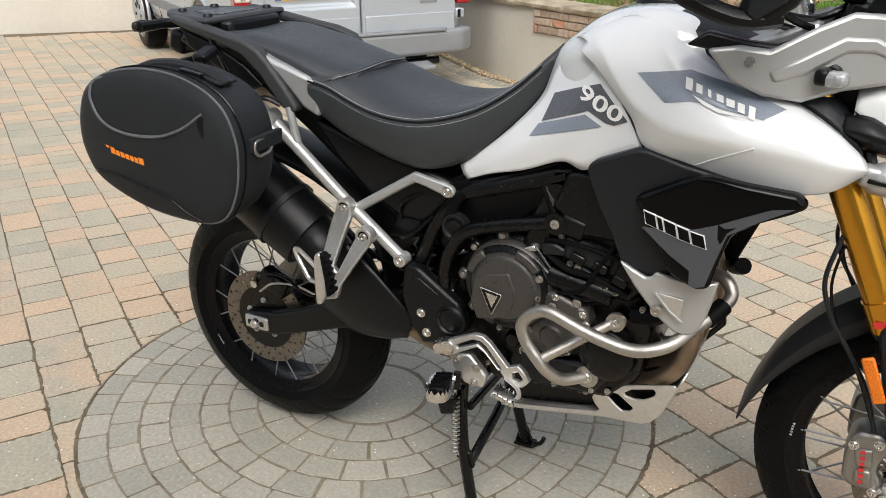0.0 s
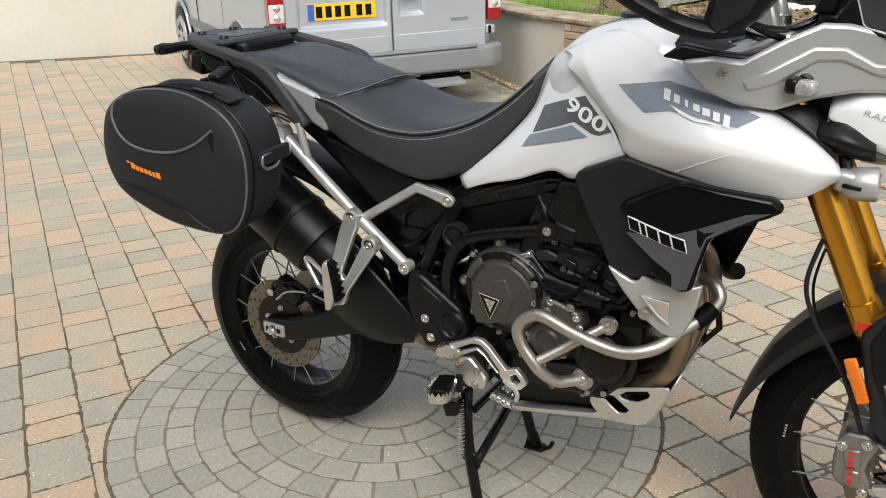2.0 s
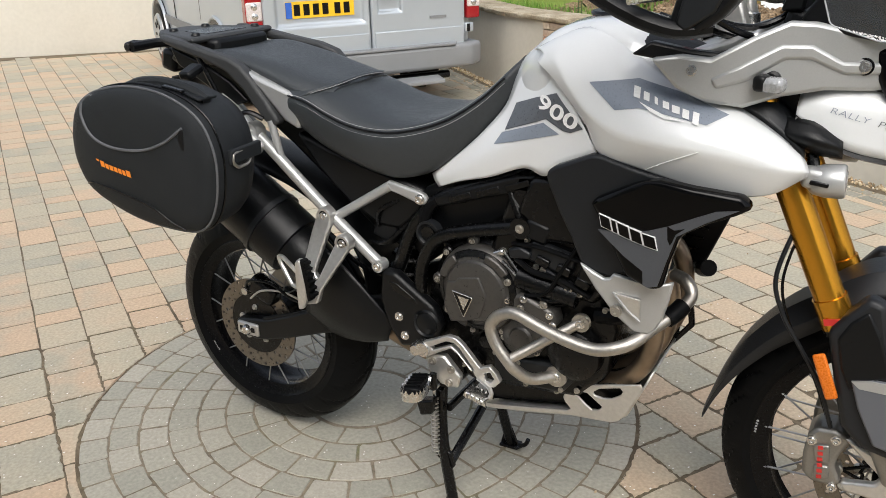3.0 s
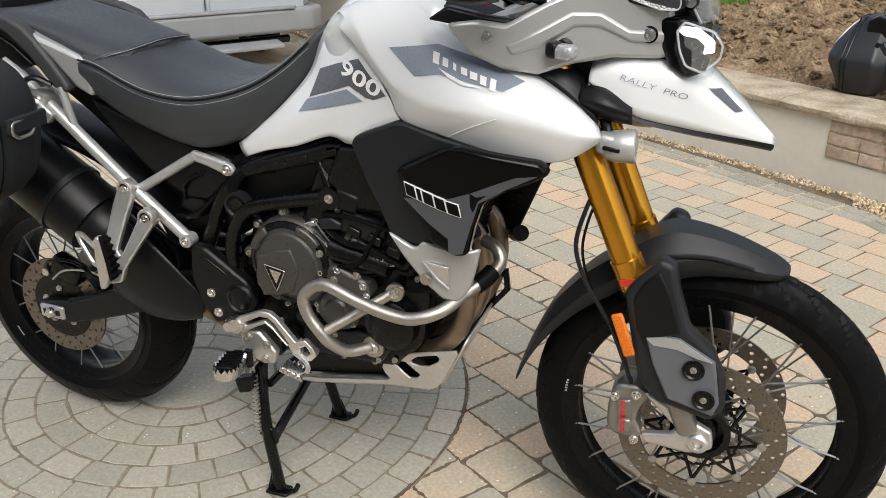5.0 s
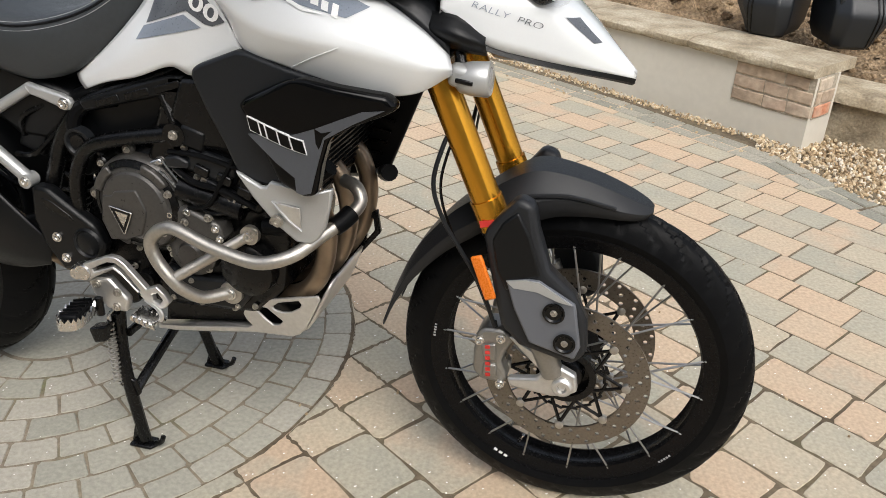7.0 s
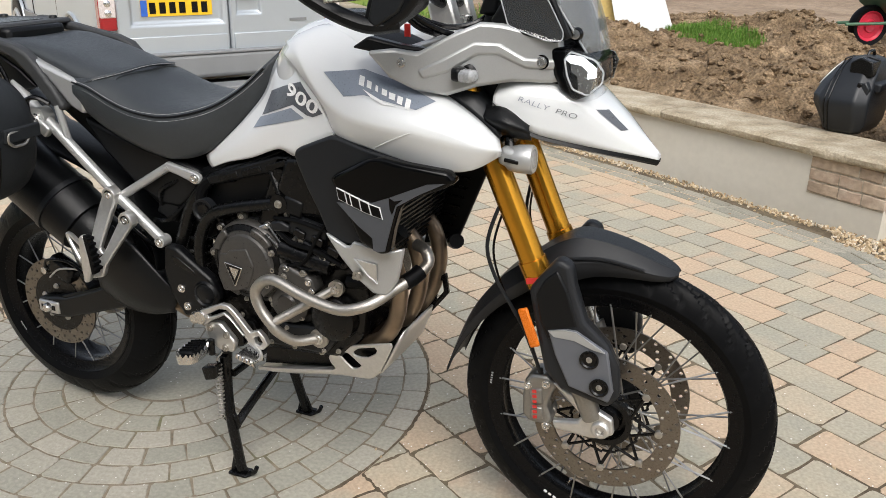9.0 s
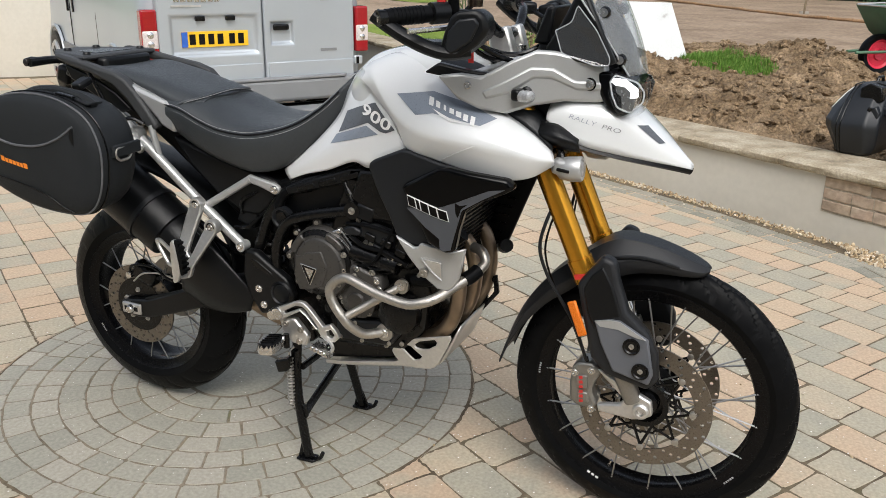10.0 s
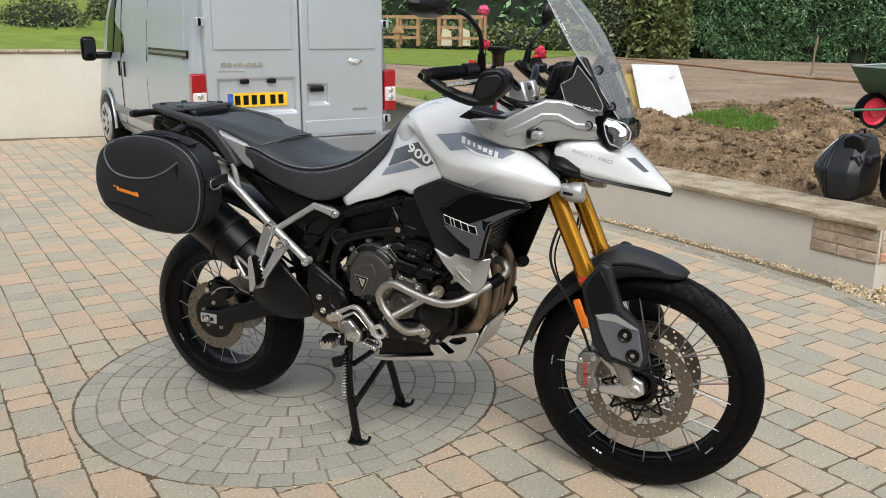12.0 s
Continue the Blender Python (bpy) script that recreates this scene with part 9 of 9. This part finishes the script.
pieces, far = [], []
for k in range(-64, 42):
    v = V0 + (k + 0.5) * COURSE
    u = -13 + rp.uniform(0, 0.2)
    while u < 12:
        L = rp.choice(LENGTHS)
        c = PU * (u + L / 2) + PV * v
        u += L
        if not (-11 < c.x < 7.4 and -8.4 < c.y < 7.5) or not inside_drive(c.x, c.y):
            continue
        d = math.hypot(c.x - CX, c.y - CY)
        if d < CR + 0.15:
            # cut to the round edge
            o = []
            q = [(-L / 2 + GAPX, -COURSE / 2 + GAP), (L / 2 - GAPX, -COURSE / 2 + GAP), (L / 2 - GAPX, COURSE / 2 - GAP), (-L / 2 + GAPX, COURSE / 2 - GAP)]
            for (xa, ya), (xb, yb) in zip(q, q[1:] + q[:1]):
                for s in range(14):
                    w = c + PU * (xa + (xb - xa) * s / 14) + PV * (ya + (yb - ya) * s / 14)
                    r = math.hypot(w.x - CX, w.y - CY)
                    if r < CR + 0.006:
                        o.append((w, True))
                    else:
                        o.append((w, False))
            out = [w for w, b in o if not b]
            if len(out) < 5:
                continue
            cut = []
            for w, b in o:
                if b:
                    t = Vector((w.x - CX, w.y - CY))
                    if t.length < CR - 0.14:
                        continue
                    w = Vector((CX, CY)) + t.normalized() * (CR + 0.006)
                if not cut or (w - cut[-1]).length > 0.004:
                    cut.append(w)
            if len(cut) > 3:
                m = sum(cut, Vector((0, 0))) / len(cut)
                pieces.append((d, m, stone_mesh("paver", [w - m for w in cut], PAVER, rp), 0.0))
            continue
        near = math.hypot(c.x - 0.7, c.y + 0.3)
        pieces.append((near, c, L, math.degrees(math.atan2(PU.y, PU.x))))
pieces.sort(key=lambda q: q[0])
verts, faces = [], []
for i, (d, c, what, turn) in enumerate(pieces):
    if i < 300 or not isinstance(what, float):
        me = rp.choice(SHAPES[what]) if isinstance(what, float) else what
        hang("paver", me, drive, place=pose(c.x, c.y, rp.uniform(-0.0005, 0.0005), rp.uniform(-.12, .12), rp.uniform(-.12, .12), turn))
    else:
        L = what
        o = len(verts)
        z = rp.uniform(-0.0004, 0.0006)
        tx, ty = rp.uniform(-.003, .003), rp.uniform(-.003, .003)
        for inset, h in ((GAP, -0.03), (GAP, -0.0012), (GAP + 0.0012, 0.0)):
            for sx, sy in ((-1, -1), (1, -1), (1, 1), (-1, 1)):
                a, b = sx * (L / 2 - inset - 0.0018) + rp.uniform(-.004, .002), sy * (COURSE / 2 - inset - 0.001) + rp.uniform(-.003, .002)
                w = c + PU * a + PV * b
                verts.append((w.x, w.y, z + h + a * tx + b * ty))
        for k in (0, 4):
            faces += [(o + k + j, o + k + (j + 1) % 4, o + k + 4 + (j + 1) % 4, o + k + 4 + j) for j in range(4)]
        faces.append((o + 8, o + 9, o + 10, o + 11))
me = bpy.data.meshes.new("paving_beyond")
me.from_pydata(verts, [], faces)
me.materials.append(PAVERFAR)
stuff(hang("paving_beyond", me), "further tumbled paving blocks in the same bond", "paving")


# edging course along the wall and the gravel, and the gravel itself
def edging():
    line = [V(4.2, 0.93, 0), V(3.1, 1.48, 0), V(2.57, 2.0, 0), V(2.42, 2.17, 0), V(2.26, 2.39, 0), V(2.03, 2.57, 0), V(1.50, 2.97, 0), V(1.1, 3.23, 0), V(-0.60, 4.23, 0), V(-1.70, 4.83, 0), V(-3.0, 6.0, 0), V(-4.6, 7.2, 0)]
    total = sum((b - a).length for a, b in zip(line, line[1:]))
    verts, faces = [], []
    s = 0.0
    while s < total - 0.2:
        L = rp.choice((0.13, 0.16, 0.2))
        for k in (0, 1):
            p, d = along(line, s + L / 2)
            t = Vector((-d.y, d.x, 0))
            q = p - d * (0.045 + 0.085 * k)
            o = len(verts)
            for inset, h in ((0.003, -0.03), (0.003, -0.006), (0.009, 0.001)):
                for sx, sy in ((-1, -1), (1, -1), (1, 1), (-1, 1)):
                    w = q + t * sx * (L / 2 - inset) + d * sy * (0.042 - inset)
                    verts.append((w.x, w.y, h + 0.002 + rp.uniform(-.0015, .0015)))
            for j in (0, 4):
                faces += [(o + j + i, o + j + (i + 1) % 4, o + j + 4 + (i + 1) % 4, o + j + 4 + i) for i in range(4)]
            faces.append((o + 8, o + 9, o + 10, o + 11))
        s += L
    me = bpy.data.meshes.new("edging_course")
    me.from_pydata(verts, [], faces)
    me.materials.append(SETTFAR)
    stuff(hang("edging_course", me), "grey edging blocks along the wall foot", "paving")


SETTFAR = ramped("grey_edging_block", [(0.0, (0.249, 0.243, 0.200)), (0.5, (0.303, 0.288, 0.237)), (1.0, (0.347, 0.324, 0.264))], 0.88, 16, 8, 0.4, 140, 0.006, "island", 0.3, 130)
edging()


def gravel():
    """Loose pea gravel in the bed and along the wall foot."""
    base = nb()
    bmesh.ops.create_icosphere(base, subdivisions=1, radius=1.0)
    co = [v.co.copy() for v in base.verts]
    fs = [[v.index for v in f.verts] for f in base.faces]
    base.free()
    verts, faces = [], []
    def pebble(x, y, z, s):
        o = len(verts)
        q = Euler((rp.random() * 6, rp.random() * 6, rp.random() * 6)).to_matrix()
        k = Vector((rp.uniform(.8, 1.4), rp.uniform(.6, 1.0), rp.uniform(.45, .8)))
        for c in co:
            w = q @ Vector((c.x * k.x, c.y * k.y, c.z * k.z))
            verts.append((x + w.x * s, y + w.y * s, z + w.z * s))
        faces.extend([[o + i for i in f] for f in fs])
    n = 0
    while n < 7000:
        x, y = rp.uniform(2.1, 4.4), rp.uniform(0.8, 2.9)
        if inside_drive(x, y - 0.06) or y > 2.90 - 0.52 * (x - 2.4):
            continue
        if rp.random() > 1.25 - 0.33 * (x - 2.1):
            continue
        pebble(x, y, rp.uniform(-0.008, 0.006), rp.uniform(0.006, 0.014))
        n += 1
    for _ in range(2600):
        s = rp.uniform(0.0, 6.2)
        p, d = along(WALL, s)
        k = rp.uniform(0.0, 0.075) if rp.random() < 0.9 else rp.uniform(0.07, 0.3)
        pebble(p.x - d.x * k, p.y - d.y * k, rp.uniform(-0.004, 0.004), rp.uniform(0.005, 0.012))
    for _ in range(90):
        pebble(rp.uniform(0.9, 3.0), rp.uniform(-1.4, 2.0), 0.002, rp.uniform(0.002, 0.006))
    me = bpy.data.meshes.new("loose_gravel")
    me.from_pydata(verts, [], faces)
    me.materials.append(GRAVEL)
    stuff(hang("loose_gravel", me), "loose buff pea gravel at the wall foot", "gravel")
    bm = nb()
    slab(bm, [(2.28, 2.42), (2.44, 2.16), (2.60, 1.98), (3.1, 1.47), (4.2, 0.92), (9, -0.5), (14, -2.5), (4.7, 1.80), (2.44, 2.90), (2.32, 2.6)], -0.05, -0.012)
    structure(part("gravel_bed", bm, GRAVBED, smooth=0), "bed of buff pea gravel", "gravel")


gravel()
